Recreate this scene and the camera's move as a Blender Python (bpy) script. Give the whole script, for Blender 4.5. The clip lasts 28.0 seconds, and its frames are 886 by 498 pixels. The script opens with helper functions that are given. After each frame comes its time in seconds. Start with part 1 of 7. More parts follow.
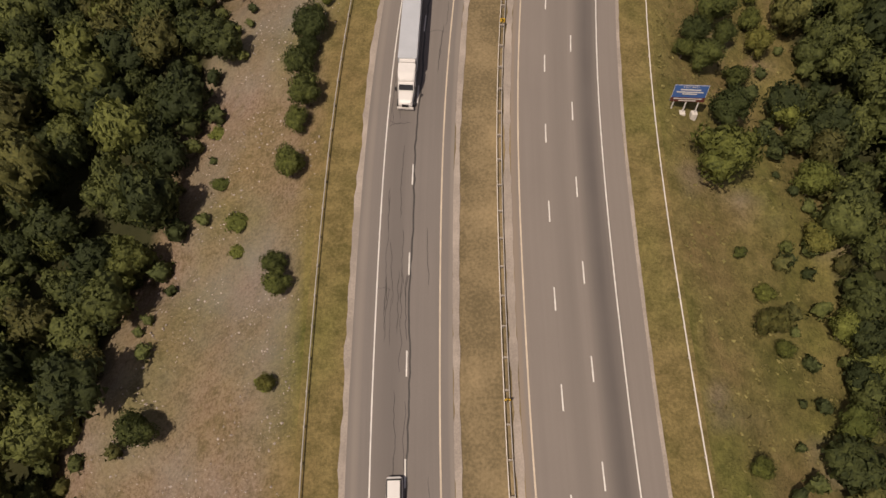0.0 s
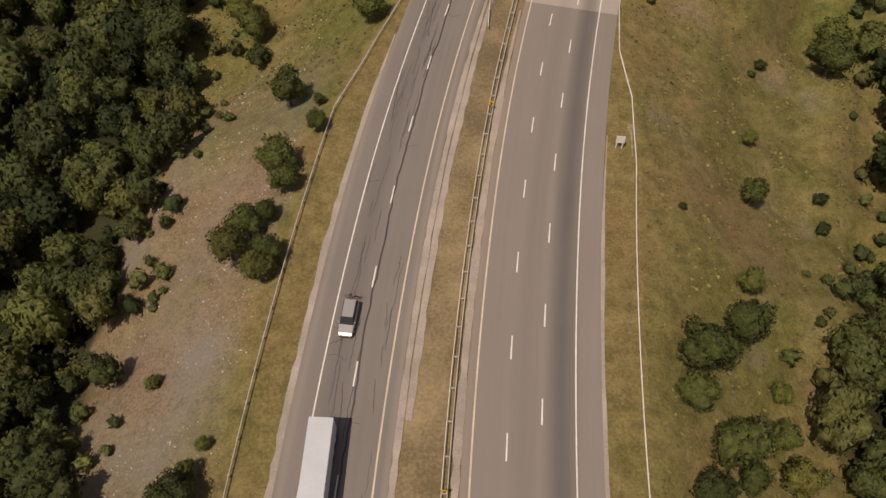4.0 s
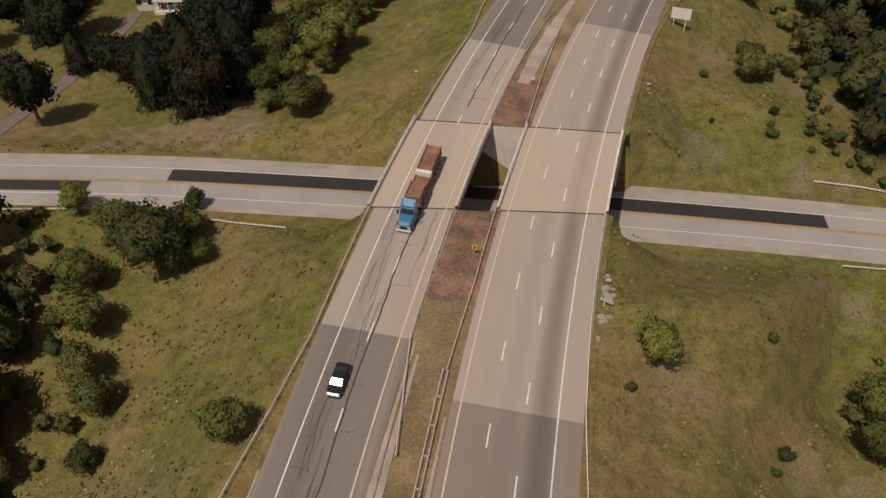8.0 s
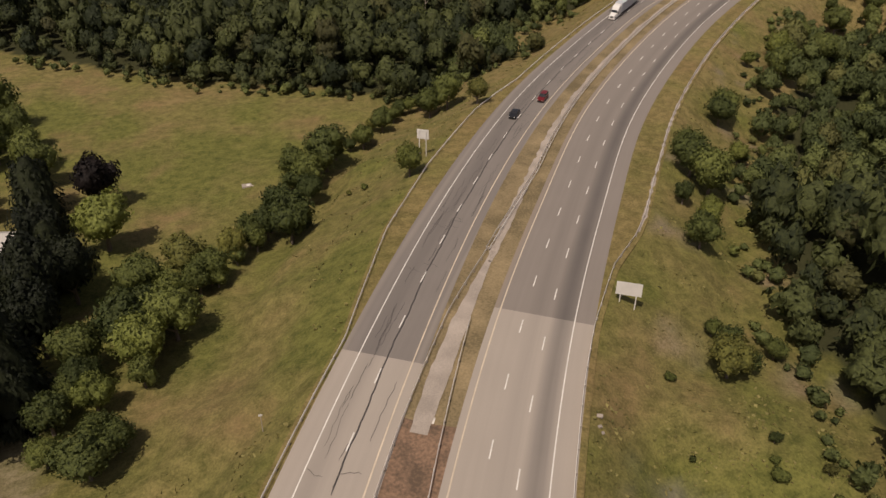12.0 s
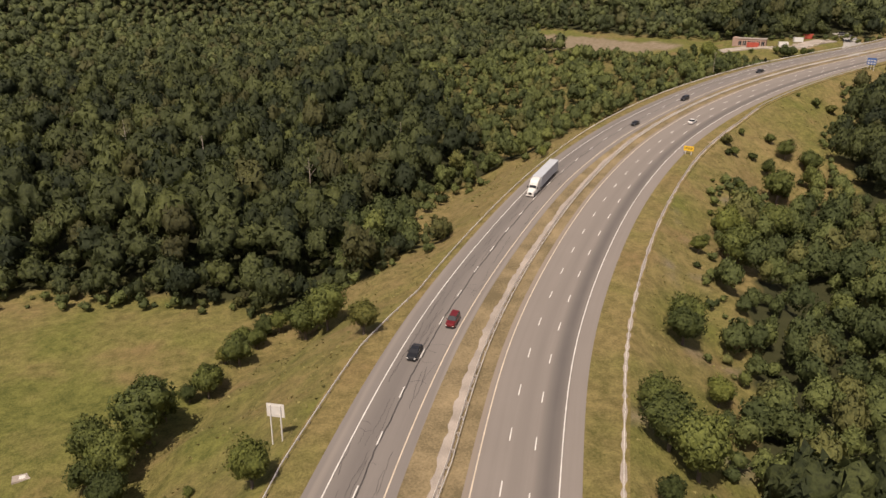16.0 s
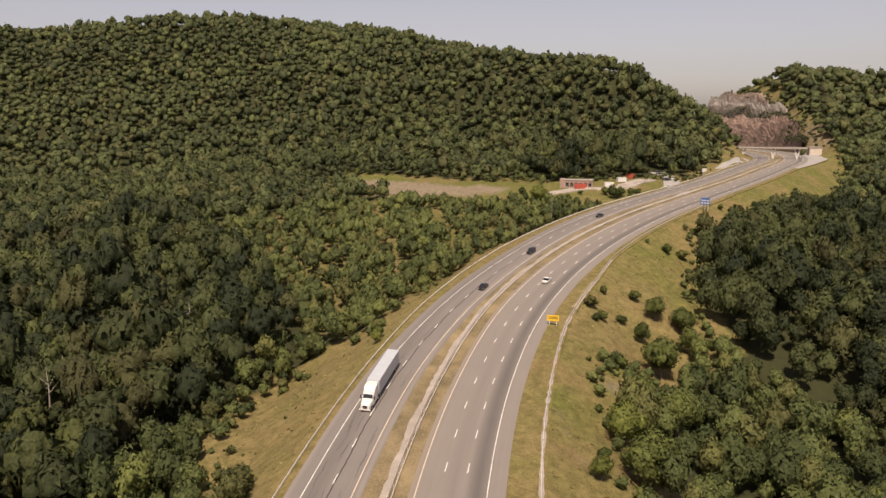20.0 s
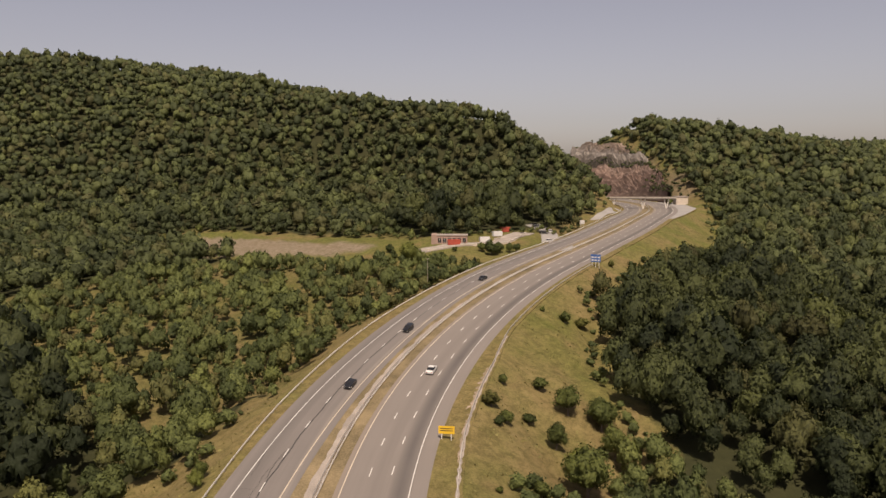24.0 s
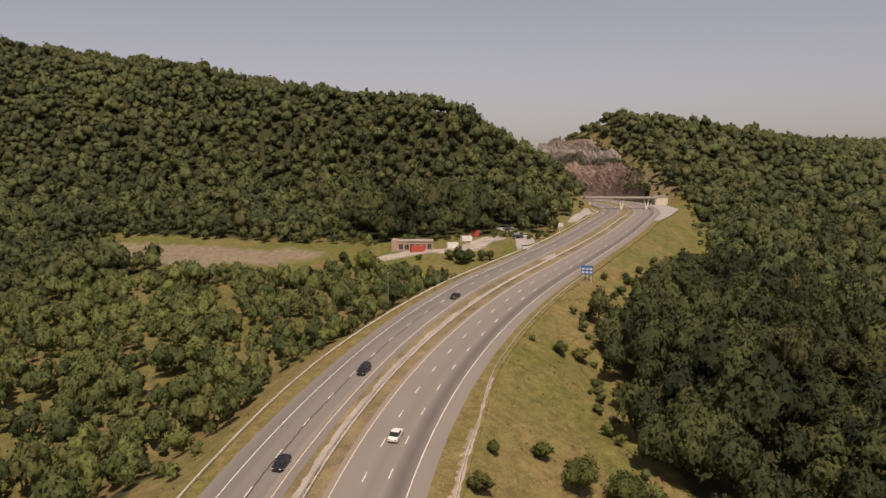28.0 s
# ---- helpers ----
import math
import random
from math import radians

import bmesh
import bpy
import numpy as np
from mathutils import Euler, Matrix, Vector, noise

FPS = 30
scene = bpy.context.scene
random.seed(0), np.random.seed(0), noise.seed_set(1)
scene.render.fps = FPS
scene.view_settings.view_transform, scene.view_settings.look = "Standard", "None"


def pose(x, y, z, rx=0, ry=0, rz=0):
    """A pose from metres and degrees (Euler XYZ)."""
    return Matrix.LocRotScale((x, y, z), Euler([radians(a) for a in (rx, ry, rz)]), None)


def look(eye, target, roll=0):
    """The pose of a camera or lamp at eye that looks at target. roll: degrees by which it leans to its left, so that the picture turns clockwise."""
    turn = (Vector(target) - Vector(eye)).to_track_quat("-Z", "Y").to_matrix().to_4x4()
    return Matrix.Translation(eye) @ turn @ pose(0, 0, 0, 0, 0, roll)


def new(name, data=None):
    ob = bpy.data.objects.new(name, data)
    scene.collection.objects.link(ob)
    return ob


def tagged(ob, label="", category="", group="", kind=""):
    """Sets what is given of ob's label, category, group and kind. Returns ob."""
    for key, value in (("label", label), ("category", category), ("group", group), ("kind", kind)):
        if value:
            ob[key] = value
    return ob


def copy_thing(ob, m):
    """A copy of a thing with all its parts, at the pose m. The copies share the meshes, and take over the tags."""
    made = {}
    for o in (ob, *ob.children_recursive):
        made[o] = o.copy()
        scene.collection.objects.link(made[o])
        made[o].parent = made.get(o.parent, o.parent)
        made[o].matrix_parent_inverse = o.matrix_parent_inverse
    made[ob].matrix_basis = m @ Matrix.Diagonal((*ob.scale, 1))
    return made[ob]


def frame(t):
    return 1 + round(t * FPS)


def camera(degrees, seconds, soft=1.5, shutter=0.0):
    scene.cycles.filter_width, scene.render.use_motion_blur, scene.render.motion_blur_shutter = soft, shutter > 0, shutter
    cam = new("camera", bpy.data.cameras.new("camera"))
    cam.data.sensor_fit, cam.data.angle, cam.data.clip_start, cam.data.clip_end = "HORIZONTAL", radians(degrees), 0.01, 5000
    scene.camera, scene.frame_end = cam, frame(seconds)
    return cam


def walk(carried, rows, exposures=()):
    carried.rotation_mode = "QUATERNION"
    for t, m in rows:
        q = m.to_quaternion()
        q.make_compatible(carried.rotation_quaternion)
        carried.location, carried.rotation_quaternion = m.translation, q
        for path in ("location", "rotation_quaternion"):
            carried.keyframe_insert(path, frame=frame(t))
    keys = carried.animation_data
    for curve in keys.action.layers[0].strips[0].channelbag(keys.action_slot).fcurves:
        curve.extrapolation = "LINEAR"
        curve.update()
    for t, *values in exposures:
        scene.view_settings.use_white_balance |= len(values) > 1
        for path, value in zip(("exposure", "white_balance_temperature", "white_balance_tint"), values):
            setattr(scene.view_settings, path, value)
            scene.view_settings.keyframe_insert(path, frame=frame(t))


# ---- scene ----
cam = camera(62.10, 28.0)
# seconds, x, y, z, yaw, pitch, roll
ROWS = [
    (0, 0.05, -0.10, 81.89, -2.102, -57.385, -0.258),
    (0.5, 0.86, 6.90, 82.11, -2.079, -56.518, -0.270),
    (1, 1.69, 13.87, 82.31, -2.401, -55.667, 0.055),
    (1.5, 2.78, 20.82, 82.53, -2.433, -54.792, 0.114),
    (2, 4.07, 27.70, 82.78, -2.494, -53.947, 0.163),
    (2.5, 5.51, 34.52, 83.04, -2.512, -53.065, 0.171),
    (3, 7.00, 41.33, 83.25, -2.507, -52.194, 0.177),
    (3.5, 8.67, 48.28, 83.46, -2.469, -51.328, 0.118),
    (5.5, 15.69, 76.63, 83.99, -2.637, -46.860, -0.049),
    (6, 17.50, 83.56, 84.29, -2.642, -45.615, -0.060),
    (6.5, 19.23, 90.24, 84.65, -2.760, -44.368, -0.018),
    (7, 20.75, 96.55, 84.91, -3.008, -43.285, -0.036),
    (7.5, 22.31, 103.15, 85.14, -3.308, -42.034, -0.032),
    (8, 24.01, 109.92, 85.26, -3.636, -40.769, -0.015),
    (8.5, 25.75, 116.73, 85.32, -4.078, -39.483, -0.017),
    (9, 27.46, 123.44, 85.35, -4.552, -38.177, 0.023),
    (9.5, 29.13, 130.15, 85.40, -5.018, -36.892, 0.080),
    (10, 30.82, 136.81, 85.44, -5.737, -35.550, 0.110),
    (10.5, 32.50, 143.48, 85.42, -6.745, -34.221, 0.167),
    (11, 34.27, 150.22, 85.51, -7.761, -32.955, 0.195),
    (11.5, 36.13, 156.99, 85.51, -8.665, -31.640, 0.158),
    (12, 38.09, 163.75, 85.55, -9.584, -30.347, 0.131),
    (12.5, 40.19, 170.44, 85.54, -10.473, -29.026, 0.096),
    (13, 42.33, 177.11, 85.52, -11.362, -27.693, 0.102),
    (13.5, 44.48, 183.73, 85.45, -12.267, -26.373, 0.114),
    (15.5, 52.90, 210.32, 84.92, -15.501, -21.614, 0.314),
    (16, 55.33, 217.06, 84.88, -16.471, -20.318, 0.333),
    (16.5, 57.93, 223.95, 84.92, -17.952, -18.894, 0.331),
    (17, 60.53, 230.73, 84.87, -19.702, -17.556, 0.268),
    (17.5, 63.11, 237.42, 84.81, -21.448, -16.226, 0.190),
    (18, 65.73, 243.98, 84.76, -23.220, -14.921, 0.099),
    (18.5, 68.37, 250.37, 84.67, -24.935, -13.633, 0.009),
    (19, 71.11, 256.56, 84.62, -26.639, -12.345, -0.097),
    (19.5, 73.99, 262.54, 84.55, -28.346, -11.044, -0.173),
    (20, 77.03, 268.37, 84.48, -30.073, -9.787, -0.187),
    (20.5, 80.18, 274.10, 84.40, -31.813, -8.699, -0.204),
    (21, 83.41, 279.70, 84.29, -33.545, -7.761, -0.213),
    (21.5, 86.71, 285.06, 84.21, -35.215, -6.961, -0.220),
    (23.5, 100.02, 305.07, 83.71, -40.202, -5.935, -0.263),
    (24, 103.47, 309.95, 83.67, -40.933, -5.934, -0.270),
    (24.5, 106.98, 314.71, 83.61, -41.386, -5.943, -0.246),
    (25, 110.48, 319.36, 83.52, -41.830, -5.963, -0.222),
    (25.5, 113.96, 323.89, 83.41, -42.262, -5.992, -0.219),
    (26, 117.48, 328.34, 83.27, -42.693, -5.998, -0.189),
    (26.5, 121.10, 332.76, 83.14, -43.099, -6.007, -0.163),
    (27, 124.82, 337.16, 82.98, -43.503, -6.015, -0.155),
    (27.5, 128.62, 341.54, 82.88, -43.861, -6.044, -0.155),
    (28, 132.47, 345.93, 82.77, -44.222, -6.059, -0.126),
]
walk(cam, [(t, pose(x, y, z, 90 + pitch, 0, yaw) @ pose(0, 0, 0, 0, 0, roll)) for t, x, y, z, yaw, pitch, roll in ROWS],
     [(0, 0.16, 7300, 15), (5, 0.16, 7300, 15), (8, 0.0, 7130, 14), (10, 0.0, 7130, 14), (13, 0.3, 7080, 13), (16, 0.64, 7080, 13), (18, 0.85, 7120, 14), (20, 0.77, 7300, 15), (22, 0.62, 7300, 15), (28, 0.46, 7300, 15)])

# ---------------------------------------------------------------- light
SUN_TO = Vector((-0.36, -0.48, 1.0)).normalized()
world = bpy.data.worlds.new("sky")
scene.world = world
world.use_nodes = True
_n = world.node_tree.nodes
_sky = _n.new("ShaderNodeTexSky")
_sky.sky_type, _sky.sun_disc = "NISHITA", False
_sky.sun_elevation = math.asin(SUN_TO.z)
_sky.sun_rotation = math.atan2(SUN_TO.x, SUN_TO.y)
_sky.air_density, _sky.dust_density, _sky.ozone_density = 1.0, 1.6, 0.8
_n["Background"].inputs["Strength"].default_value = 0.067
_haze = _n.new("ShaderNodeHueSaturation")
_haze.inputs["Saturation"].default_value = 0.58
world.node_tree.links.new(_sky.outputs[0], _haze.inputs["Color"])
_tint = _n.new("ShaderNodeMix")
_tint.data_type, _tint.blend_type = "RGBA", "MULTIPLY"
_tint.inputs["Factor"].default_value = 1.0
_tint.inputs["B"].default_value = (1.02, 0.95, 1.0, 1)
world.node_tree.links.new(_haze.outputs[0], _tint.inputs["A"])
world.node_tree.links.new(_tint.outputs["Result"], _n["Background"].inputs["Color"])
_sun = bpy.data.lights.new("sun", "SUN")
_sun.energy, _sun.angle, _sun.color = 3.5, radians(0.53), (1.0, 0.94, 0.84)
sun = new("sun", _sun)
sun.matrix_world = look((0, 0, 300), tuple(Vector((0, 0, 300)) - SUN_TO * 100))

# ---------------------------------------------------------------- the lie of the land
# knots of the motorway's reference line (yellow edge line of the climbing carriageway): x, y, z, crossfall, width of the median
ROAD = [
    (10.1, -13.6, -0.96, 0.000, 10.00),
    (10.8, 31.4, 3.53, -0.000, 10.02),
    (13.5, 76.3, 8.61, -0.021, 9.88),
    (19.9, 120.6, 13.14, -0.025, 9.65),
    (29.4, 162.1, 16.92, -0.027, 9.14),
    (42.3, 203.9, 19.75, -0.034, 8.97),
    (58.6, 244.9, 21.71, -0.031, 9.40),
    (78.4, 285.4, 23.24, -0.029, 10.43),
    (99.9, 324.9, 24.98, -0.044, 9.74),
    (126.2, 362.3, 27.49, -0.037, 9.51),
    (155.4, 396.8, 30.88, -0.048, 9.37),
    (187.8, 427.8, 34.87, -0.061, 8.10),
    (223.1, 453.0, 39.13, -0.051, 7.78),
    (261.1, 473.6, 43.27, -0.039, 8.58),
    (301.4, 490.6, 46.95, -0.028, 9.30),
    (343.7, 504.9, 50.04, -0.007, 9.70),
    (386.0, 519.7, 52.62, 0.016, 9.68),
    (427.6, 536.3, 54.78, 0.007, 9.69)]
ROAD += [(469.0, 554.5, 56.9, 0.0, 9.7), (511.0, 574.5, 58.6, 0.01, 9.7), (549.0, 603.0, 60.0, 0.02, 9.7), (578.0, 640.0, 61.0, 0.02, 9.7),
         (599.0, 682.0, 61.6, 0.01, 9.7), (616.0, 726.0, 61.8, 0.0, 9.7), (631.0, 770.0, 61.6, 0.0, 9.7), (645.0, 815.0, 61.0, 0.0, 9.7)]


def catmull(knots, n):
    k = np.array(knots, float)
    k = np.vstack([2 * k[0] - k[1], k, 2 * k[-1] - k[-2]])
    out = []
    for i in range(1, len(k) - 2):
        a, b, c, d = k[i - 1:i + 3]
        for u in np.arange(n) / n:
            out.append(0.5 * (2 * b + (c - a) * u + (2 * a - 5 * b + 4 * c - d) * u * u + (3 * b - a - 3 * c + d) * u ** 3))
    out.append(k[-2])
    return np.array(out)


_c = catmull(ROAD, 24)
_s = np.r_[0, np.cumsum(np.hypot(*np.diff(_c[:, :2], axis=0).T))]
S_END = float(int(_s[-1]))
S = np.arange(0, S_END + 0.1, 1.5)
LINE = np.stack([np.interp(S, _s, _c[:, i]) for i in range(5)], 1)
for _ in range(6):
    LINE[1:-1] = 0.25 * LINE[:-2] + 0.5 * LINE[1:-1] + 0.25 * LINE[2:]
_d = np.gradient(LINE[:, :2], axis=0)
_d /= np.linalg.norm(_d, axis=1)[:, None]
NORM = np.stack([_d[:, 1], -_d[:, 0]], 1)
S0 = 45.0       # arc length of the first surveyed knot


def at(s, off, lift=0.0):
    """A place on the motorway: metres along it, metres to the right of its reference line."""
    i = lambda col: np.interp(s, S, col)
    nx, ny = i(NORM[:, 0]), i(NORM[:, 1])
    return (i(LINE[:, 0]) + nx * off, i(LINE[:, 1]) + ny * off, i(LINE[:, 2]) + i(LINE[:, 3]) * off + lift)


def median(s):
    return np.interp(s, S, LINE[:, 4])


def nearest(x, y):
    """Metres along the motorway and to its right of places x, y."""
    x, y = np.atleast_1d(x).astype(float), np.atleast_1d(y).astype(float)
    si, off = np.empty(len(x)), np.empty(len(x))
    for a in range(0, len(x), 20000):
        b = slice(a, a + 20000)
        d2 = (x[b, None] - LINE[None, :, 0]) ** 2 + (y[b, None] - LINE[None, :, 1]) ** 2
        k = d2.argmin(1)
        dx, dy = x[b] - LINE[k, 0], y[b] - LINE[k, 1]
        off[b] = dx * NORM[k, 0] + dy * NORM[k, 1]
        si[b] = S[k] + dx * -NORM[k, 1] + dy * NORM[k, 0]
        far = np.sqrt(d2.min(1))
        off[b] = np.where(far > abs(off[b]) + 3, np.sign(off[b]) * far, off[b])
    return si, off


def near_joint(off):
    return S0 + 166.0 + 0.23 * off


def far_joint(off):
    return S0 + 188.0 + 0.21 * off


RAIL_LEFT = [(0, -25.0), (103, -24.7), (112, -23.0), (118, -22.2), (127, -20.9), (138, -19.8), (215, -19.8), (228, -21.6), (244, -24.0), (270, -25.2), (300, -24.2), (322, -21.2), (420, -20.6), (460, -20.6),
             (500, -21.4), (2000, -21.4)]
RAIL_RIGHT = [(0, 18.6), (100, 18.4), (113, 17.4), (123, 15.0), (133, 14.2), (147, 13.8), (214, 13.8), (228, 14.1), (245, 15.4), (256, 18.0), (264, 18.9), (294, 19.9), (347, 19.6), (400, 19.3), (441, 18.5),
              (483, 18.2), (510, 16.2), (755, 15.8), (800, 21.0), (825, 26.0), (866, 27.0), (884, 16.2), (2000, 15.8)]


def rail_left(s):
    return np.interp(s - S0, *np.array(RAIL_LEFT).T)


def rail_right(s):
    return np.interp(s - S0, *np.array(RAIL_RIGHT).T)


# the road below: x, y, z of its centre
LANE_ROAD = [(-900, 300, 16), (-400, 243, 13), (-150, 226, 11), (-50, 221.5, 9.9), (-18, 219.0, 9.5), (20, 213.6, 9.0), (45, 209.5, 8.6),
             (93, 201.2, 7.4), (150, 189, 6), (300, 150, 4), (800, 40, 0)]
_l = np.array(LANE_ROAD, float)
LX = np.arange(-900, 801, 4.0)
LY, LZ = np.interp(LX, _l[:, 0], _l[:, 1]), np.interp(LX, _l[:, 0], _l[:, 2])
for _ in range(8):
    LY[1:-1] = 0.25 * LY[:-2] + 0.5 * LY[1:-1] + 0.25 * LY[2:]
    LZ[1:-1] = 0.25 * LZ[:-2] + 0.5 * LZ[1:-1] + 0.25 * LZ[2:]
LSLOPE = np.gradient(LY, LX)

# spot heights of the natural ground, region by region
SPOTS_NEAR = [(-30, 90, -4), (-60, 140, -13), (-60, 40, -13), (-140, 60, -12), (-24, 164, -2), (-60, 190, 3), (-140, 200, 9), (55, 80, -9), (90, 60, -13),
              (66, 147, -1), (88, 169, 1), (130, 100, -6), (76, 179, 6), (150, 150, 3), (-40, -60, -16), (60, -60, -16), (200, 60, 4), (-250, 100, 0)]
SPOTS_FARM = [(-10, 260, 7.5), (-35, 316, 6.5), (-90, 330, 5), (-90, 260, 7.5), (18, 326, 9), (20, 378, 11), (-60, 395, 9), (-200, 320, 10), (120, 225, 8),
              (160, 260, 9), (155, 333, 12), (136, 305, 13), (203, 363, 12), (260, 300, 10), (227, 372, 15)]
SPOTS_WOOD = [(44, 430, 14), (22, 515, 15), (66, 528, 17), (-100, 500, 14), (195, 563, 29), (222, 530, 30), (273, 600, 38), (335, 585, 49), (262, 740, 44),
              (240, 690, 41), (330, 690, 49), (120, 650, 30), (0, 700, 22), (-250, 500, 15), (-200, 750, 25)]
SPOTS_EAST = [(250, 400, 24), (286, 432, 32), (300, 390, 30), (430, 470, 34), (360, 380, 24), (470, 380, 22), (600, 440, 34), (600, 250, 10), (400, 200, 6), (800, 300, 25)]
SPOTS_RIDGE = [(291, 905, 78), (240, 965, 84), (34, 990, 36), (261, 1183, 196), (590, 1213, 190), (510, 717, 117), (532, 708, 108), (-150, 1180, 190), (-600, 1200, 170),
               (420, 760, 78), (440, 900, 146), (470, 840, 140), (430, 965, 165), (522, 775, 127), (-50, 860, 40), (-350, 950, 70), (575, 850, 108), (470, 690, 86), (575, 765, 92)]
SPOTS_PASS = [(680, 790, 100), (690, 760, 112), (700, 725, 124), (735, 650, 114), (800, 607, 104), (1050, 600, 110), (1000, 420, 62), (1400, 500, 90), (700, 540, 62),
              (760, 860, 70), (950, 900, 60), (640, 930, 62), (700, 1100, 80), (900, 1300, 60)]
SPOTS_RIM = [(-2500, 0, 30), (-2500, 2000, 120), (0, -1800, -20), (2500, 0, 60), (2500, 2500, 40), (0, 2800, 90), (-1500, -1500, 0), (2000, -1500, 20), (1000, 2000, 60), (-1000, 2000, 110)]
SPOT = np.array(SPOTS_NEAR + SPOTS_FARM + SPOTS_WOOD + SPOTS_EAST + SPOTS_RIDGE + SPOTS_PASS + SPOTS_RIM, float)
MAT_S = np.zeros((len(SPOT) + 3, len(SPOT) + 3))
MAT_S[:len(SPOT), :len(SPOT)] = -np.sqrt((SPOT[:, None, 0] - SPOT[None, :, 0]) ** 2 + (SPOT[:, None, 1] - SPOT[None, :, 1]) ** 2 + 400.0) + np.eye(len(SPOT)) * -3.0
MAT_S[:len(SPOT), len(SPOT):] = np.c_[np.ones(len(SPOT)), SPOT[:, :2]]
MAT_S[len(SPOT):, :len(SPOT)] = MAT_S[:len(SPOT), len(SPOT):].T
WEIGHT = np.linalg.solve(MAT_S, np.r_[SPOT[:, 2], 0, 0, 0])


def ripple(x, y, size, seed=0.0):
    """Smooth rolling noise, about -1 to 1."""
    out = 0
    for i, (f, a) in enumerate(((1.0, 0.5), (1.9, 0.3), (3.7, 0.2))):
        q = f * 6.283 / size
        out = out + a * np.sin(q * (x * 0.83 + y * 0.31) + 1.7 * i + seed) * np.cos(q * (y * 0.79 - x * 0.42) + 2.3 * i + seed * 1.3)
    return out * 1.6


def natural(x, y):
    z = WEIGHT[-3] + WEIGHT[-2] * x + WEIGHT[-1] * y
    for (px, py, _), w in zip(SPOT, WEIGHT):
        z = z - w * np.sqrt((x - px) ** 2 + (y - py) ** 2 + 400.0)
    return z


def ground(x, y):
    """Height of the ground at arrays x, y."""
    x, y = np.atleast_1d(x).astype(float), np.atleast_1d(y).astype(float)
    base = natural(x, y) + 0.5 * ripple(x, y, 46) + 4.0 * ripple(x, y, 210, 2.0) * np.clip((y - 640) / 200, 0, 1)
    s, o = nearest(x, y)
    on = (s > -2) & (s < S_END + 2)
    lo, hi = rail_left(s) - 1.2, rail_right(s) + 1.2
    zr = at(np.clip(s, 0, S_END), np.clip(o, lo, hi))[2]
    out = np.maximum(lo - o, o - hi)
    away = np.maximum(out, 0)
    fill = 0.5 + 0.12 * ripple(x, y, 60, 1.0)
    cut = np.where(s > S0 + 560, 0.9, 0.5)
    z = np.clip(base, zr - 0.35 - fill * away, zr - 0.35 + cut * away)
    # the cut for the road below
    oc = (y - np.interp(x, LX, LY)) / np.sqrt(1 + np.interp(x, LX, LSLOPE) ** 2)
    zc = np.interp(x, LX, LZ)
    ac = np.maximum(abs(oc) - 10.8, 0)
    inside = (out < 0.5) & ((s < near_joint(o)) | (s > far_joint(o)))
    top = np.maximum(zc - 0.2 + 0.5 * ac, np.where((s < near_joint(o)) | (s > far_joint(o)), zr - 0.35 - 0.75 * away, -1e3))
    low = zc - 0.2 - 0.35 * ac
    z2 = np.clip(z, low, np.maximum(top, low))
    z2 = np.where(abs(oc) < 10.8, zc - 0.2, z2)
    return np.where(inside, zr - 0.35, z2)

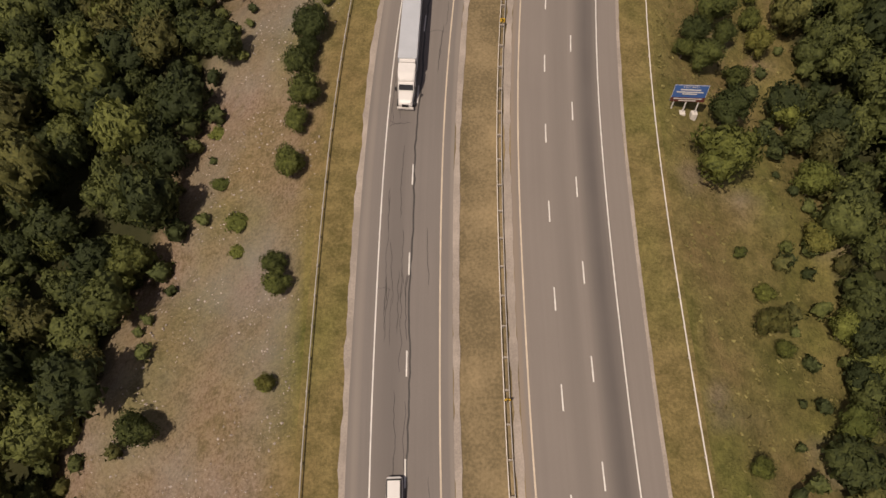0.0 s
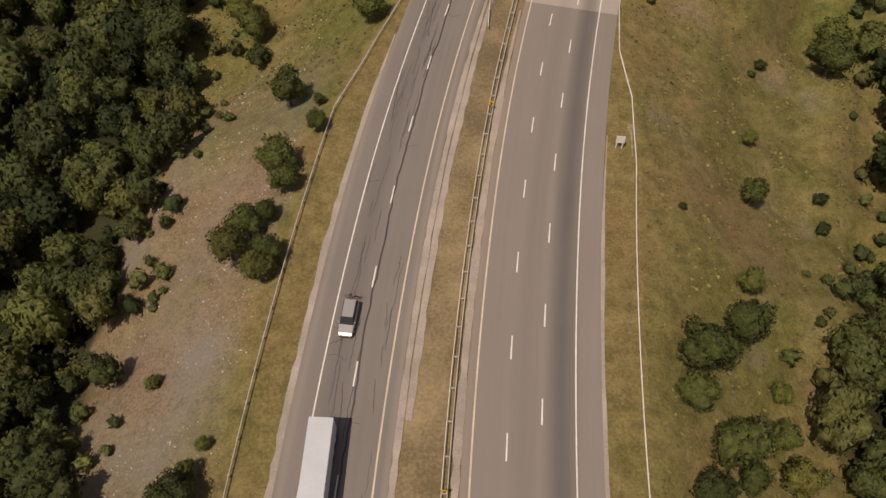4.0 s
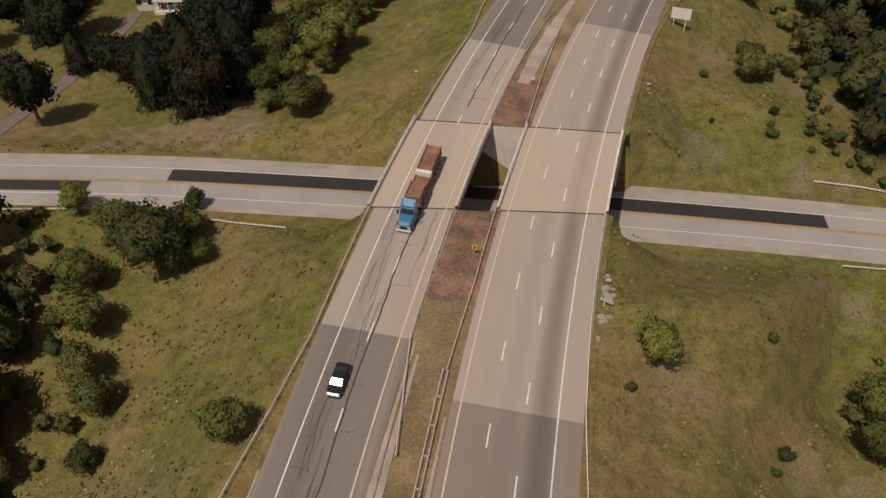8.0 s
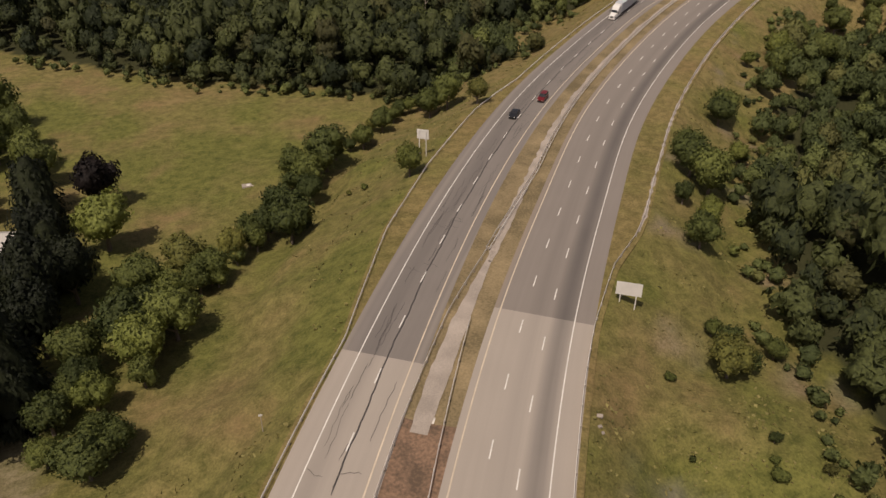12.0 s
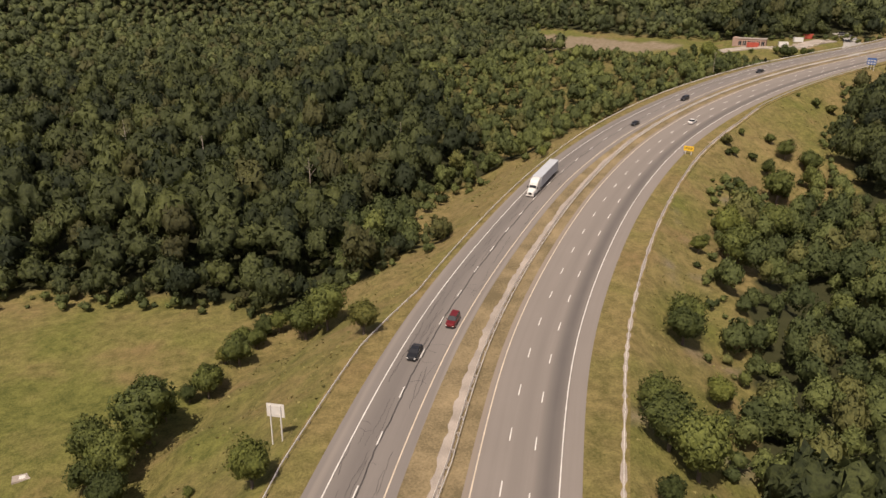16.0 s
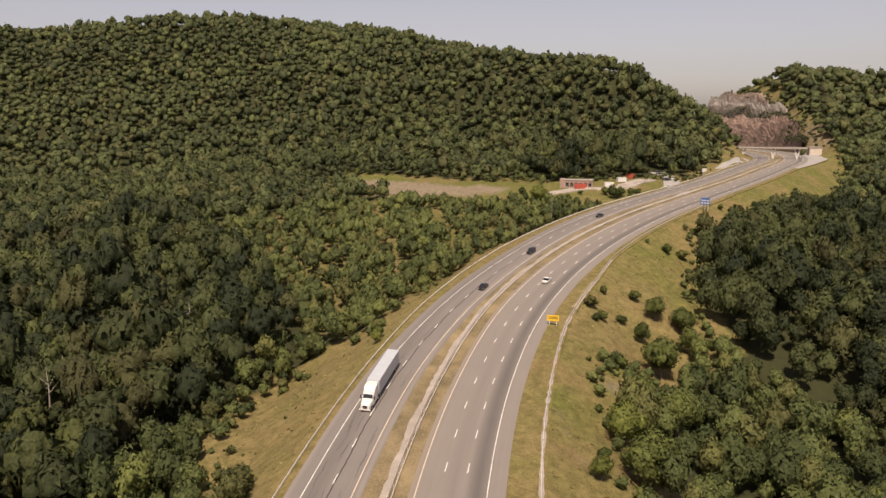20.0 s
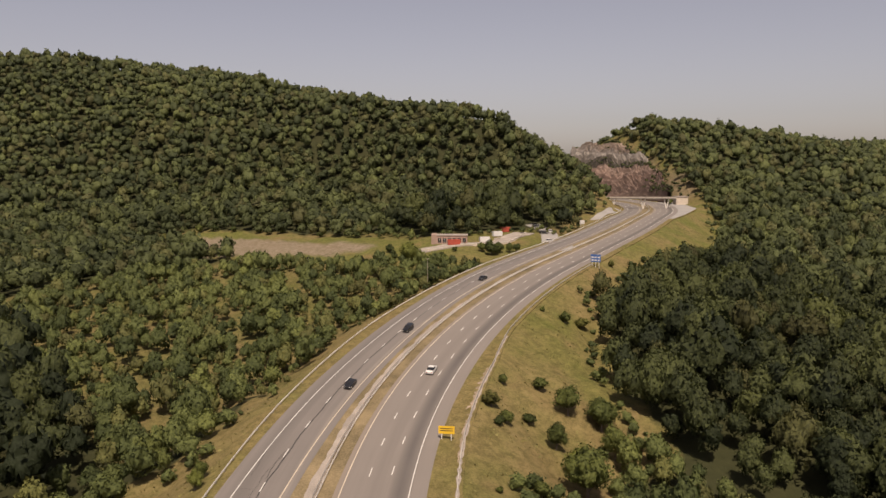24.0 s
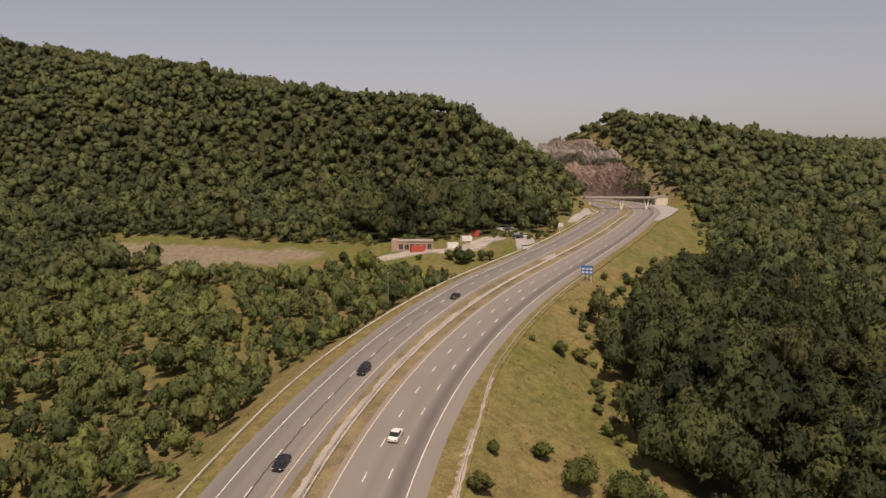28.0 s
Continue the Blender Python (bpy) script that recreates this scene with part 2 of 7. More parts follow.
# ---------------------------------------------------------------- materials
def material(name, colour, rough=0.9, vary=0.25, scale=1.0, fine=8.0, bump=0.2, metal=0.0, islands=False, coords="Object", dark=None, grit=1.2):
    """Two scales of noise over a base colour, with fine relief."""
    m = bpy.data.materials.new(name)
    m.use_nodes = True
    t = m.node_tree
    b = t.nodes["Principled BSDF"]
    b.inputs["Roughness"].default_value, b.inputs["Metallic"].default_value = rough, metal
    co = t.nodes.new("ShaderNodeTexCoord")
    big, small = t.nodes.new("ShaderNodeTexNoise"), t.nodes.new("ShaderNodeTexNoise")
    for n, s, d in ((big, scale, 4), (small, fine, 6)):
        n.inputs["Scale"].default_value, n.inputs["Detail"].default_value = s, d
        t.links.new(co.outputs[coords], n.inputs["Vector"])
    mix = t.nodes.new("ShaderNodeMix")
    mix.data_type = "RGBA"
    c = np.array(colour)
    lo = np.array(dark) if dark else c * (1 - vary)
    mix.inputs["A"].default_value = (*lo, 1)
    mix.inputs["B"].default_value = (*np.minimum(c * (1 + vary), 1), 1)
    add = t.nodes.new("ShaderNodeMath")
    add.operation = "ADD"
    half = t.nodes.new("ShaderNodeMath")
    half.operation = "MULTIPLY_ADD"
    half.inputs[1].default_value, half.inputs[2].default_value = 2.2, -0.85
    t.links.new(big.outputs[0], half.inputs[0])
    sm = t.nodes.new("ShaderNodeMath")
    sm.operation = "MULTIPLY_ADD"
    sm.inputs[1].default_value, sm.inputs[2].default_value = grit, 0.15 - grit / 2
    t.links.new(small.outputs[0], sm.inputs[0])
    t.links.new(half.outputs[0], add.inputs[0])
    t.links.new(sm.outputs[0], add.inputs[1])
    fac = add
    if islands:
        geo = t.nodes.new("ShaderNodeNewGeometry")
        a2 = t.nodes.new("ShaderNodeMath")
        a2.operation = "MULTIPLY_ADD"
        a2.inputs[1].default_value, a2.inputs[2].default_value = 0.9, -0.2
        t.links.new(geo.outputs["Random Per Island"], a2.inputs[0])
        a3 = t.nodes.new("ShaderNodeMath")
        a3.operation = "ADD"
        t.links.new(add.outputs[0], a3.inputs[0])
        t.links.new(a2.outputs[0], a3.inputs[1])
        fac = a3
    t.links.new(fac.outputs[0], mix.inputs["Factor"])
    t.links.new(mix.outputs["Result"], b.inputs["Base Color"])
    if bump:
        bp = t.nodes.new("ShaderNodeBump")
        bp.inputs["Strength"].default_value, bp.inputs["Distance"].default_value = bump, 0.05
        t.links.new(small.outputs[0], bp.inputs["Height"])
        t.links.new(bp.outputs[0], b.inputs["Normal"])
    return m


def wire(t, a, b):
    t.links.new(a, b)


def math_node(t, op, a, b=None, c=None, clamp=False):
    n = t.nodes.new("ShaderNodeMath")
    n.operation, n.use_clamp = op, clamp
    for i, q in enumerate((a, b, c)):
        if q is None:
            continue
        if isinstance(q, (int, float)):
            n.inputs[i].default_value = q
        else:
            t.links.new(q, n.inputs[i])
    return n.outputs[0]


def blend(t, fac, a, b):
    n = t.nodes.new("ShaderNodeMix")
    n.data_type = "RGBA"
    for key, q in (("Factor", fac), ("A", a), ("B", b)):
        if isinstance(q, tuple):
            n.inputs[key].default_value = (*q, 1)
        elif isinstance(q, (int, float)):
            n.inputs[key].default_value = q
        else:
            t.links.new(q, n.inputs[key])
    return n.outputs["Result"]


def noise_node(t, vec, scale, detail=4, rough=0.55):
    n = t.nodes.new("ShaderNodeTexNoise")
    n.inputs["Scale"].default_value, n.inputs["Detail"].default_value, n.inputs["Roughness"].default_value = scale, detail, rough
    t.links.new(vec, n.inputs["Vector"])
    return n.outputs[0]


def pavement(name, colour, bands, vary=0.1):
    """Paving in metres along and across the road; bands: centre, half width, strength, colour of a worn or oily track."""
    m = bpy.data.materials.new(name)
    m.use_nodes = True
    t = m.node_tree
    b = t.nodes["Principled BSDF"]
    b.inputs["Roughness"].default_value = 0.88
    uv = t.nodes.new("ShaderNodeUVMap")
    uv.uv_map = "way"
    sep = t.nodes.new("ShaderNodeSeparateXYZ")
    wire(t, uv.outputs[0], sep.inputs[0])
    along = t.nodes.new("ShaderNodeMapping")
    along.inputs["Scale"].default_value = (0.03, 1.3, 1)
    wire(t, uv.outputs[0], along.inputs["Vector"])
    streak = noise_node(t, along.outputs[0], 1.0, 5)
    patch = noise_node(t, uv.outputs[0], 0.09, 5)
    grain = noise_node(t, uv.outputs[0], 5.0, 5, 0.7)
    c = np.array(colour)
    f = math_node(t, "ADD", math_node(t, "MULTIPLY_ADD", streak, 1.3, -0.5), math_node(t, "MULTIPLY_ADD", patch, 1.1, -0.5))
    f = math_node(t, "ADD", f, math_node(t, "MULTIPLY_ADD", grain, 0.9, -0.1), clamp=True)
    col = blend(t, f, tuple(c * (1 - vary)), tuple(c * (1 + vary)))
    for centre, half, strength, dark in bands:
        wob = math_node(t, "ADD", math_node(t, "SUBTRACT", sep.outputs[1], centre), math_node(t, "MULTIPLY_ADD", streak, 0.8, -0.4))
        d = math_node(t, "DIVIDE", math_node(t, "ABSOLUTE", wob), half)
        k = math_node(t, "MULTIPLY", math_node(t, "SUBTRACT", 1.0, math_node(t, "POWER", d, 1.5), clamp=True), math_node(t, "MULTIPLY_ADD", patch, 0.5, strength - 0.25), clamp=True)
        col = blend(t, k, col, dark)
    wire(t, col, b.inputs["Base Color"])
    bp = t.nodes.new("ShaderNodeBump")
    bp.inputs["Strength"].default_value, bp.inputs["Distance"].default_value = 0.15, 0.02
    wire(t, grain, bp.inputs["Height"])
    wire(t, bp.outputs[0], b.inputs["Normal"])
    return m


def land_material():
    """Grass, dry grass, stones, forest floor and rock, mixed by the cover of the ground sheet."""
    m = bpy.data.materials.new("land")
    m.use_nodes = True
    t = m.node_tree
    b = t.nodes["Principled BSDF"]
    b.inputs["Roughness"].default_value = 0.95
    b.inputs["Specular IOR Level"].default_value = 0.15
    co = t.nodes.new("ShaderNodeTexCoord").outputs["Object"]
    at1, at2 = t.nodes.new("ShaderNodeAttribute"), t.nodes.new("ShaderNodeAttribute")
    at1.attribute_name, at2.attribute_name = "cover", "cover_two"
    a, c = t.nodes.new("ShaderNodeSeparateColor"), t.nodes.new("ShaderNodeSeparateColor")
    wire(t, at1.outputs["Color"], a.inputs[0])
    wire(t, at2.outputs["Color"], c.inputs[0])
    huge, big, mid, fine = noise_node(t, co, 0.018, 3), noise_node(t, co, 0.07, 5), noise_node(t, co, 0.45, 6, 0.65), noise_node(t, co, 2.6, 6, 0.7)
    tuft = math_node(t, "ADD", math_node(t, "MULTIPLY_ADD", mid, 2.4, -1.2), math_node(t, "MULTIPLY_ADD", fine, 2.4, -0.7), clamp=True)
    dry = blend(t, tuft, (0.098, 0.077, 0.028), (0.215, 0.160, 0.068))
    green = blend(t, tuft, (0.058, 0.062, 0.015), (0.148, 0.140, 0.038))
    lush = math_node(t, "ADD", a.outputs[1], math_node(t, "ADD", math_node(t, "MULTIPLY_ADD", big, 2.6, -1.3), math_node(t, "MULTIPLY_ADD", huge, 1.0, -0.5)), clamp=True)
    col = blend(t, lush, dry, green)
    rust = math_node(t, "MULTIPLY", math_node(t, "MULTIPLY_ADD", big, -5.0, 2.2, clamp=True), math_node(t, "MULTIPLY_ADD", mid, 2.0, -0.55, clamp=True))
    col = blend(t, math_node(t, "MULTIPLY", rust, 0.75), col, (0.165, 0.095, 0.050))
    stones = blend(t, math_node(t, "MULTIPLY_ADD", fine, 3.2, -1.1, clamp=True), (0.115, 0.072, 0.050), (0.275, 0.20, 0.155))
    bare = math_node(t, "MULTIPLY", a.outputs[0], math_node(t, "ADD", math_node(t, "MULTIPLY_ADD", mid, 2.4, -0.75), math_node(t, "MULTIPLY_ADD", big, 1.6, -0.2), clamp=True))
    stones = blend(t, math_node(t, "MULTIPLY_ADD", big, 4.0, -1.7, clamp=True), stones, blend(t, fine, (0.12, 0.10, 0.085), (0.27, 0.235, 0.205)))
    pebble = t.nodes.new("ShaderNodeTexVoronoi")
    pebble.inputs["Scale"].default_value = 3.2
    wire(t, co, pebble.inputs["Vector"])
    stones = blend(t, math_node(t, "MULTIPLY_ADD", pebble.outputs["Distance"], -6.0, 1.5, clamp=True), stones, (0.29, 0.225, 0.18))
    col = blend(t, bare, col, stones)
    # forest floor, its colour kept dark so gaps between crowns read as shade
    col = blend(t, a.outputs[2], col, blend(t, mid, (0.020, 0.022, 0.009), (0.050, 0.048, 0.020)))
    col = blend(t, math_node(t, "MULTIPLY", c.outputs[0], math_node(t, "MULTIPLY_ADD", mid, 1.2, 0.2, clamp=True)), col, blend(t, tuft, (0.145, 0.105, 0.072), (0.26, 0.20, 0.15)))
    col = blend(t, c.outputs[1], col, blend(t, tuft, (0.09, 0.065, 0.035), (0.22, 0.16, 0.11)))
    wire(t, col, b.inputs["Base Color"])
    bp = t.nodes.new("ShaderNodeBump")
    bp.inputs["Strength"].default_value, bp.inputs["Distance"].default_value = 0.7, 0.25
    wire(t, math_node(t, "ADD", mid, fine), bp.inputs["Height"])
    wire(t, bp.outputs[0], b.inputs["Normal"])
    return m


def leaf_material(name, dark, light, rough=0.65, by_object=False):
    """Leaf clumps that differ one from another, tree from tree and stand from stand."""
    m = bpy.data.materials.new(name)
    m.use_nodes = True
    t = m.node_tree
    b = t.nodes["Principled BSDF"]
    b.inputs["Roughness"].default_value = rough
    b.inputs["Specular IOR Level"].default_value = 0.25
    co = t.nodes.new("ShaderNodeTexCoord").outputs["Object"]
    isle = t.nodes.new("ShaderNodeNewGeometry").outputs["Random Per Island"]
    if by_object:
        tree = t.nodes.new("ShaderNodeObjectInfo").outputs["Random"]
    else:
        at = t.nodes.new("ShaderNodeAttribute")
        at.attribute_name = "tree"
        tree = at.outputs["Fac"]
    stand = noise_node(t, co, 0.012, 3)
    f = math_node(t, "ADD", math_node(t, "MULTIPLY_ADD", isle, 0.34, -0.14), math_node(t, "MULTIPLY_ADD", tree, 0.8, -0.10))
    f = math_node(t, "ADD", f, math_node(t, "MULTIPLY_ADD", stand, 0.9, -0.45), clamp=True)
    col = blend(t, f, dark, light)
    odd = math_node(t, "GREATER_THAN", math_node(t, "FRACT", math_node(t, "MULTIPLY", tree, 37.7)), 0.94)
    col = blend(t, math_node(t, "MULTIPLY", odd, 0.4), col, tuple(np.array(light) * (1.25, 1.2, 1.0)))
    tired = math_node(t, "GREATER_THAN", math_node(t, "FRACT", math_node(t, "MULTIPLY", tree, 17.3)), 0.85)
    col = blend(t, math_node(t, "MULTIPLY", tired, 0.45), col, tuple(np.array(light) * (0.95, 0.72, 0.8)))
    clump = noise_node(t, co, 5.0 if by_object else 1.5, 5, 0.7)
    # shade between the clumps is put into the colour where the relief is low
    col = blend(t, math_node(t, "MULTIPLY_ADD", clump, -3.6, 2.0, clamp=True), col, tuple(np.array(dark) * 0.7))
    relief = t.nodes.new("ShaderNodeBump")
    relief.inputs["Strength"].default_value, relief.inputs["Distance"].default_value = 0.8, 0.5
    wire(t, clump, relief.inputs["Height"])
    wire(t, relief.outputs[0], b.inputs["Normal"])
    wire(t, col, b.inputs["Base Color"])
    # light that comes through the leaves
    through_leaf = t.nodes.new("ShaderNodeBsdfTranslucent")
    wire(t, blend(t, 1.0, col, col), through_leaf.inputs["Color"])
    mix = t.nodes.new("ShaderNodeMixShader")
    mix.inputs[0].default_value = 0.3
    wire(t, b.outputs[0], mix.inputs[1])
    wire(t, through_leaf.outputs[0], mix.inputs[2])
    wire(t, mix.outputs[0], t.nodes["Material Output"].inputs["Surface"])
    return m


def rock_material():
    """Folded beds of rock: tan on top, a grey-white bench, red-brown below; the map holds metres along and up through the beds."""
    m = bpy.data.materials.new("bedded rock")
    m.use_nodes = True
    t = m.node_tree
    b = t.nodes["Principled BSDF"]
    b.inputs["Roughness"].default_value = 0.95
    uv = t.nodes.new("ShaderNodeUVMap")
    uv.uv_map = "way"
    sep = t.nodes.new("ShaderNodeSeparateXYZ")
    wire(t, uv.outputs[0], sep.inputs[0])
    lay = t.nodes.new("ShaderNodeMapping")
    lay.inputs["Scale"].default_value = (0.36, 1.0, 1)
    wire(t, uv.outputs[0], lay.inputs["Vector"])
    lie = lay.outputs[0]
    big, mid, fine = noise_node(t, lie, 0.06, 4), noise_node(t, lie, 0.3, 6, 0.7), noise_node(t, lie, 1.1, 5, 0.7)
    bed = math_node(t, "ADD", sep.outputs[1], math_node(t, "ADD", math_node(t, "MULTIPLY_ADD", big, 9.0, -4.5), math_node(t, "MULTIPLY_ADD", mid, 4.0, -2.0)))
    ramp = t.nodes.new("ShaderNodeValToRGB")
    e = ramp.color_ramp.elements
    e[0].position, e[0].color = 0.0, (0.13, 0.082, 0.064, 1)
    e[1].position, e[1].color = 1.0, (0.22, 0.165, 0.12, 1)
    # 0.36 to 0.39: a bench's shrubs and its shade, both in the colour
    for q, k in ((0.16, (0.21, 0.130, 0.100, 1)), (0.26, (0.28, 0.185, 0.140, 1)), (0.33, (0.23, 0.150, 0.115, 1)), (0.36, (0.04, 0.034, 0.022, 1)), (0.39, (0.045, 0.04, 0.026, 1)), (0.42, (0.13, 0.105, 0.085, 1)),
                 (0.47, (0.29, 0.25, 0.215, 1)), (0.55, (0.20, 0.165, 0.14, 1)), (0.60, (0.13, 0.095, 0.074, 1)), (0.68, (0.26, 0.185, 0.138, 1)), (0.85, (0.31, 0.235, 0.175, 1))):
        n = e.new(q)
        n.color = k
    wire(t, math_node(t, "MULTIPLY_ADD", bed, 1 / 64.0, -61 / 64.0, clamp=True), ramp.inputs[0])
    thin = t.nodes.new("ShaderNodeMapping")
    thin.inputs["Scale"].default_value = (0.012, 0.5, 1)
    wire(t, uv.outputs[0], thin.inputs["Vector"])
    beds = noise_node(t, thin.outputs[0], 1.0, 6, 0.7)
    col = blend(t, math_node(t, "MULTIPLY_ADD", beds, 4.0, -1.6, clamp=True), ramp.outputs[0], blend(t, 0.45, ramp.outputs[0], (0.06, 0.043, 0.034)))
    col = blend(t, math_node(t, "MULTIPLY_ADD", fine, 4.5, -2.4, clamp=True), col, (0.27, 0.205, 0.16))
    # crevices: shade put into the colour where the relief noise is low
    col = blend(t, math_node(t, "MULTIPLY_ADD", mid, -7.0, 2.75, clamp=True), col, (0.045, 0.036, 0.026))
    wire(t, col, b.inputs["Base Color"])
    bp = t.nodes.new("ShaderNodeBump")
    bp.inputs["Strength"].default_value, bp.inputs["Distance"].default_value = 1.0, 0.8
    wire(t, math_node(t, "ADD", mid, beds), bp.inputs["Height"])
    wire(t, bp.outputs[0], b.inputs["Normal"])
    return m


M_ROCK = rock_material()
M_LAND = land_material()
M_ASPHALT = pavement("asphalt", (0.178, 0.150, 0.130), [(9.5, 2.0, 0.85, (0.085, 0.072, 0.065)), (5.5, 1.5, 0.22, (0.10, 0.085, 0.075)), (-0.7, 0.5, 0.5, (0.23, 0.17, 0.12))], 0.08)
M_ASPHALT_OLD = pavement("old asphalt", (0.155, 0.132, 0.117), [(-15.6, 2.2, 0.5, (0.098, 0.084, 0.076)), (-19.4, 0.6, 0.5, (0.22, 0.185, 0.155)), (-8.6, 0.5, 0.6, (0.22, 0.185, 0.155))], 0.10)
M_CONCRETE = pavement("concrete pavement", (0.285, 0.242, 0.205), [(9.4, 1.8, 0.75, (0.125, 0.107, 0.095)), (-15.4, 1.8, 0.4, (0.17, 0.145, 0.125)), (5.5, 1.4, 0.25, (0.18, 0.155, 0.135))], 0.07)
M_DECK = pavement("bridge deck concrete", (0.345, 0.285, 0.232), [(9.2, 1.9, 0.5, (0.21, 0.175, 0.145)), (-14.6, 3.0, 0.35, (0.25, 0.21, 0.175))], 0.06)
M_LANE = material("pale worn asphalt", (0.275, 0.25, 0.23), 0.9, 0.12, 0.12, 2.0, 0.1)
M_DRIVE = material("driveway asphalt", (0.13, 0.105, 0.09), 0.9, 0.15, 0.2, 2.0, 0.1)
M_NEW = material("fresh asphalt", (0.022, 0.019, 0.019), 0.8, 0.2, 0.2, 4.0, 0.1)
M_WALL = material("abutment concrete", (0.58, 0.525, 0.47), 0.85, 0.18, 0.25, 3.0, 0.2)
# the shade under the bridge decks is put into this dark colour
M_UNDER = material("shade-darkened girder", (0.13, 0.115, 0.10), 0.85, 0.15, 0.4, 3.0, 0.2)
M_WHITE = material("white paint", (0.58, 0.54, 0.495), 0.6, 0.14, 0.5, 4.0, 0.0)
M_YELLOW = material("yellow paint", (0.48, 0.39, 0.295), 0.6, 0.14, 0.5, 4.0, 0.0)
M_ORANGE = material("orange-yellow paint", (0.32, 0.195, 0.085), 0.6, 0.14, 0.5, 4.0, 0.0)
M_TAN = material("tan stone walling", (0.52, 0.43, 0.345), 0.85, 0.15, 0.4, 3.0, 0.2)
M_SEAL = material("crack sealant", (0.045, 0.038, 0.034), 0.6, 0.2, 0.8, 4.0, 0.0)
M_JOINT = material("bridge joint", (0.05, 0.042, 0.036), 0.7, 0.3, 0.8, 4.0, 0.1)
M_STEEL = material("galvanised steel", (0.60, 0.55, 0.50), 0.6, 0.15, 0.5, 6.0, 0.0, 0.0)
M_POST = material("weathered post", (0.34, 0.29, 0.24), 0.8, 0.2, 0.8, 6.0, 0.0)
M_MEDIAN = material("median grass and dirt", (0.195, 0.142, 0.076), 0.95, 0.28, 0.16, 2.8, 0.8, dark=(0.108, 0.080, 0.038), grit=1.6)
M_DIRT = material("bare red dirt", (0.195, 0.115, 0.072), 0.95, 0.35, 0.3, 2.5, 0.8, dark=(0.085, 0.054, 0.034), grit=1.6)
M_DUST = material("trodden dusty verge", (0.275, 0.205, 0.155), 0.95, 0.3, 0.2, 3.0, 0.5, dark=(0.15, 0.115, 0.07), grit=3.0)
M_GRAVEL = material("pale gravel", (0.295, 0.246, 0.207), 0.95, 0.22, 0.25, 5.0, 0.4, grit=1.6)
M_BARK = material("bark", (0.13, 0.10, 0.075), 0.95, 0.3, 1.0, 6.0, 0.5)
M_SNAG = material("bleached dead wood", (0.30, 0.25, 0.20), 0.9, 0.2, 1.0, 6.0, 0.3)
M_STONE = material("rubble", (0.33, 0.275, 0.235), 0.9, 0.35, 0.5, 6.0, 0.3, islands=True)
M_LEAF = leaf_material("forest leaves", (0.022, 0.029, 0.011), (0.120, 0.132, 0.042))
# haze over the hills is put into this paler, bluer leaf colour
M_LEAF_HILL = leaf_material("hazed ridge leaves", (0.046, 0.056, 0.022), (0.160, 0.178, 0.062))
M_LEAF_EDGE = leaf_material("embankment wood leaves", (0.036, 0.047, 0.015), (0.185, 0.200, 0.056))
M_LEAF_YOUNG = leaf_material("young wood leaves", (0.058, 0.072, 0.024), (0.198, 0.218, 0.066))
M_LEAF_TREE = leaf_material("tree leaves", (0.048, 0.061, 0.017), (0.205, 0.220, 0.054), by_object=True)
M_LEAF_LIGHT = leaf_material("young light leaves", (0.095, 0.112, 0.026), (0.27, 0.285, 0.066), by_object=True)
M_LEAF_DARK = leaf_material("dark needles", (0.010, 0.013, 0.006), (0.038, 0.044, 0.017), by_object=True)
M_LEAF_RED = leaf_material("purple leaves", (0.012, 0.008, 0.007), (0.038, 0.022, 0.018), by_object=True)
M_WEED = material("tall weeds", (0.155, 0.130, 0.045), 0.9, 0.5, 0.05, 0.9, 0.0, islands=True, dark=(0.085, 0.078, 0.022))
M_ROOF = material("pale metal roof", (0.38, 0.35, 0.32), 0.6, 0.08, 0.3, 4.0, 0.0)
M_SIDING = material("white siding", (0.52, 0.47, 0.42), 0.7, 0.08, 0.4, 4.0, 0.0)
M_BRICK = material("brown brick", (0.34, 0.225, 0.175), 0.85, 0.2, 0.3, 3.0, 0.2)
M_DARKGLASS = material("dark window", (0.02, 0.02, 0.022), 0.15, 0.1, 0.5, 2.0, 0.0)
M_SIGNBACK = material("sign sheet aluminium", (0.62, 0.58, 0.54), 0.5, 0.06, 0.4, 3.0, 0.0, 0.1)
M_BLUE = material("blue sign sheet", (0.045, 0.11, 0.30), 0.5, 0.06, 0.4, 3.0, 0.0)
M_BROWN = material("brown sign sheet", (0.10, 0.028, 0.022), 0.5, 0.06, 0.4, 3.0, 0.0)
M_GREEN = material("green sign sheet", (0.33, 0.40, 0.36), 0.5, 0.06, 0.4, 3.0, 0.0)
M_SIGNYELLOW = material("yellow sign sheet", (0.70, 0.42, 0.03), 0.5, 0.06, 0.4, 3.0, 0.0)
M_BLACK = material("black rubber", (0.015, 0.015, 0.015), 0.7, 0.1, 0.5, 3.0, 0.0)
M_RED_CONTAINER = material("red painted steel", (0.36, 0.06, 0.035), 0.6, 0.1, 0.5, 3.0, 0.0)


def paint(name, colour, metal=0.3, rough=0.3):
    return material(name, colour, rough, 0.04, 0.5, 3.0, 0.0, metal)


M_CARWHITE, M_CARBLACK, M_CARRED = paint("white car paint", (0.60, 0.57, 0.54), 0.0), paint("black car paint", (0.018, 0.018, 0.020), 0.2), paint("red car paint", (0.14, 0.012, 0.014), 0.2)
M_CARSILVER, M_CARBLUE, M_TRAILER = paint("silver car paint", (0.42, 0.40, 0.38), 0.5), paint("blue cab paint", (0.045, 0.15, 0.26), 0.1), paint("pale trailer roof", (0.42, 0.43, 0.45), 0.1, 0.5)
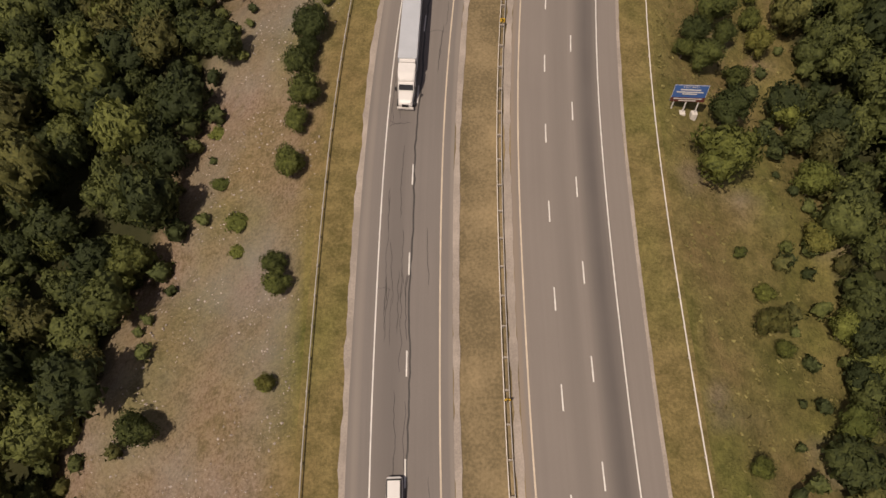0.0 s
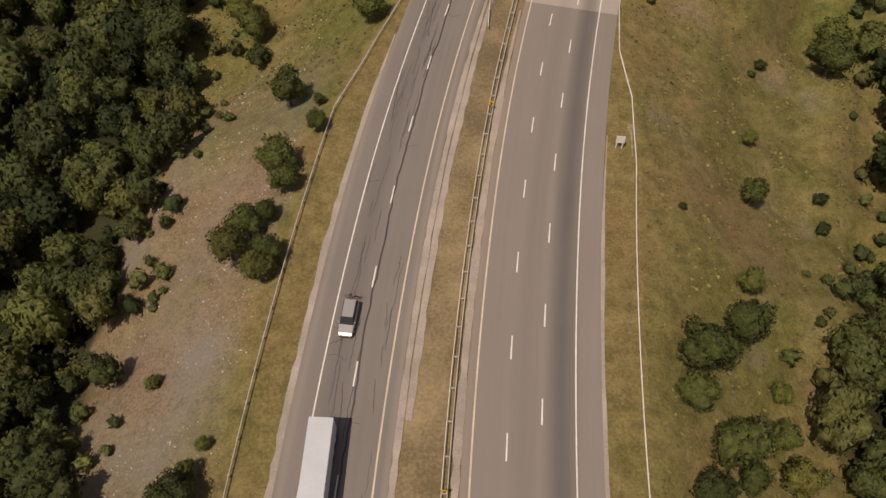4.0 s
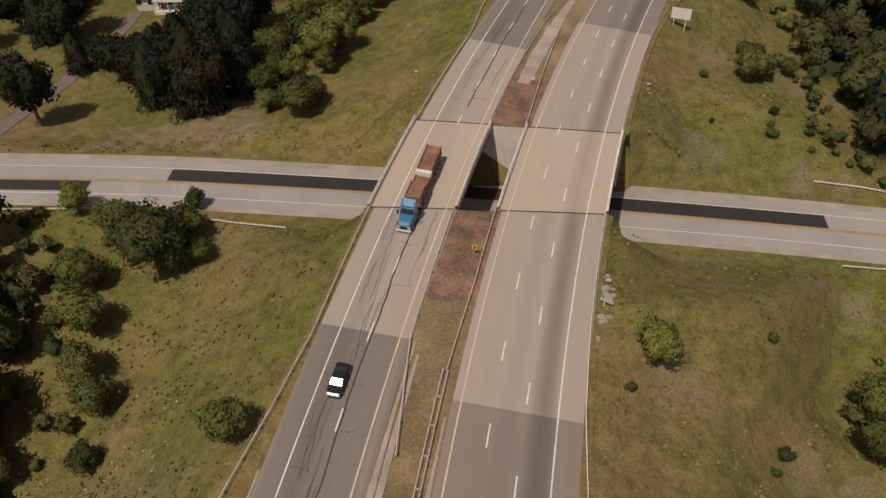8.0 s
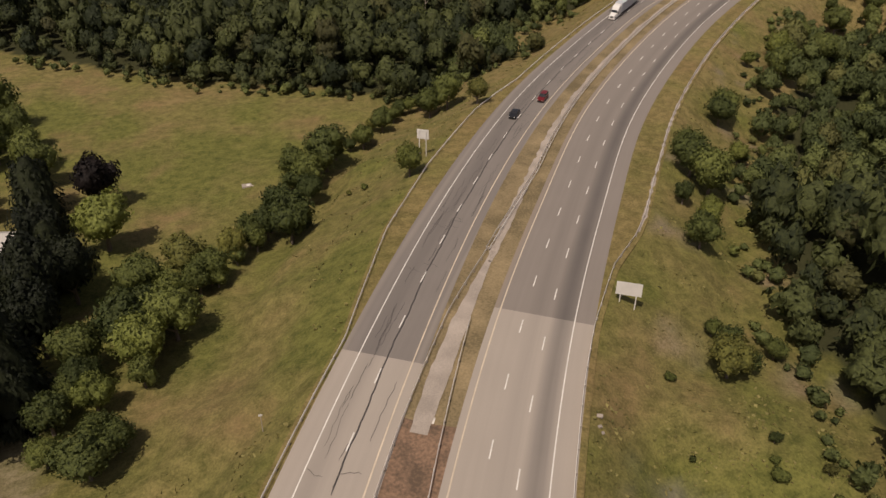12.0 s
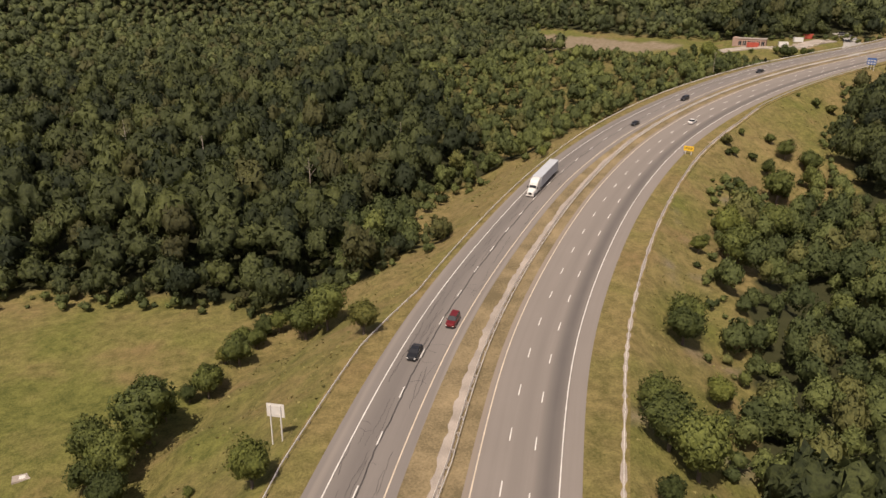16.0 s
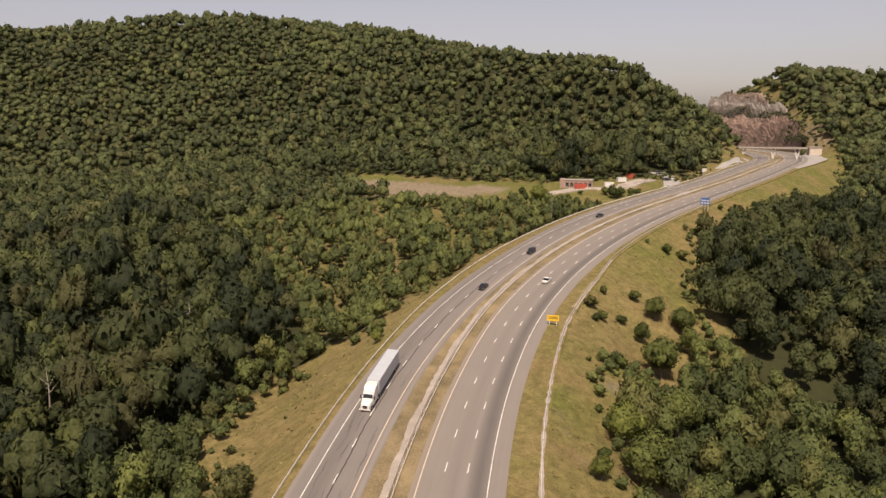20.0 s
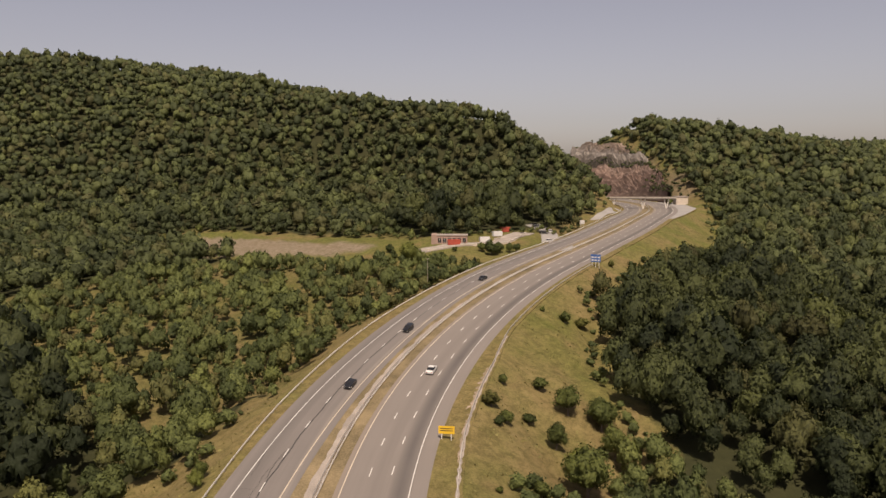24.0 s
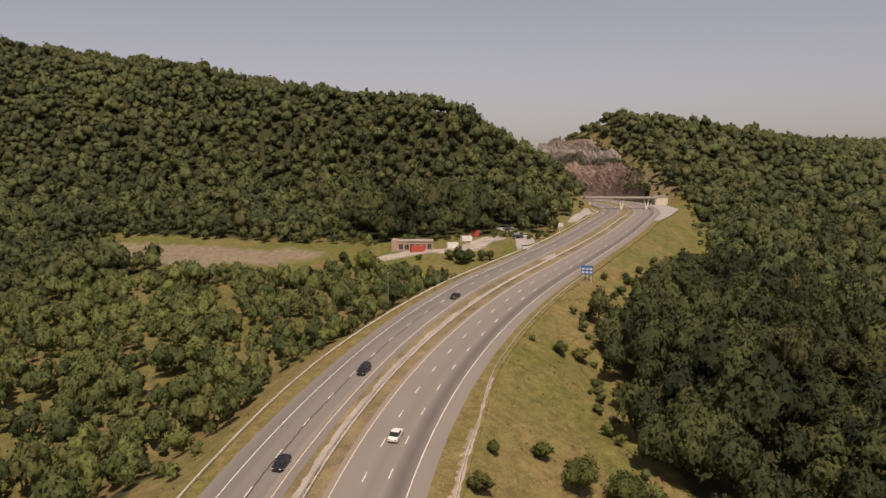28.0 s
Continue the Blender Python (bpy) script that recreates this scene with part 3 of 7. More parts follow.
M_RUST = material("rusty load bed", (0.20, 0.10, 0.06), 0.85, 0.35, 0.4, 3.0, 0.1)

# ---------------------------------------------------------------- building blocks
def mesh_of(name, v, f, mat, uv=None, smooth=False, mats=None, index=None):
    """A mesh from arrays of corners (n, 3) and faces (m, 3 or 4)."""
    v, f = np.asarray(v, np.float32), np.asarray(f, np.int32)
    me = bpy.data.meshes.new(name)
    k = f.shape[1]
    me.vertices.add(len(v))
    me.vertices.foreach_set("co", v.ravel())
    me.loops.add(f.size)
    me.loops.foreach_set("vertex_index", f.ravel())
    me.polygons.add(len(f))
    me.polygons.foreach_set("loop_start", np.arange(0, f.size, k, dtype=np.int32))
    if uv is not None:
        layer = me.uv_layers.new(name="way")
        layer.data.foreach_set("uv", np.asarray(uv, np.float32)[f.ravel()].ravel())
    for m in (mats or [mat]):
        me.materials.append(m)
    if index is not None:
        me.polygons.foreach_set("material_index", np.asarray(index, np.int32))
    me.polygons.foreach_set("use_smooth", np.full(len(f), smooth))
    me.update(calc_edges=True)
    me.validate()
    return me


def thing(name, label, category, group="", kind="", at_place=(0, 0, 0), data=None):
    ob = new(name, data)
    ob.location = at_place
    return tagged(ob, label, category, group, kind)


def part(name, bm, mat, parent, label=""):
    """Links a bmesh or a mesh as one part under a thing or a part."""
    if isinstance(bm, bmesh.types.BMesh):
        me = bpy.data.meshes.new(name)
        bm.to_mesh(me)
        bm.free()
        me.materials.append(mat)
    else:
        me = bm
    ob = new(name, me)
    ob.parent = parent
    if label:
        ob["label"] = label
    return ob


def strip(name, s, cols, mat, skirt=0.0):
    """A ribbon along the motorway: cols are (offset, lift) as numbers or arrays over s."""
    pts = [np.stack(at(s, np.zeros_like(s) + o, np.zeros_like(s) + l), 1) for o, l in cols]
    uvs = [np.stack([s, np.zeros_like(s) + o], 1) for o, l in cols]
    if skirt:
        pts = [pts[0] - [0, 0, skirt]] + pts + [pts[-1] - [0, 0, skirt]]
        uvs = [uvs[0]] + uvs + [uvs[-1]]
    n, c = len(s), len(pts)
    v = np.stack(pts, 1).reshape(-1, 3)
    uv = np.stack(uvs, 1).reshape(-1, 2)
    i = np.arange(n - 1)[:, None] * c + np.arange(c - 1)[None]
    f = np.stack([i, i + 1, i + 1 + c, i + c], -1).reshape(-1, 4)
    return mesh_of(name, v, f, mat, uv)


def box(bm, x0, y0, z0, x1, y1, z1, m=None):
    vs = [bm.verts.new(v) for v in ((x0, y0, z0), (x1, y0, z0), (x1, y1, z0), (x0, y1, z0), (x0, y0, z1), (x1, y0, z1), (x1, y1, z1), (x0, y1, z1))]
    for q in ((3, 2, 1, 0), (4, 5, 6, 7), (0, 1, 5, 4), (1, 2, 6, 5), (2, 3, 7, 6), (3, 0, 4, 7)):
        bm.faces.new([vs[i] for i in q])
    if m is not None:
        bmesh.ops.transform(bm, matrix=m, verts=vs)
    return vs

# ---------------------------------------------------------------- ground
WOOD_LEFT = [(-60, -53), (8, -51), (29, -47), (64, -46), (87, -50), (103, -50), (120, -58), (133, -62), (144, -67), (151, -74), (159, -82), (167, -300), (316, -300), (321, -66), (330, -50),
             (343, -40), (348, -30), (358, -30), (367, -39), (380, -48), (398, -54), (424, -52), (429, -41), (437, -31), (460, -31), (474, -33), (478, -27), (510, -28), (545, -26), (580, -27), (622, -45), (660, -34), (1100, -30)]
WOOD_RIGHT = [(-60, 33), (10, 38), (37, 42), (60, 42), (78, 45), (113, 63), (135, 60), (161, 60), (170, 66), (180, 100), (205, 62), (221, 53), (240, 47), (270, 43), (303, 37), (317, 39),
              (347, 41), (370, 37), (426, 33), (476, 58), (497, 47), (527, 40), (541, 35), (568, 30), (640, 34), (725, 43), (800, 36), (845, 33), (872, 33), (905, 39), (928, 44), (950, 54), (985, 64), (1020, 77), (1060, 78), (1100, 66)]
BROWN_FIELD = [(256, 756), (284, 758), (322, 676), (336, 602), (312, 597), (272, 650), (249, 698)]
BARE_FIELD = [(244, 722), (262, 734), (280, 740), (296, 702), (304, 680), (316, 640), (324, 610), (310, 606), (292, 632), (266, 664), (248, 682), (238, 694)]
CLEARING = [(312, 598), (336, 602), (372, 585), (408, 578), (402, 555), (345, 538), (322, 538), (285, 610), (258, 645), (270, 655)]


def in_polygon(x, y, ring):
    hit = np.zeros(np.shape(x), bool)
    for (ax, ay), (bx, by) in zip(ring, ring[1:] + ring[:1]):
        cross = ((ay > y) != (by > y)) & (x < (bx - ax) * (y - ay) / (by - ay + 1e-9) + ax)
        hit ^= cross
    return hit


def wooded(x, y):
    """Where dense woods stand."""
    s, o = nearest(x, y)
    wl, wr = np.array(WOOD_LEFT), np.array(WOOD_RIGHT)
    wob = 3.5 * ripple(x, y, 31, 4.0)
    w = (o < np.interp(s - S0, wl[:, 0], wl[:, 1]) + wob) | (o > np.interp(s - S0, wr[:, 0], wr[:, 1]) + wob)
    oc = y - np.interp(x, LX, LY)
    w &= ~((abs(oc) < 16) | ((oc > 0) & (oc < 30) & (x < 60)) | ((oc < 0) & (oc > -24) & (x > 60) & (x < 115)))
    farm = (x < 75) & (x > -110) & (oc > 0) & (y < np.interp(x, [-110, -51, -11, 25, 46, 61, 75], [418, 412, 405, 393, 382, 371, 362]) + 3 * ripple(x, y, 40, 1.0)) & (o < -20)
    return w & ~farm & ~in_polygon(x, y, BROWN_FIELD) & ~in_polygon(x, y, CLEARING)


def axis(a, b, step, outs):
    mid = list(np.arange(a, b + 0.01, step))
    lo, hi, d = [], [], step
    for reach, grow in outs:
        while (hi[-1] if hi else b) < b + reach:
            d = min(d * 1.12, grow)
            hi.append((hi[-1] if hi else b) + d)
            lo.append((lo[-1] if lo else a) - d)
    return np.array(lo[::-1] + mid + hi)


gx, gy = axis(-110, 300, 2.5, ((500, 9), (900, 40), (3400, 200))), axis(0, 520, 2.5, ((420, 9), (900, 40), (3400, 200)))
GX, GY = np.meshgrid(gx, gy)
_x, _y = GX.ravel(), GY.ravel()
GZ = ground(_x, _y)
_sl, _of = nearest(_x, _y)
_t = _sl - S0
ROCK_TOP = [(866, 18), (905, 32), (928, 39), (950, 49), (985, 59), (1020, 71), (1060, 73), (1086, 65)]
_rock = np.clip((np.interp(_t, *np.array(ROCK_TOP).T) + 3 - _of) / 4, 0, 1) * (_of > 16) * (_t > 866)
GZ = GZ - 1.2 * _rock
_i = np.arange(len(gy) - 1)[:, None] * len(gx) + np.arange(len(gx) - 1)[None]
_f = np.stack([_i, _i + 1, _i + 1 + len(gx), _i + len(gx)], -1).reshape(-1, 4)
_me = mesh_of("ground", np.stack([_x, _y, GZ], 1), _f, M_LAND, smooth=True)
_bare = 0.8 * np.clip((-26.5 - _of) / 3, 0, 1) * np.clip((64 + _of) / 8, 0, 1) * np.clip((128 - _t) / 40, 0, 1) * (0.72 + 0.4 * ripple(_x, _y, 30, 5.0))
_bare = np.maximum(_bare, 0.55 * np.clip(ripple(_x, _y, 33, 8.0) * 2 - 1.1, 0, 1) * (_of > 20) * (_t < 420))
_lush = 0.42 + 0.25 * ripple(_x, _y, 90, 2.2)
_lush = np.where((_t > 100) & (_t < 300) & ((_of < 0) | (_t > 185)), _lush + 0.2, _lush)
_lush = np.where((_of < -55) & (_t > 190) & (_t < 345), _lush + 0.12, _lush)
_lush = np.where((_of > 0) & (_t > 300), _lush - 0.18, _lush)
_lush = np.where((_of < 0) & (_t > 345), _lush - 0.10, _lush)
_lush = np.where((_of > -60) & (_of < -20) & (_t < 105), _lush - 0.25, _lush)
_lush = np.where((_of > 15) & (_t < 165), _lush - 0.12, _lush)
_lush = np.where((_of > 0) & (_t > 640), _lush + 0.4, _lush)
_lush = np.where((_of < 0) & (_of > -60) & (_t > 330), _lush - 0.3, _lush)
_lush = np.where(in_polygon(_x, _y, BROWN_FIELD) | in_polygon(_x, _y, CLEARING), _lush + 0.6, _lush)
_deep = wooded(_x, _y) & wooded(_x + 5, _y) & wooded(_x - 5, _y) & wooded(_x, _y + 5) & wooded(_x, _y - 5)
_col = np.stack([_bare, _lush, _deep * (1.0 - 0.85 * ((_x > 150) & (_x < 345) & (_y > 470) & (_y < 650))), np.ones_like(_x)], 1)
_scree = 0.75 * np.clip((_t - 858) / 14, 0, 1) * np.clip((48 - _of) / 12, 0, 1) * (_of > 16) * (_t < 940)
DUSTY = [(-36, 232), (-4, 231), (-2, 238), (-6, 246), (-8, 256), (-8, 268), (-12, 262), (-14, 248), (-20, 243), (-34, 240)]
_dust = 0.55 * in_polygon(_x + 1.5 * ripple(_x, _y, 11, 3.0), _y + 1.5 * ripple(_x, _y, 13, 1.0), DUSTY)
_two = np.stack([np.maximum(_dust, 1.0 * in_polygon(_x + 3 * ripple(_x, _y, 23, 6.0), _y + 3 * ripple(_x, _y, 19, 2.0), BARE_FIELD)), np.maximum(_rock, _scree), 0 * _x, np.ones_like(_x)], 1)
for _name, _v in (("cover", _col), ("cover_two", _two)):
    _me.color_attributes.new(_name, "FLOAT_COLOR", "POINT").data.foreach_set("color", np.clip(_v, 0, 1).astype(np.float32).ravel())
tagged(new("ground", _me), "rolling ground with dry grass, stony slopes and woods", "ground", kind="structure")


LEDGES = []


def rock_face():
    """The cutting: beds of rock sagging in a wide trough, in crags and benches above the road."""
    s, u = np.arange(868.0, 1086.0, 1.1), np.linspace(0, 1, 70)
    ss, uu = np.meshgrid(s, u, indexing="ij")
    foot = 16.6
    top = np.interp(ss, *np.array(ROCK_TOP).T) + 0.5 + 2.0 * ripple(ss, ss * 0.4, 40, 2.0)
    o = foot + (np.maximum(top, foot + 1.5) - foot) * uu
    x, y, _ = at(S0 + ss.ravel(), o.ravel())
    z = ground(x, y).reshape(ss.shape)
    bed = z - 6.0 * (1 - np.cos((ss - 985) / 62.0)) + 1.3 * ripple(ss * 0.45, o, 37, 1.0)
    rise = np.clip(uu * 7, 0, 1) * np.clip((1 - uu) * 8, 0, 1)
    step = 0
    for size, tall in ((21.0, 6.5), (7.3, 2.8), (2.9, 1.2)):
        q = bed / size + 0.22 * ripple(ss * 0.4, o, 21 * size / 5, size)
        q = q - np.floor(q)
        step = step + tall * (np.clip(q * 2.8, 0, 1) - q) * 1.5
    rough = 1.6 * ripple(ss * 0.4, z, 41, 3.0) + 0.8 * ripple(ss * 0.45, z, 15.0, 1.0) + 0.5 * ripple(ss * 0.5, z, 6.1, 2.0)
    gully = 1.6 * np.clip(ripple(ss * 0.6, z * 0.4, 47, 4.0) - 0.4, 0, 1)
    jag = np.random.default_rng(21).normal(scale=2.4, size=z.shape)
    for _ in range(12):
        jag[1:-1] = (jag[:-2] + jag[1:-1] + jag[2:]) / 3
    z = z + 0.5 + rise * (step + rough - gully + jag)
    z[:, 0] -= 2.5
    z[:, -1] -= 3.5
    n = len(u)
    i = np.arange(len(s) - 1)[:, None] * n + np.arange(n - 1)[None]
    f = np.stack([i, i + 1, i + 1 + n, i + n], -1).reshape(-1, 4)
    me = mesh_of("rock_face", np.stack([x, y, z.ravel()], 1), f, M_ROCK, np.stack([ss.ravel(), bed.ravel()], 1))
    tagged(new("rock_face", me), "tan, grey and red-brown bedded rock face of the road cutting", "rock face", kind="structure")
    # places for bushes: on the ledges, on the scree at the near end and along the crest
    r = np.random.default_rng(31)
    xx, yy = x.reshape(z.shape), y.reshape(z.shape)
    ledge = ((abs(bed - 84.5) < 1.3) & (r.uniform(0, 1, z.shape) < 0.14)) | ((abs(bed - 101) < 0.8) & (r.uniform(0, 1, z.shape) < 0.05)) | ((uu > 0.2) & (ss < 925) & (r.uniform(0, 1, z.shape) < 0.05)) | ((uu > 0.93) & (r.uniform(0, 1, z.shape) < 0.16))
    ledge &= (uu > 0.05)
    size = r.uniform(0.6, 1.5, z.shape) * np.where(uu > 0.93, 1.5, 1.0)
    LEDGES.extend(zip(xx[ledge], yy[ledge], z[ledge] - 0.4, size[ledge], 2.0 * size[ledge]))


rock_face()

# ---------------------------------------------------------------- motorway
def stretch(a, b, step=3.0):
    return np.r_[np.arange(a, b, step), b]


def skewed(name, a, b, cols, mat, skirt=0.0):
    """A ribbon whose ends may lie askew: a and b are numbers or functions of the offset; cols is a function of s."""
    fa = a if callable(a) else (lambda o: a + 0 * o)
    fb = b if callable(b) else (lambda o: b + 0 * o)
    mid = fa(0.0), fb(0.0)
    n = max(2, int((mid[1] - mid[0]) / 3) + 1)
    u = np.linspace(0, 1, n)
    pts, uvs = [], []
    for o, lift in cols(mid[0] + (mid[1] - mid[0]) * u):
        o = o + 0 * u
        s = fa(o) + (fb(o) - fa(o)) * u
        p = np.stack(at(s, o, lift + 0 * u), 1)
        pts.append(p)
        uvs.append(np.stack([s, o], 1))
    if skirt:
        pts = [pts[0] - [0, 0, skirt]] + pts + [pts[-1] - [0, 0, skirt]]
        uvs = [uvs[0]] + uvs + [uvs[-1]]
    c = len(pts)
    v, uv = np.stack(pts, 1).reshape(-1, 3), np.stack(uvs, 1).reshape(-1, 2)
    i = np.arange(n - 1)[:, None] * c + np.arange(c - 1)[None]
    return mesh_of(name, v, np.stack([i, i + 1, i + 1 + c, i + c], -1).reshape(-1, 4), mat, uv)


def left_cols(s):
    g = median(s)
    return [(-g - 10.2, 0.0), (-g - 7.6, 0.02), (-g - 3.8, 0.04), (-g, 0.02), (-g + 1.5, 0.0)]


def right_cols(s):
    return [(-1.0 + 0 * s, 0.0), (0 * s, 0.02), (3.7 + 0 * s, 0.03), (7.4 + 0 * s, 0.03), (11.1 + 0 * s, 0.02), (14.0 + 0 * s, 0.0)]


road_left = tagged(new("road_descending", skewed("road_descending", 0, S0 + 139.8, left_cols, M_ASPHALT_OLD, 0.5)), "old cracked grey asphalt carriageway with two lanes", "road", kind="structure")
road_right = tagged(new("road_climbing", skewed("road_climbing", 0, S0 + 132.4, right_cols, M_ASPHALT, 0.5)), "grey asphalt carriageway with three lanes and a dark oily track", "road", kind="structure")
for _n, _a, _b, _c, _m, _l in (
        ("road_descending_slab", S0 + 139.8, near_joint, left_cols, M_CONCRETE, "pale concrete approach slab with two lanes"),
        ("road_climbing_slab", S0 + 132.4, near_joint, right_cols, M_CONCRETE, "pale concrete approach slab with three lanes"),
        ("road_descending_upper_slab", far_joint, S0 + 213, left_cols, M_CONCRETE, "pale concrete slab beyond the bridge"),
        ("road_climbing_upper_slab", far_joint, S0 + 228, right_cols, M_CONCRETE, "pale concrete slab beyond the bridge"),
        ("road_descending_upper", S0 + 213, S_END, left_cols, M_ASPHALT_OLD, "cracked grey asphalt carriageway curving up the hill"),
        ("road_climbing_upper", S0 + 228, S_END, right_cols, M_ASPHALT, "grey asphalt carriageway curving up the hill")):
    tagged(new(_n, skewed(_n, _a, _b, _c, _m, 0.5)), _l, "road", kind="structure")


def median_cols(s):
    return [(-median(s) + 1.5, -0.03), (-median(s) + 3.2, -0.22), (-3.6 + 0 * s, -0.22), (-1.0 + 0 * s, -0.03)]


for _n, _a, _b, _m, _l in (("median", 0, S0 + 147, M_MEDIAN, "median strip of dry grass"), ("median_dirt", S0 + 147, near_joint, M_DIRT, "bare reddish dirt in the median"),
                           ("median_dirt_upper", far_joint, S0 + 203, M_DIRT, "bare reddish dirt in the median"), ("median_middle", S0 + 203, S0 + 236, M_MEDIAN, "dry grass in the median past the bridge"),
                           ("median_upper", S0 + 236, S_END, M_MEDIAN, "median strip of dry grass and gravel")):
    tagged(new(_n, skewed(_n, _a, _b, median_cols, _m, 0.6)), _l, "median", kind="structure")


def verge_left(s):
    return [(rail_left(s) - 0.8, -0.16), (-median(s) - 10.2, -0.03)]


def verge_right(s):
    return [(14.0 + 0 * s, -0.03), (np.maximum(rail_right(s), 14.1) + 0.8, -0.16)]


for _n, _a, _b, _c in (("verge_left", 0, lambda o: near_joint(-20) + 0 * o, verge_left), ("verge_left_upper", lambda o: far_joint(-20) + 0 * o, S_END, verge_left),
                       ("verge_right", 0, lambda o: near_joint(14) + 0 * o, verge_right), ("verge_right_upper", lambda o: far_joint(14) + 0 * o, S_END, verge_right)):
    tagged(new(_n, skewed(_n, _a, _b, _c, M_LAND, 0.8)), "strip of yellowed grass beside the guardrail", "verge", kind="structure")


def ribbon(name, label, off, width, mat, a=0.0, b=S_END, lift=0.012, category="road marking", kind="structure"):
    """A thin layer that follows the crown of the paving."""
    s = stretch(a, b, 2.0)
    o = off(s) + 0 * s
    return tagged(new(name, strip(name, s, [(o - width / 2, crown_lift(s, o) + lift), (o + width / 2, crown_lift(s, o) + lift)], mat)), label, category, kind=kind)


def crown_lift(s, o):
    g = median(s)
    on_left = o < -g / 2
    l = np.interp(-(o + g), [-1.5, 0, 3.8, 7.6, 10.2], [0.0, 0.02, 0.04, 0.02, 0.0])
    r = np.interp(o, [-1, 0, 3.7, 7.4, 11.1, 14], [0, 0.02, 0.03, 0.03, 0.02, 0])
    return np.where(on_left, l, r)


ribbon("edge_line_left", "worn white edge line", lambda s: -median(s) - 7.6, 0.16, M_WHITE)
ribbon("yellow_line_left", "faded yellow edge line", lambda s: -median(s), 0.2, M_YELLOW)
ribbon("yellow_line_right", "faded yellow edge line", lambda s: 0 * s, 0.2, M_YELLOW)
ribbon("edge_line_right", "white edge line", lambda s: 0 * s + 11.1, 0.16, M_WHITE)
# gravel that has crept on the edges of the paving
for _o, _w, _a, _b in ((lambda s: -median(s) - 10.5, 0.9, 0, S0 + 120), (lambda s: -median(s) + 1.9, 0.8, 0, S0 + 140), (lambda s: -1.5 + 0 * s, 0.9, 0, S0 + 130),
                       (lambda s: 14.2 + 0 * s, 0.5, 0, S0 + 105), (lambda s: -median(s) + 2.6, 1.3, S0 + 60, S0 + 138), (lambda s: -5.4 + 0.012 * (s - S0 - 200), 2.6, S0 + 201, S0 + 245), (lambda s: -4.6 + 0 * s, 1.5, S0 + 240, S0 + 640), (lambda s: 14.6 + 0 * s, 1.4, S0 + 240, S0 + 330)):
    _s = stretch(_a, _b, 1.5)
    _q = 0.06 if _w > 2 else 0.16
    _e = _w * (_q * ripple(_s, _s * 0.3, 23.0, _w) + np.random.default_rng(3).uniform(-_q, _q, len(_s)))
    _e = _e - (_w / 2 + _e) * np.clip(1 - (_b - _s) / 22.0, 0, 0.96)
    tagged(new("gravel_edge", strip("gravel_edge", _s, [(_o(_s) - _w / 2 - _e, -0.13 if _w > 1 else -0.015), (_o(_s) + _w / 2 + 0.6 * _e, -0.13 if _w > 1 else -0.015)], M_GRAVEL)), "pale gravel along the edge of the paving", "gravel", kind="structure")

for _a, _b, _p in ((0, S0 + 108, 16.9), (S0 + 262, S0 + 480, 17.4)):
    _s = stretch(_a, _b, 1.5)
    _e = 0.2 * ripple(_s, _s * 0.3, 31.0, 2.0) + np.random.default_rng(4).uniform(-0.18, 0.18, len(_s))
    tagged(new("worn_verge", strip("worn_verge", _s, [(_p - 0.75 - _e, -0.10), (_p + 0.75 + _e, -0.13)], M_DUST)), "trodden dusty strip in the verge", "verge", kind="structure")
_s = stretch(S0 + 258, S0 + 505, 1.5)
_e = np.random.default_rng(6).uniform(-0.2, 0.2, len(_s))
tagged(new("gravel_edge", strip("gravel_edge", _s, [(rail_right(_s) - 0.35 - _e, -0.11), (rail_right(_s) + 0.25 + _e, -0.13)], M_GRAVEL)), "pale stones under the guardrail", "gravel", kind="structure")
PERIOD, DASH = 11.94, 3.05


def dash_mesh():
    return mesh_of("lane_dash", [(-0.085, -DASH / 2, 0), (0.085, -DASH / 2, 0), (0.085, DASH / 2, 0), (-0.085, DASH / 2, 0), (-0.085, -DASH / 2, -0.01), (0.085, -DASH / 2, -0.01), (0.085, DASH / 2, -0.01), (-0.085, DASH / 2, -0.01)],
                   [(0, 1, 2, 3), (4, 5, 1, 0), (5, 6, 2, 1), (6, 7, 3, 2), (7, 4, 0, 3)], M_WHITE)


_dash = dash_mesh()


def on_road(s, o, lift=0.0, turn=0.0):
    """The pose of a thing that stands on the motorway and points up the road."""
    p, q = Vector([float(c) for c in at(s, o)]), Vector([float(c) for c in at(s + 1.0, o)])
    d = (q - p).normalized()
    side = Vector((d.y, -d.x, float(np.interp(s, S, LINE[:, 3])))).normalized()
    up = side.cross(d)
    m = Matrix((side, d, up)).transposed().to_4x4()
    m.translation = p + up * (lift + float(crown_lift(np.array(s), np.array(o))))
    return m @ pose(0, 0, 0, 0, 0, turn)


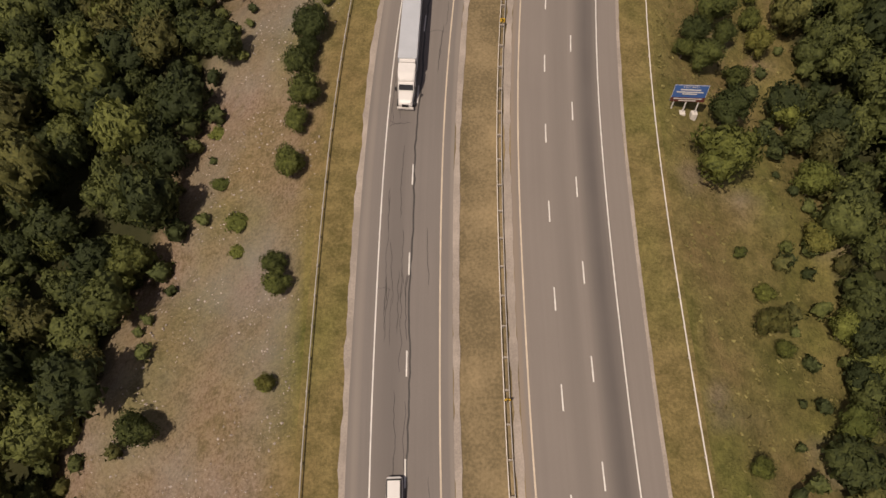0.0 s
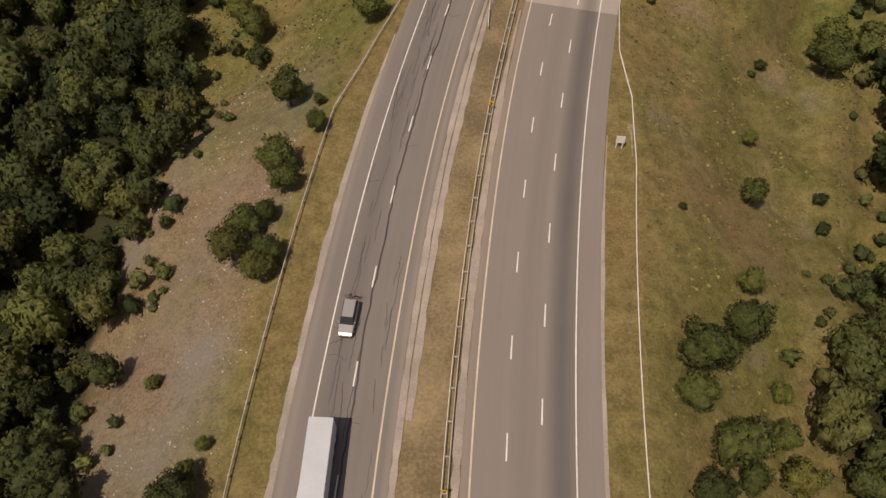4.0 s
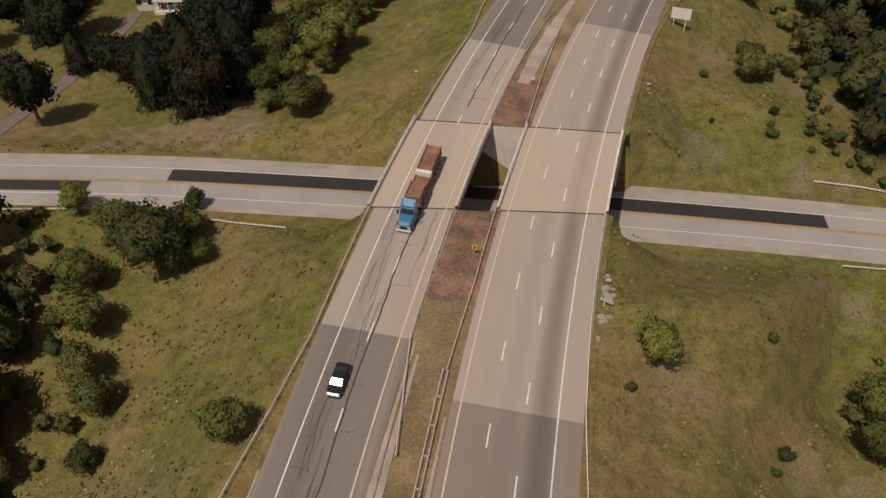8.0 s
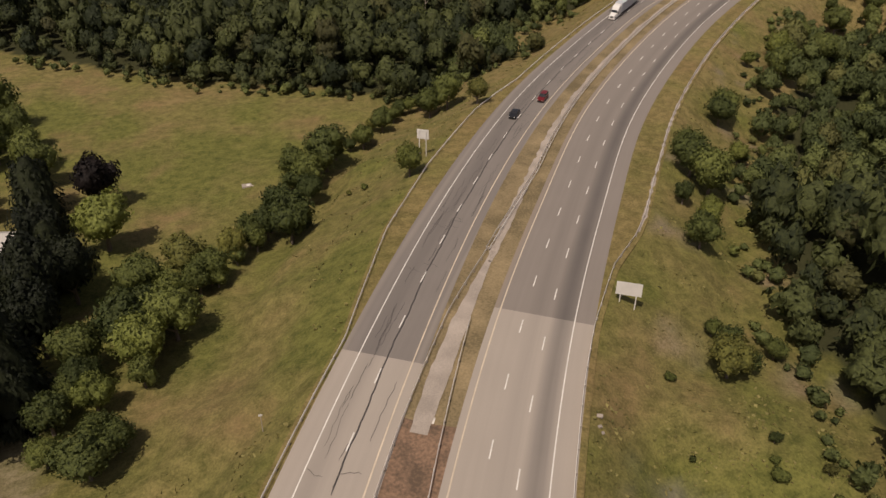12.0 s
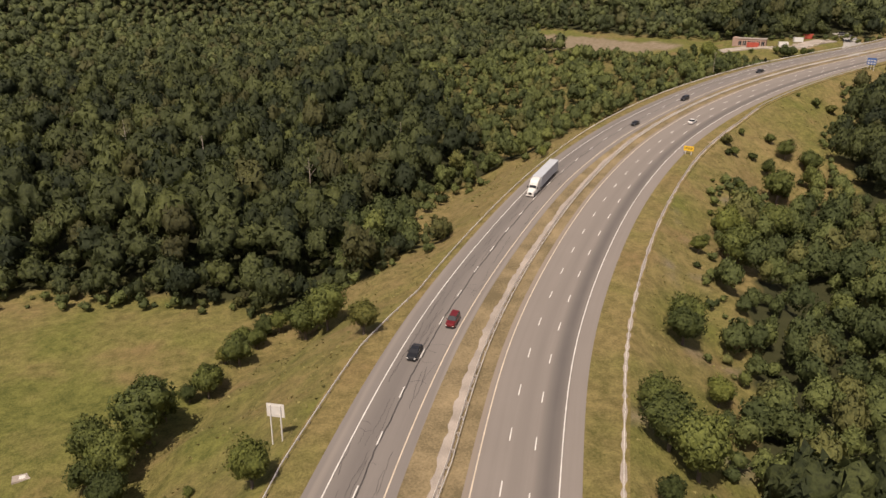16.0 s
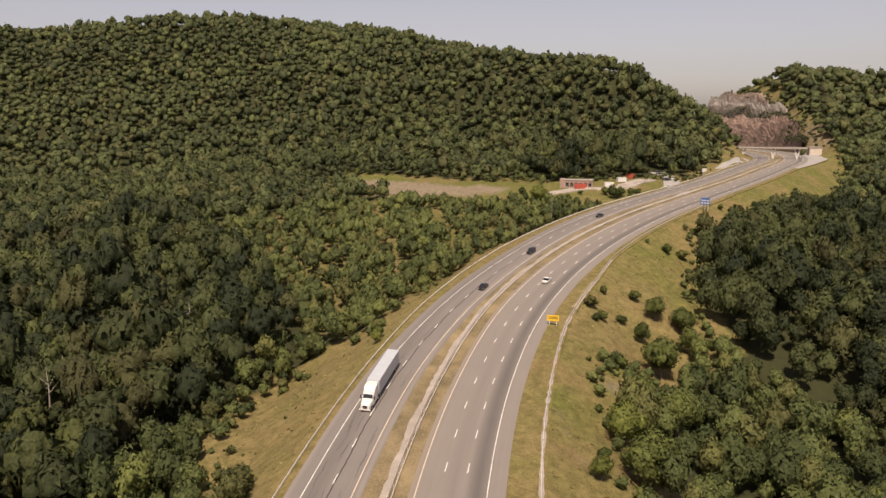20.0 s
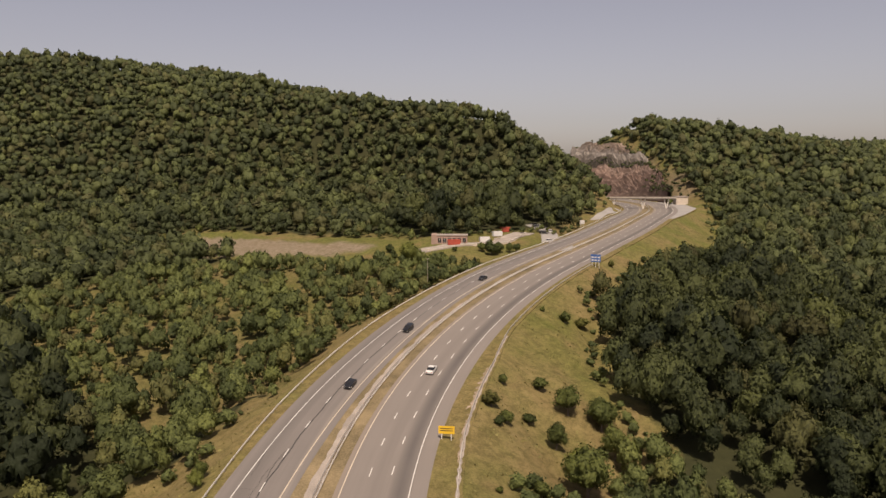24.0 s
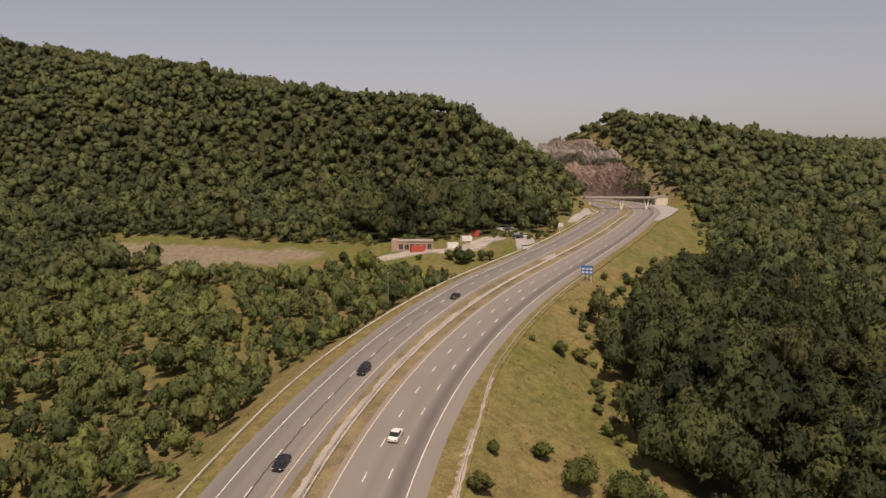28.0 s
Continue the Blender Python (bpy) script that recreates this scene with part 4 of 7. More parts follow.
# each row of dashes: number of the dash and metres along the road
for _road, _off, _knots in ((road_left, lambda s: -float(median(s)) - 3.8, [(-10, 2.5), (-6, 52.1), (1, 139.9), (9.5, 238.15), (23, 392.8), (83, 1090)]),
                            (road_right, lambda s: 3.7, [(-11, -1.5), (-7, 46.2), (1.5, 146.4), (9.5, 242.65), (22, 388.5), (82, 1090)]),
                            (road_right, lambda s: 7.4, [(-11, 1.8), (-7, 50.2), (1, 147.2), (9, 246.5), (21.5, 395.2), (80, 1090)])):
    for _k in range(-13, 84):
        _s = S0 + float(np.interp(_k, *np.array([(-14, _knots[0][1] - (_knots[0][0] + 14) * PERIOD)] + _knots).T))
        if 2 < _s < S_END - 5:
            _d = new("lane_dash", _dash)
            _d.parent = _road
            _d.matrix_basis = on_road(_s, _off(_s), 0.014)
_s = stretch(S0 + 757, S0 + 880, 2.5)
tagged(new("lookout_pavement", strip("lookout_pavement", _s, [(13.9 + 0 * _s, 0.0), (rail_right(_s) - 0.2, -0.02), (rail_right(_s) + 0.3, -0.1)], M_LANE)), "pale paved lookout beside the climbing lane", "pavement", kind="structure")
# dotted line of the exit lane
_dot = mesh_of("dotted_mark", [(-0.1, -0.5, 0), (0.1, -0.5, 0), (0.1, 0.5, 0), (-0.1, 0.5, 0)], [(0, 1, 2, 3)], M_WHITE)
for _s in np.arange(S0 + 545, S0 + 640, 5.0):
    _d = new("dotted_mark", _dot)
    _d.parent = road_left
    _d.matrix_basis = on_road(float(_s), -float(median(_s)) - 7.0, 0.016)


# ---------------------------------------------------------------- cracks and seams
def cracks():
    r = random.Random(5)
    lines = []
    # the sealed seam beside the lane line
    for a, b in ((2, S0 + 165), (S0 + 190, S0 + 640)):
        s, o, run = a, 0.3, []
        while s < b:
            run.append((s, -float(median(s)) - 3.55 + 0.10 * math.sin(s * 0.31) + r.uniform(-0.09, 0.09)))
            s += 1.2
        lines.append((run, 0.22))
    for _ in range(230):
        s = r.uniform(2, S0 + 420)
        if S0 + 160 < s < S0 + 192:
            continue
        lane = r.choice((-7.0, -6.2, -6.6, -4.9, -5.4, -4.4, -4.2, -1.2))
        o, n, run = lane + r.uniform(-0.4, 0.4), r.randint(5, 16), []
        for i in range(n):
            run.append((s + i * 0.7, -float(median(s)) + o))
            o += r.uniform(-0.14, 0.14)
        lines.append((run, r.uniform(0.05, 0.09)))
    for _ in range(60):
        s = r.uniform(2, S0 + 420)
        if S0 + 160 < s < S0 + 192:
            continue
        o, run = r.choice((-7.5, -7.4, -3.6, -5.0)), []
        for i in range(r.randint(4, 9)):
            run.append((s, -float(median(s)) + o))
            o += 0.42
            s += r.uniform(-0.35, 0.35)
        lines.append((run, r.uniform(0.05, 0.09)))
    vs, fs = [], []
    for run, w in lines:
        base = len(vs)
        for i, (s, o) in enumerate(run):
            s2, o2 = run[min(i + 1, len(run) - 1)]
            s1, o1 = run[max(i - 1, 0)]
            ds, do = s2 - s1, o2 - o1
            k = math.hypot(ds, do) or 1
            ww = w / 2 * (0.4 if i in (0, len(run) - 1) else 1)
            for sg in (-1, 1):
                q, p = s - do / k * ww * sg, o + ds / k * ww * sg
                vs.append([float(c) for c in at(q, p, float(crown_lift(np.array(q), np.array(p))) + 0.008)])
        for i in range(len(run) - 1):
            a = base + 2 * i
            fs.append((a, a + 1, a + 3, a + 2))
    tagged(new("crack_sealing", mesh_of("crack_sealing", vs, fs, M_SEAL)), "dark sealed cracks in the old asphalt", "road crack", kind="stuff")


cracks()


# ---------------------------------------------------------------- guardrails
W_BEAM = ((0.0, 0.42), (0.05, 0.47), (0.0, 0.56), (0.0, 0.60), (0.05, 0.68), (0.0, 0.73))


def beam(s, off, side):
    """The rail of a guardrail along s; side +1 or -1 is where the traffic runs."""
    cols = [(off + side * (0.06 + d), z - 0.1) for d, z in W_BEAM] + [(off + side * 0.04, 0.64), (off + side * 0.04, 0.30), (off + side * (0.06 + W_BEAM[0][0]), W_BEAM[0][1] - 0.1)]
    return strip("rail", s, cols, M_STEEL)


def post_mesh():
    bm = bmesh.new()
    box(bm, -0.07, -0.09, -0.6, 0.07, 0.09, 0.66)
    box(bm, -0.16, -0.06, 0.36, -0.07, 0.06, 0.62)
    me = bpy.data.meshes.new("post")
    bm.to_mesh(me)
    bm.free()
    me.materials.append(M_POST)
    return me


def double_post_mesh():
    bm = bmesh.new()
    box(bm, -0.07, -0.09, -0.6, 0.07, 0.09, 0.66)
    box(bm, -0.28, -0.06, 0.34, 0.28, 0.06, 0.60)
    me = bpy.data.meshes.new("post")
    bm.to_mesh(me)
    bm.free()
    me.materials.append(M_POST)
    return me


_post, _double_post = post_mesh(), double_post_mesh()


def guardrail(label, a, b, off, sides, near=True, spacing=3.8):
    root = thing("guardrail", label, "guardrail", "guardrails along the motorway")
    s = stretch(a, b, 2.0)
    o = off(s) + 0 * s
    for side in sides:
        part("rail", beam(s, o + (0.24 * side if len(sides) > 1 else 0), side), M_STEEL, root)
    far = []
    for q in np.arange(a + 0.5, b, spacing):
        m = on_road(float(q), float(off(np.array(q)))) @ pose(0, 0, -0.15, 0, 0, 180 if sides[0] > 0 else 0)
        if q < S0 + 300:
            p = new("post", _double_post if len(sides) > 1 else _post)
            p.parent = root
            p.matrix_basis = m
        else:
            far.append(m)
    if far:
        c = np.array([v.co[:] for v in _post.vertices])
        f = np.array([list(p.vertices) for p in _post.polygons])
        vs = np.concatenate([c @ np.array(m.to_3x3()).T + np.array(m.translation) for m in far])
        fs = np.concatenate([f + i * len(c) for i in range(len(far))])
        tagged(part("posts", mesh_of("posts", vs, fs, M_POST), M_POST, root), kind="stuff")
    return root


guardrail("grey steel guardrail on posts along the top of the embankment", 2, float(near_joint(-20)), rail_left, (1,))
guardrail("grey steel guardrail along the outer verge of the bend", float(far_joint(-20)), S_END - 4, rail_left, (1,))
guardrail("grey steel guardrail on posts beside the climbing lane", 2, float(near_joint(14)), rail_right, (-1,))
guardrail("grey steel guardrail beside the upper climbing lane", float(far_joint(14)), S0 + 600, rail_right, (-1,))
guardrail("double-sided steel guardrail in the dry median", 2, S0 + 136, lambda s: -2.55 + 0 * s, (1, -1))
guardrail("steel guardrail from the median to the bridge", S0 + 136, float(near_joint(-2)), lambda s: np.interp(s, [S0 + 136, S0 + 150], [-2.5, -1.9]), (1,))
guardrail("steel guardrail along the inner edge of the descending road", S0 + 124, float(near_joint(-8)), lambda s: np.interp(s, [S0 + 124, S0 + 140], [-5.6, -7.7]), (-1,))
guardrail("steel guardrail past the far end of the bridge", float(far_joint(-8)), S0 + 243, lambda s: np.interp(s, [S0 + 200, S0 + 225, S0 + 243], [-7.7, -7.2, -5.6]), (-1,))
guardrail("short steel guardrail beside the climbing road after the bridge", float(far_joint(-2)), S0 + 224, lambda s: np.interp(s, [S0 + 190, S0 + 224], [-1.9, -3.8]), (1,))
guardrail("double-sided steel guardrail in the median of the bend", S0 + 243, S_END - 4, lambda s: np.interp(s, [S0 + 243, S0 + 275], [-5.6, -3.6]), (1, -1))


# ---------------------------------------------------------------- bridges and the road below
def span(name, label, o0, o1, cols):
    root = thing(name, label, "bridge", "twin road bridges")
    part("deck", skewed("deck", near_joint, far_joint, cols, M_DECK, 0.35), M_DECK, root)
    for o in (o0, o1):
        sg = 1 if o == o1 else -1
        part("parapet", skewed("parapet", near_joint, far_joint, lambda s, o=o, sg=sg: [(o - 0.2 * sg + 0 * s, -0.4), (o - 0.2 * sg + 0 * s, 0.62), (o + 0.18 * sg + 0 * s, 0.66), (o + 0.2 * sg + 0 * s, -0.6), (o - 0.2 * sg + 0 * s, -0.6)][::1 if sg > 0 else -1], M_WALL), M_WALL, root)
        part("bridge_rail", skewed("bridge_rail", near_joint, far_joint, lambda s, o=o: [(o - 0.05 + 0 * s, 0.84), (o + 0.05 + 0 * s, 0.84), (o + 0.05 + 0 * s, 0.94), (o - 0.05 + 0 * s, 0.94), (o - 0.05 + 0 * s, 0.84)], M_STEEL), M_STEEL, root)
    for o in np.linspace(o0 + 0.35, o1 - 0.35, 5):
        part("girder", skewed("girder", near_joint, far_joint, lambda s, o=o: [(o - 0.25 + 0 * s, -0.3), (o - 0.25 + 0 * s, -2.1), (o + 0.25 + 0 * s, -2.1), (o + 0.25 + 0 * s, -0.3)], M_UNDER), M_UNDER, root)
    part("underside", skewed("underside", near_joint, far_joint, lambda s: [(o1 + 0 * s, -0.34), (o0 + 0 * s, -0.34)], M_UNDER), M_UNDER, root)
    for fn in (near_joint, far_joint):
        part("expansion_joint", skewed("expansion_joint", lambda o: fn(o) - 0.14, lambda o: fn(o) + 0.14, lambda s: [(o0 + 0.3 + 0 * s, 0.018), ((o0 + o1) / 2 + 0 * s, 0.052), (o1 - 0.3 + 0 * s, 0.018)], M_JOINT), M_JOINT, root)
    return root


def left_deck(s):
    return [(o, l) for o, l in ((-20.0 + 0 * s, 0.0), (-16.8 + 0 * s, 0.02), (-13.0 + 0 * s, 0.04), (-9.2 + 0 * s, 0.02), (-7.6 + 0 * s, 0.0))]


span("bridge", "concrete road bridge with tan deck and low parapets", -20.0, -7.5, left_deck)
span("bridge", "concrete road bridge with three lanes over the lower road", -1.6, 13.9, lambda s: [(-1.6 + 0 * s, 0.0)] + right_cols(s)[1:])


def abutment(fn, sg):
    """A concrete wall across the end of both bridges, down to the road below."""
    o = np.linspace(-20.6, 14.4, 24)
    vs, fs = [], []
    for q in o:
        s = float(fn(q))
        g = -0.26 if -7.3 < q < -1.8 else -0.45
        for ds, top in ((0.0, g), (-1.0 * sg, g)):
            x, y, z = [float(c) for c in at(s + ds, q)]
            zb = float(np.interp(x, LX, LZ)) - 1.0
            vs += [(x, y, z + top), (x, y, zb)]
    for i in range(len(o) - 1):
        a, b = i * 4, i * 4 + 4
        fs += [(a, b, b + 1, a + 1), (a + 2, a, b, b + 2)]
        fs += [(a + 3, b + 3, b + 2, a + 2)]
    for i in (0, len(o) - 1):
        a = i * 4
        fs.append((a, a + 1, a + 3, a + 2))
    return mesh_of("abutment", vs, fs, M_WALL)


tagged(new("abutment_wall", abutment(near_joint, 1)), "pale concrete abutment wall under the bridge end", "wall", kind="structure")
tagged(new("abutment_wall", abutment(far_joint, -1)), "sunlit pale concrete abutment wall under the bridge end", "wall", kind="structure")


def lane_strip(name, a, b, cols, mat, label, category="road", kind="structure", step=4.0):
    """A ribbon along the road below, from x = a to b: cols of (offset to the north, lift)."""
    x = np.r_[np.arange(a, b, step), b]
    k = np.interp(x, LX, LSLOPE)
    nx, ny = -k / np.sqrt(1 + k * k), 1 / np.sqrt(1 + k * k)
    y, z = np.interp(x, LX, LY), np.interp(x, LX, LZ)
    pts = [np.stack([x + nx * o, y + ny * o, z + l], 1) for o, l in cols]
    c = len(pts)
    i = np.arange(len(x) - 1)[:, None] * c + np.arange(c - 1)[None]
    f = np.stack([i + 1, i, i + c, i + 1 + c], -1).reshape(-1, 4)
    uv = np.stack([np.stack([x, 0 * x + o], 1) for o, l in cols], 1).reshape(-1, 2)
    return tagged(new(name, mesh_of(name, np.stack(pts, 1).reshape(-1, 3), f, mat, uv)), label, category, kind=kind)


lane_strip("road_below", -880, 780, [(-6.4, -0.5), (-6.4, 0.0), (0, 0.05), (6.4, 0.0), (6.4, -0.5)], M_LANE, "pale worn two-lane road under the bridges")
lane_strip("gravel_shoulder", -880, 780, [(6.4, -0.02), (8.2, -0.12)], M_GRAVEL, "pale gravel shoulder of the lower road", "gravel")
lane_strip("gravel_shoulder", -880, 780, [(-7.5, -0.10), (-6.4, -0.02)], M_GRAVEL, "pale gravel shoulder of the lower road", "gravel")
lane_strip("asphalt_patch", -18, 94.5, [(0.35, 0.062), (3.9, 0.035)], M_NEW, "fresh black asphalt lane on the lower road")
lane_strip("asphalt_patch", -420, -31, [(-3.3, 0.04), (-0.35, 0.062)], M_NEW, "fresh black asphalt lane on the lower road")
for _o in (-0.2, 0.2):
    lane_strip("yellow_line_below", -880, 780, [(_o - 0.13, 0.075), (_o + 0.13, 0.075)], M_ORANGE, "double yellow centre line", "road marking")
for _o in (-4.0, 4.1):
    lane_strip("white_line_below", -880, 780, [(_o - 0.07, 0.045), (_o + 0.07, 0.045)], M_WHITE, "white edge line of the lower road", "road marking")


def low_rail(label, ax, ay, bx, by):
    """A straight guardrail beside the lower road."""
    root = thing("guardrail", label, "guardrail", "guardrails along the lower road")
    n = max(2, int(math.hypot(bx - ax, by - ay) / 3.8))
    x, y = np.linspace(ax, bx, n), np.linspace(ay, by, n)
    z = ground(x, y) + 0.05
    nx, ny = -(by - ay) / math.hypot(bx - ax, by - ay), (bx - ax) / math.hypot(bx - ax, by - ay)
    cols = [(0.06 + d, q) for d, q in W_BEAM] + [(0.04, 0.64), (0.04, 0.40), (0.06, 0.42)]
    v = np.stack([np.stack([x + nx * d, y + ny * d, z + q], 1) for d, q in cols], 1).reshape(-1, 3)
    c = len(cols)
    i = np.arange(n - 1)[:, None] * c + np.arange(c - 1)[None]
    part("rail", mesh_of("rail", v, np.stack([i, i + 1, i + 1 + c, i + c], -1).reshape(-1, 4), M_STEEL), M_STEEL, root)
    for p in zip(x, y, z):
        o = new("post", _post)
        o.parent = root
        o.location = p


low_rail("weathered guardrail ending beside the lower road", -150, 214.5, -22, 211.0)
low_rail("weathered guardrail sloping down from the lower road", -22, 211.0, 4.5, 203.7)
low_rail("weathered guardrail end beside the lower road", 97, 213, 160, 198)
low_rail("weathered guardrail end beside the lower road", 92, 191.5, 160, 180)

# ---------------------------------------------------------------- woods and trees
rng = np.random.default_rng(7)


def ball(level, low=-0.55):
    """A unit ball of triangles, open below."""
    bm = bmesh.new()
    bmesh.ops.create_icosphere(bm, subdivisions=level, radius=1.0)
    bm.verts.ensure_lookup_table()
    v, f = np.array([q.co[:] for q in bm.verts]), np.array([[q.index for q in p.verts] for p in bm.faces])
    bm.free()
    f = f[v[f].mean(1)[:, 2] > low]
    keep = np.unique(f)
    back = np.zeros(len(v), int)
    back[keep] = np.arange(len(keep))
    return v[keep], back[f]


BALLS = {1: ball(2), 2: ball(3, -0.15), 3: ball(3)}


def unit(v):
    return v / np.maximum(np.linalg.norm(v, axis=1), 1e-6)[:, None]


def sprigs(r, p, n, a, b, corners):
    """Folded leaf clumps at p, facing n."""
    u = unit(np.cross(n, r.normal(size=n.shape)))
    w = np.cross(n, u)
    fold = n * a * 0.3
    m = len(p)
    if corners == 3:
        v = np.stack([p - u * a - fold, p - w * b * 1.1 + u * a * 0.2, p + u * a * 0.9 + w * b * 0.9 - fold * 0.5], 1)
        return v.reshape(-1, 3), np.arange(m * 3).reshape(-1, 3)
    v = np.stack([p - u * a - fold, p - w * b, p + u * a - fold, p + w * b], 1)
    i = np.arange(m)[:, None] * 4
    return v.reshape(-1, 3), np.concatenate([i + [0, 1, 2], i + [0, 2, 3]])


def crown(seed, leaves, size, lobes=11, spread=0.6, level=2, corners=3, inner=0.86, rough=0.13, low=-0.5):
    """A broadleaf crown about 1 m in radius, round (0, 0, 0): a lobed mass of foliage set all over with leaf clumps. Corners, triangles and the way that each corner faces."""
    r = np.random.default_rng(seed)
    c = r.normal(size=(lobes, 3))
    c[:, 2] = np.abs(c[:, 2]) * 0.9 - 0.25
    c = unit(c) * r.uniform(0.42, 0.72, (lobes, 1))
    c[0] *= 0.2
    rad = r.uniform(0.24, 0.40, lobes)
    rad[0] = 0.6

    def reach(d):
        along = d @ c.T
        inside = rad ** 2 - (c ** 2).sum(1) + along ** 2
        out = np.where(inside > 0, along + np.sqrt(np.maximum(inside, 0)), 0.0)
        return out.max(1), out.argmax(1)

    d = r.normal(size=(leaves, 3))
    d[:, 2] += 0.35
    d = unit(d)
    d[:, 2] = np.maximum(d[:, 2], low)
    d = unit(d)
    far, k = reach(d)
    p = d * (far * r.uniform(0.84, 1.12, leaves))[:, None]
    n = unit(unit(p - c[k] * 0.85) + r.normal(scale=spread, size=d.shape))
    a = (size * r.uniform(0.6, 1.4, leaves))[:, None]
    v, f = sprigs(r, p, n, a, a * r.uniform(0.55, 1.0, (leaves, 1)), corners)
    face = np.repeat(unit(unit(p - c[k] * 0.85) * 0.7 + n * 0.55), corners, 0)
    bv, bf = BALLS[level]
    far, k = reach(bv)
    core = bv * (far * inner * (1 + r.uniform(-rough, rough, len(bv))))[:, None]
    return np.concatenate([core, v]), np.concatenate([bf, f + len(core)]), np.concatenate([unit(core - c[k] * 0.85), face])


def needles(seed, leaves, size):
    """Ragged, drooping sprays round a dark core, 2 m tall and 1 m in radius at the foot."""
    r = np.random.default_rng(seed)
    up = 1 - r.uniform(0.0, 1.0, leaves) ** 0.62
    arm = r.uniform(0, 6.283, leaves)
    rag = 0.78 + 0.16 * np.sin(arm * 3 + up * 9 + seed) + 0.14 * np.sin(arm * 5 - up * 23 + seed * 2) + 0.12 * np.sin(up * 31 + seed + arm)
    wide = 1.15 * np.sqrt(np.maximum(1 - up ** 1.6, 0)) * np.minimum(1, 0.55 + up * 2.2) * rag
    out = r.uniform(0.55, 1.0, leaves) * wide
    d = np.stack([np.cos(arm), np.sin(arm), 0 * arm], 1)
    p = d * out[:, None]
    p[:, 2] = -0.95 + 1.72 * up - 0.2 * out + r.normal(scale=0.03, size=leaves)
    n = unit(d * 0.6 + [0, 0, 0.8] + r.normal(scale=0.35, size=(leaves, 3)))
    u = unit(d - n * (d * n).sum(1)[:, None] + r.normal(scale=0.25, size=(leaves, 3)))
    w = np.cross(n, u)
    a = (size * r.uniform(0.6, 1.6, leaves))[:, None]
    v = np.stack([p - u * a, p - w * a * 0.5, p + u * a * 1.1 - n * a * 0.35, p + w * a * 0.5], 1).reshape(-1, 3)
    i = np.arange(leaves)[:, None] * 4
    f = np.concatenate([i + [0, 1, 2], i + [0, 2, 3]])
    bv, bf = BALLS[3]
    q = np.clip((bv[:, 2] + 1) / 2, 0, 1)
    th = np.arctan2(bv[:, 1], bv[:, 0])
    ww = np.sqrt(np.maximum(1 - q ** 1.6, 0)) * np.minimum(1, 0.55 + q * 2.2) * 0.66 * (1 + 0.15 * np.sin(th * 4 + q * 17 + seed))
    core = np.stack([np.cos(th) * ww, np.sin(th) * ww, -0.95 + 1.68 * q], 1)
    return np.concatenate([core, v]), np.concatenate([bf, f + len(core)]), np.concatenate([unit(np.stack([np.cos(th), np.sin(th), 0.5 + 0 * th], 1)), np.repeat(unit(d * 0.7 + n), 4, 0)])


def leafy(name, v, f, face, mat):
    """A mesh of foliage whose corners face the way the crown does."""
    me = mesh_of(name, v, f, mat, smooth=True)
    me.normals_split_custom_set_from_vertices(np.asarray(face, np.float32))
    return me


def forest(name, label, places, template, mat, category="forest"):
    """Many crowns joined into one: places are x, y, z, radius, height."""
    vs, fs, ns, ts, n = [], [], [], [], 0
    for (x, y, z, r, h), k, a in zip(places, rng.integers(0, len(template), len(places)), rng.uniform(0, 6.28, len(places))):
        v, f, w = template[k]
        ca, sa = math.cos(a), math.sin(a)
        vs.append(np.stack([(v[:, 0] * ca - v[:, 1] * sa) * r + x, (v[:, 0] * sa + v[:, 1] * ca) * r + y, v[:, 2] * h * 0.5 + z + h * 0.5], 1))
        ns.append(np.stack([w[:, 0] * ca - w[:, 1] * sa, w[:, 0] * sa + w[:, 1] * ca, w[:, 2]], 1))
        fs.append(f + n)
        ts.append(np.full(len(v), (a * 7.13 + x) % 1.0))
        n += len(v)
    me = leafy(name, np.concatenate(vs), np.concatenate(fs), np.concatenate(ns), mat)
    me.attributes.new("tree", "FLOAT", "POINT").data.foreach_set("value", np.concatenate(ts).astype(np.float32))
    return tagged(new(name, me), label, category, kind="stuff")


def scatter(x0, x1, y0, y1, gap):
    """Places on a jittered grid."""
    xs, ys = np.meshgrid(np.arange(x0, x1, gap), np.arange(y0, y1, gap))
    xs[::2] += gap / 2
    x = xs.ravel() + rng.uniform(-0.42, 0.42, xs.size) * gap
    y = ys.ravel() + rng.uniform(-0.42, 0.42, xs.size) * gap
    return x, y


def stand(name, label, zone, gap, small, large, slim, template, mat, keep=None, lift=0.0):
    x, y = scatter(*zone, gap)
    k = wooded(x, y)
    if keep is not None:
        k &= keep(x, y)
    x, y = x[k], y[k]
    r = (small + (large - small) * rng.uniform(0, 1, len(x)) ** 1.3) * (1 + 0.18 * ripple(x, y, 60, 6.0))
    # edges are lower and bushier
    edge = ~(wooded(x + 11, y) & wooded(x - 11, y) & wooded(x, y + 11) & wooded(x, y - 11))
    r = np.where(edge, r * 0.85, r)
    h = r * slim * rng.uniform(0.8, 1.4, len(x))
    up = np.where(edge, 0.0, lift * rng.uniform(0.2, 1.5, len(x)))
    return forest(name, label, np.stack([x, y, ground(x, y) - 0.4 + up, r, h], 1), template, mat)


def before_lane(x, y):
    return y < np.interp(x, LX, LY)


def far_hill(x, y):
    return (y > 640 + 0.1 * abs(x - 300)) | (x > 430)


def young(x, y):
    """Scrub with gaps beside the motorway's upper bend."""
    return (x > 150) & (x < 345) & (y > 470) & (y < 650) & ~far_hill(x, y)


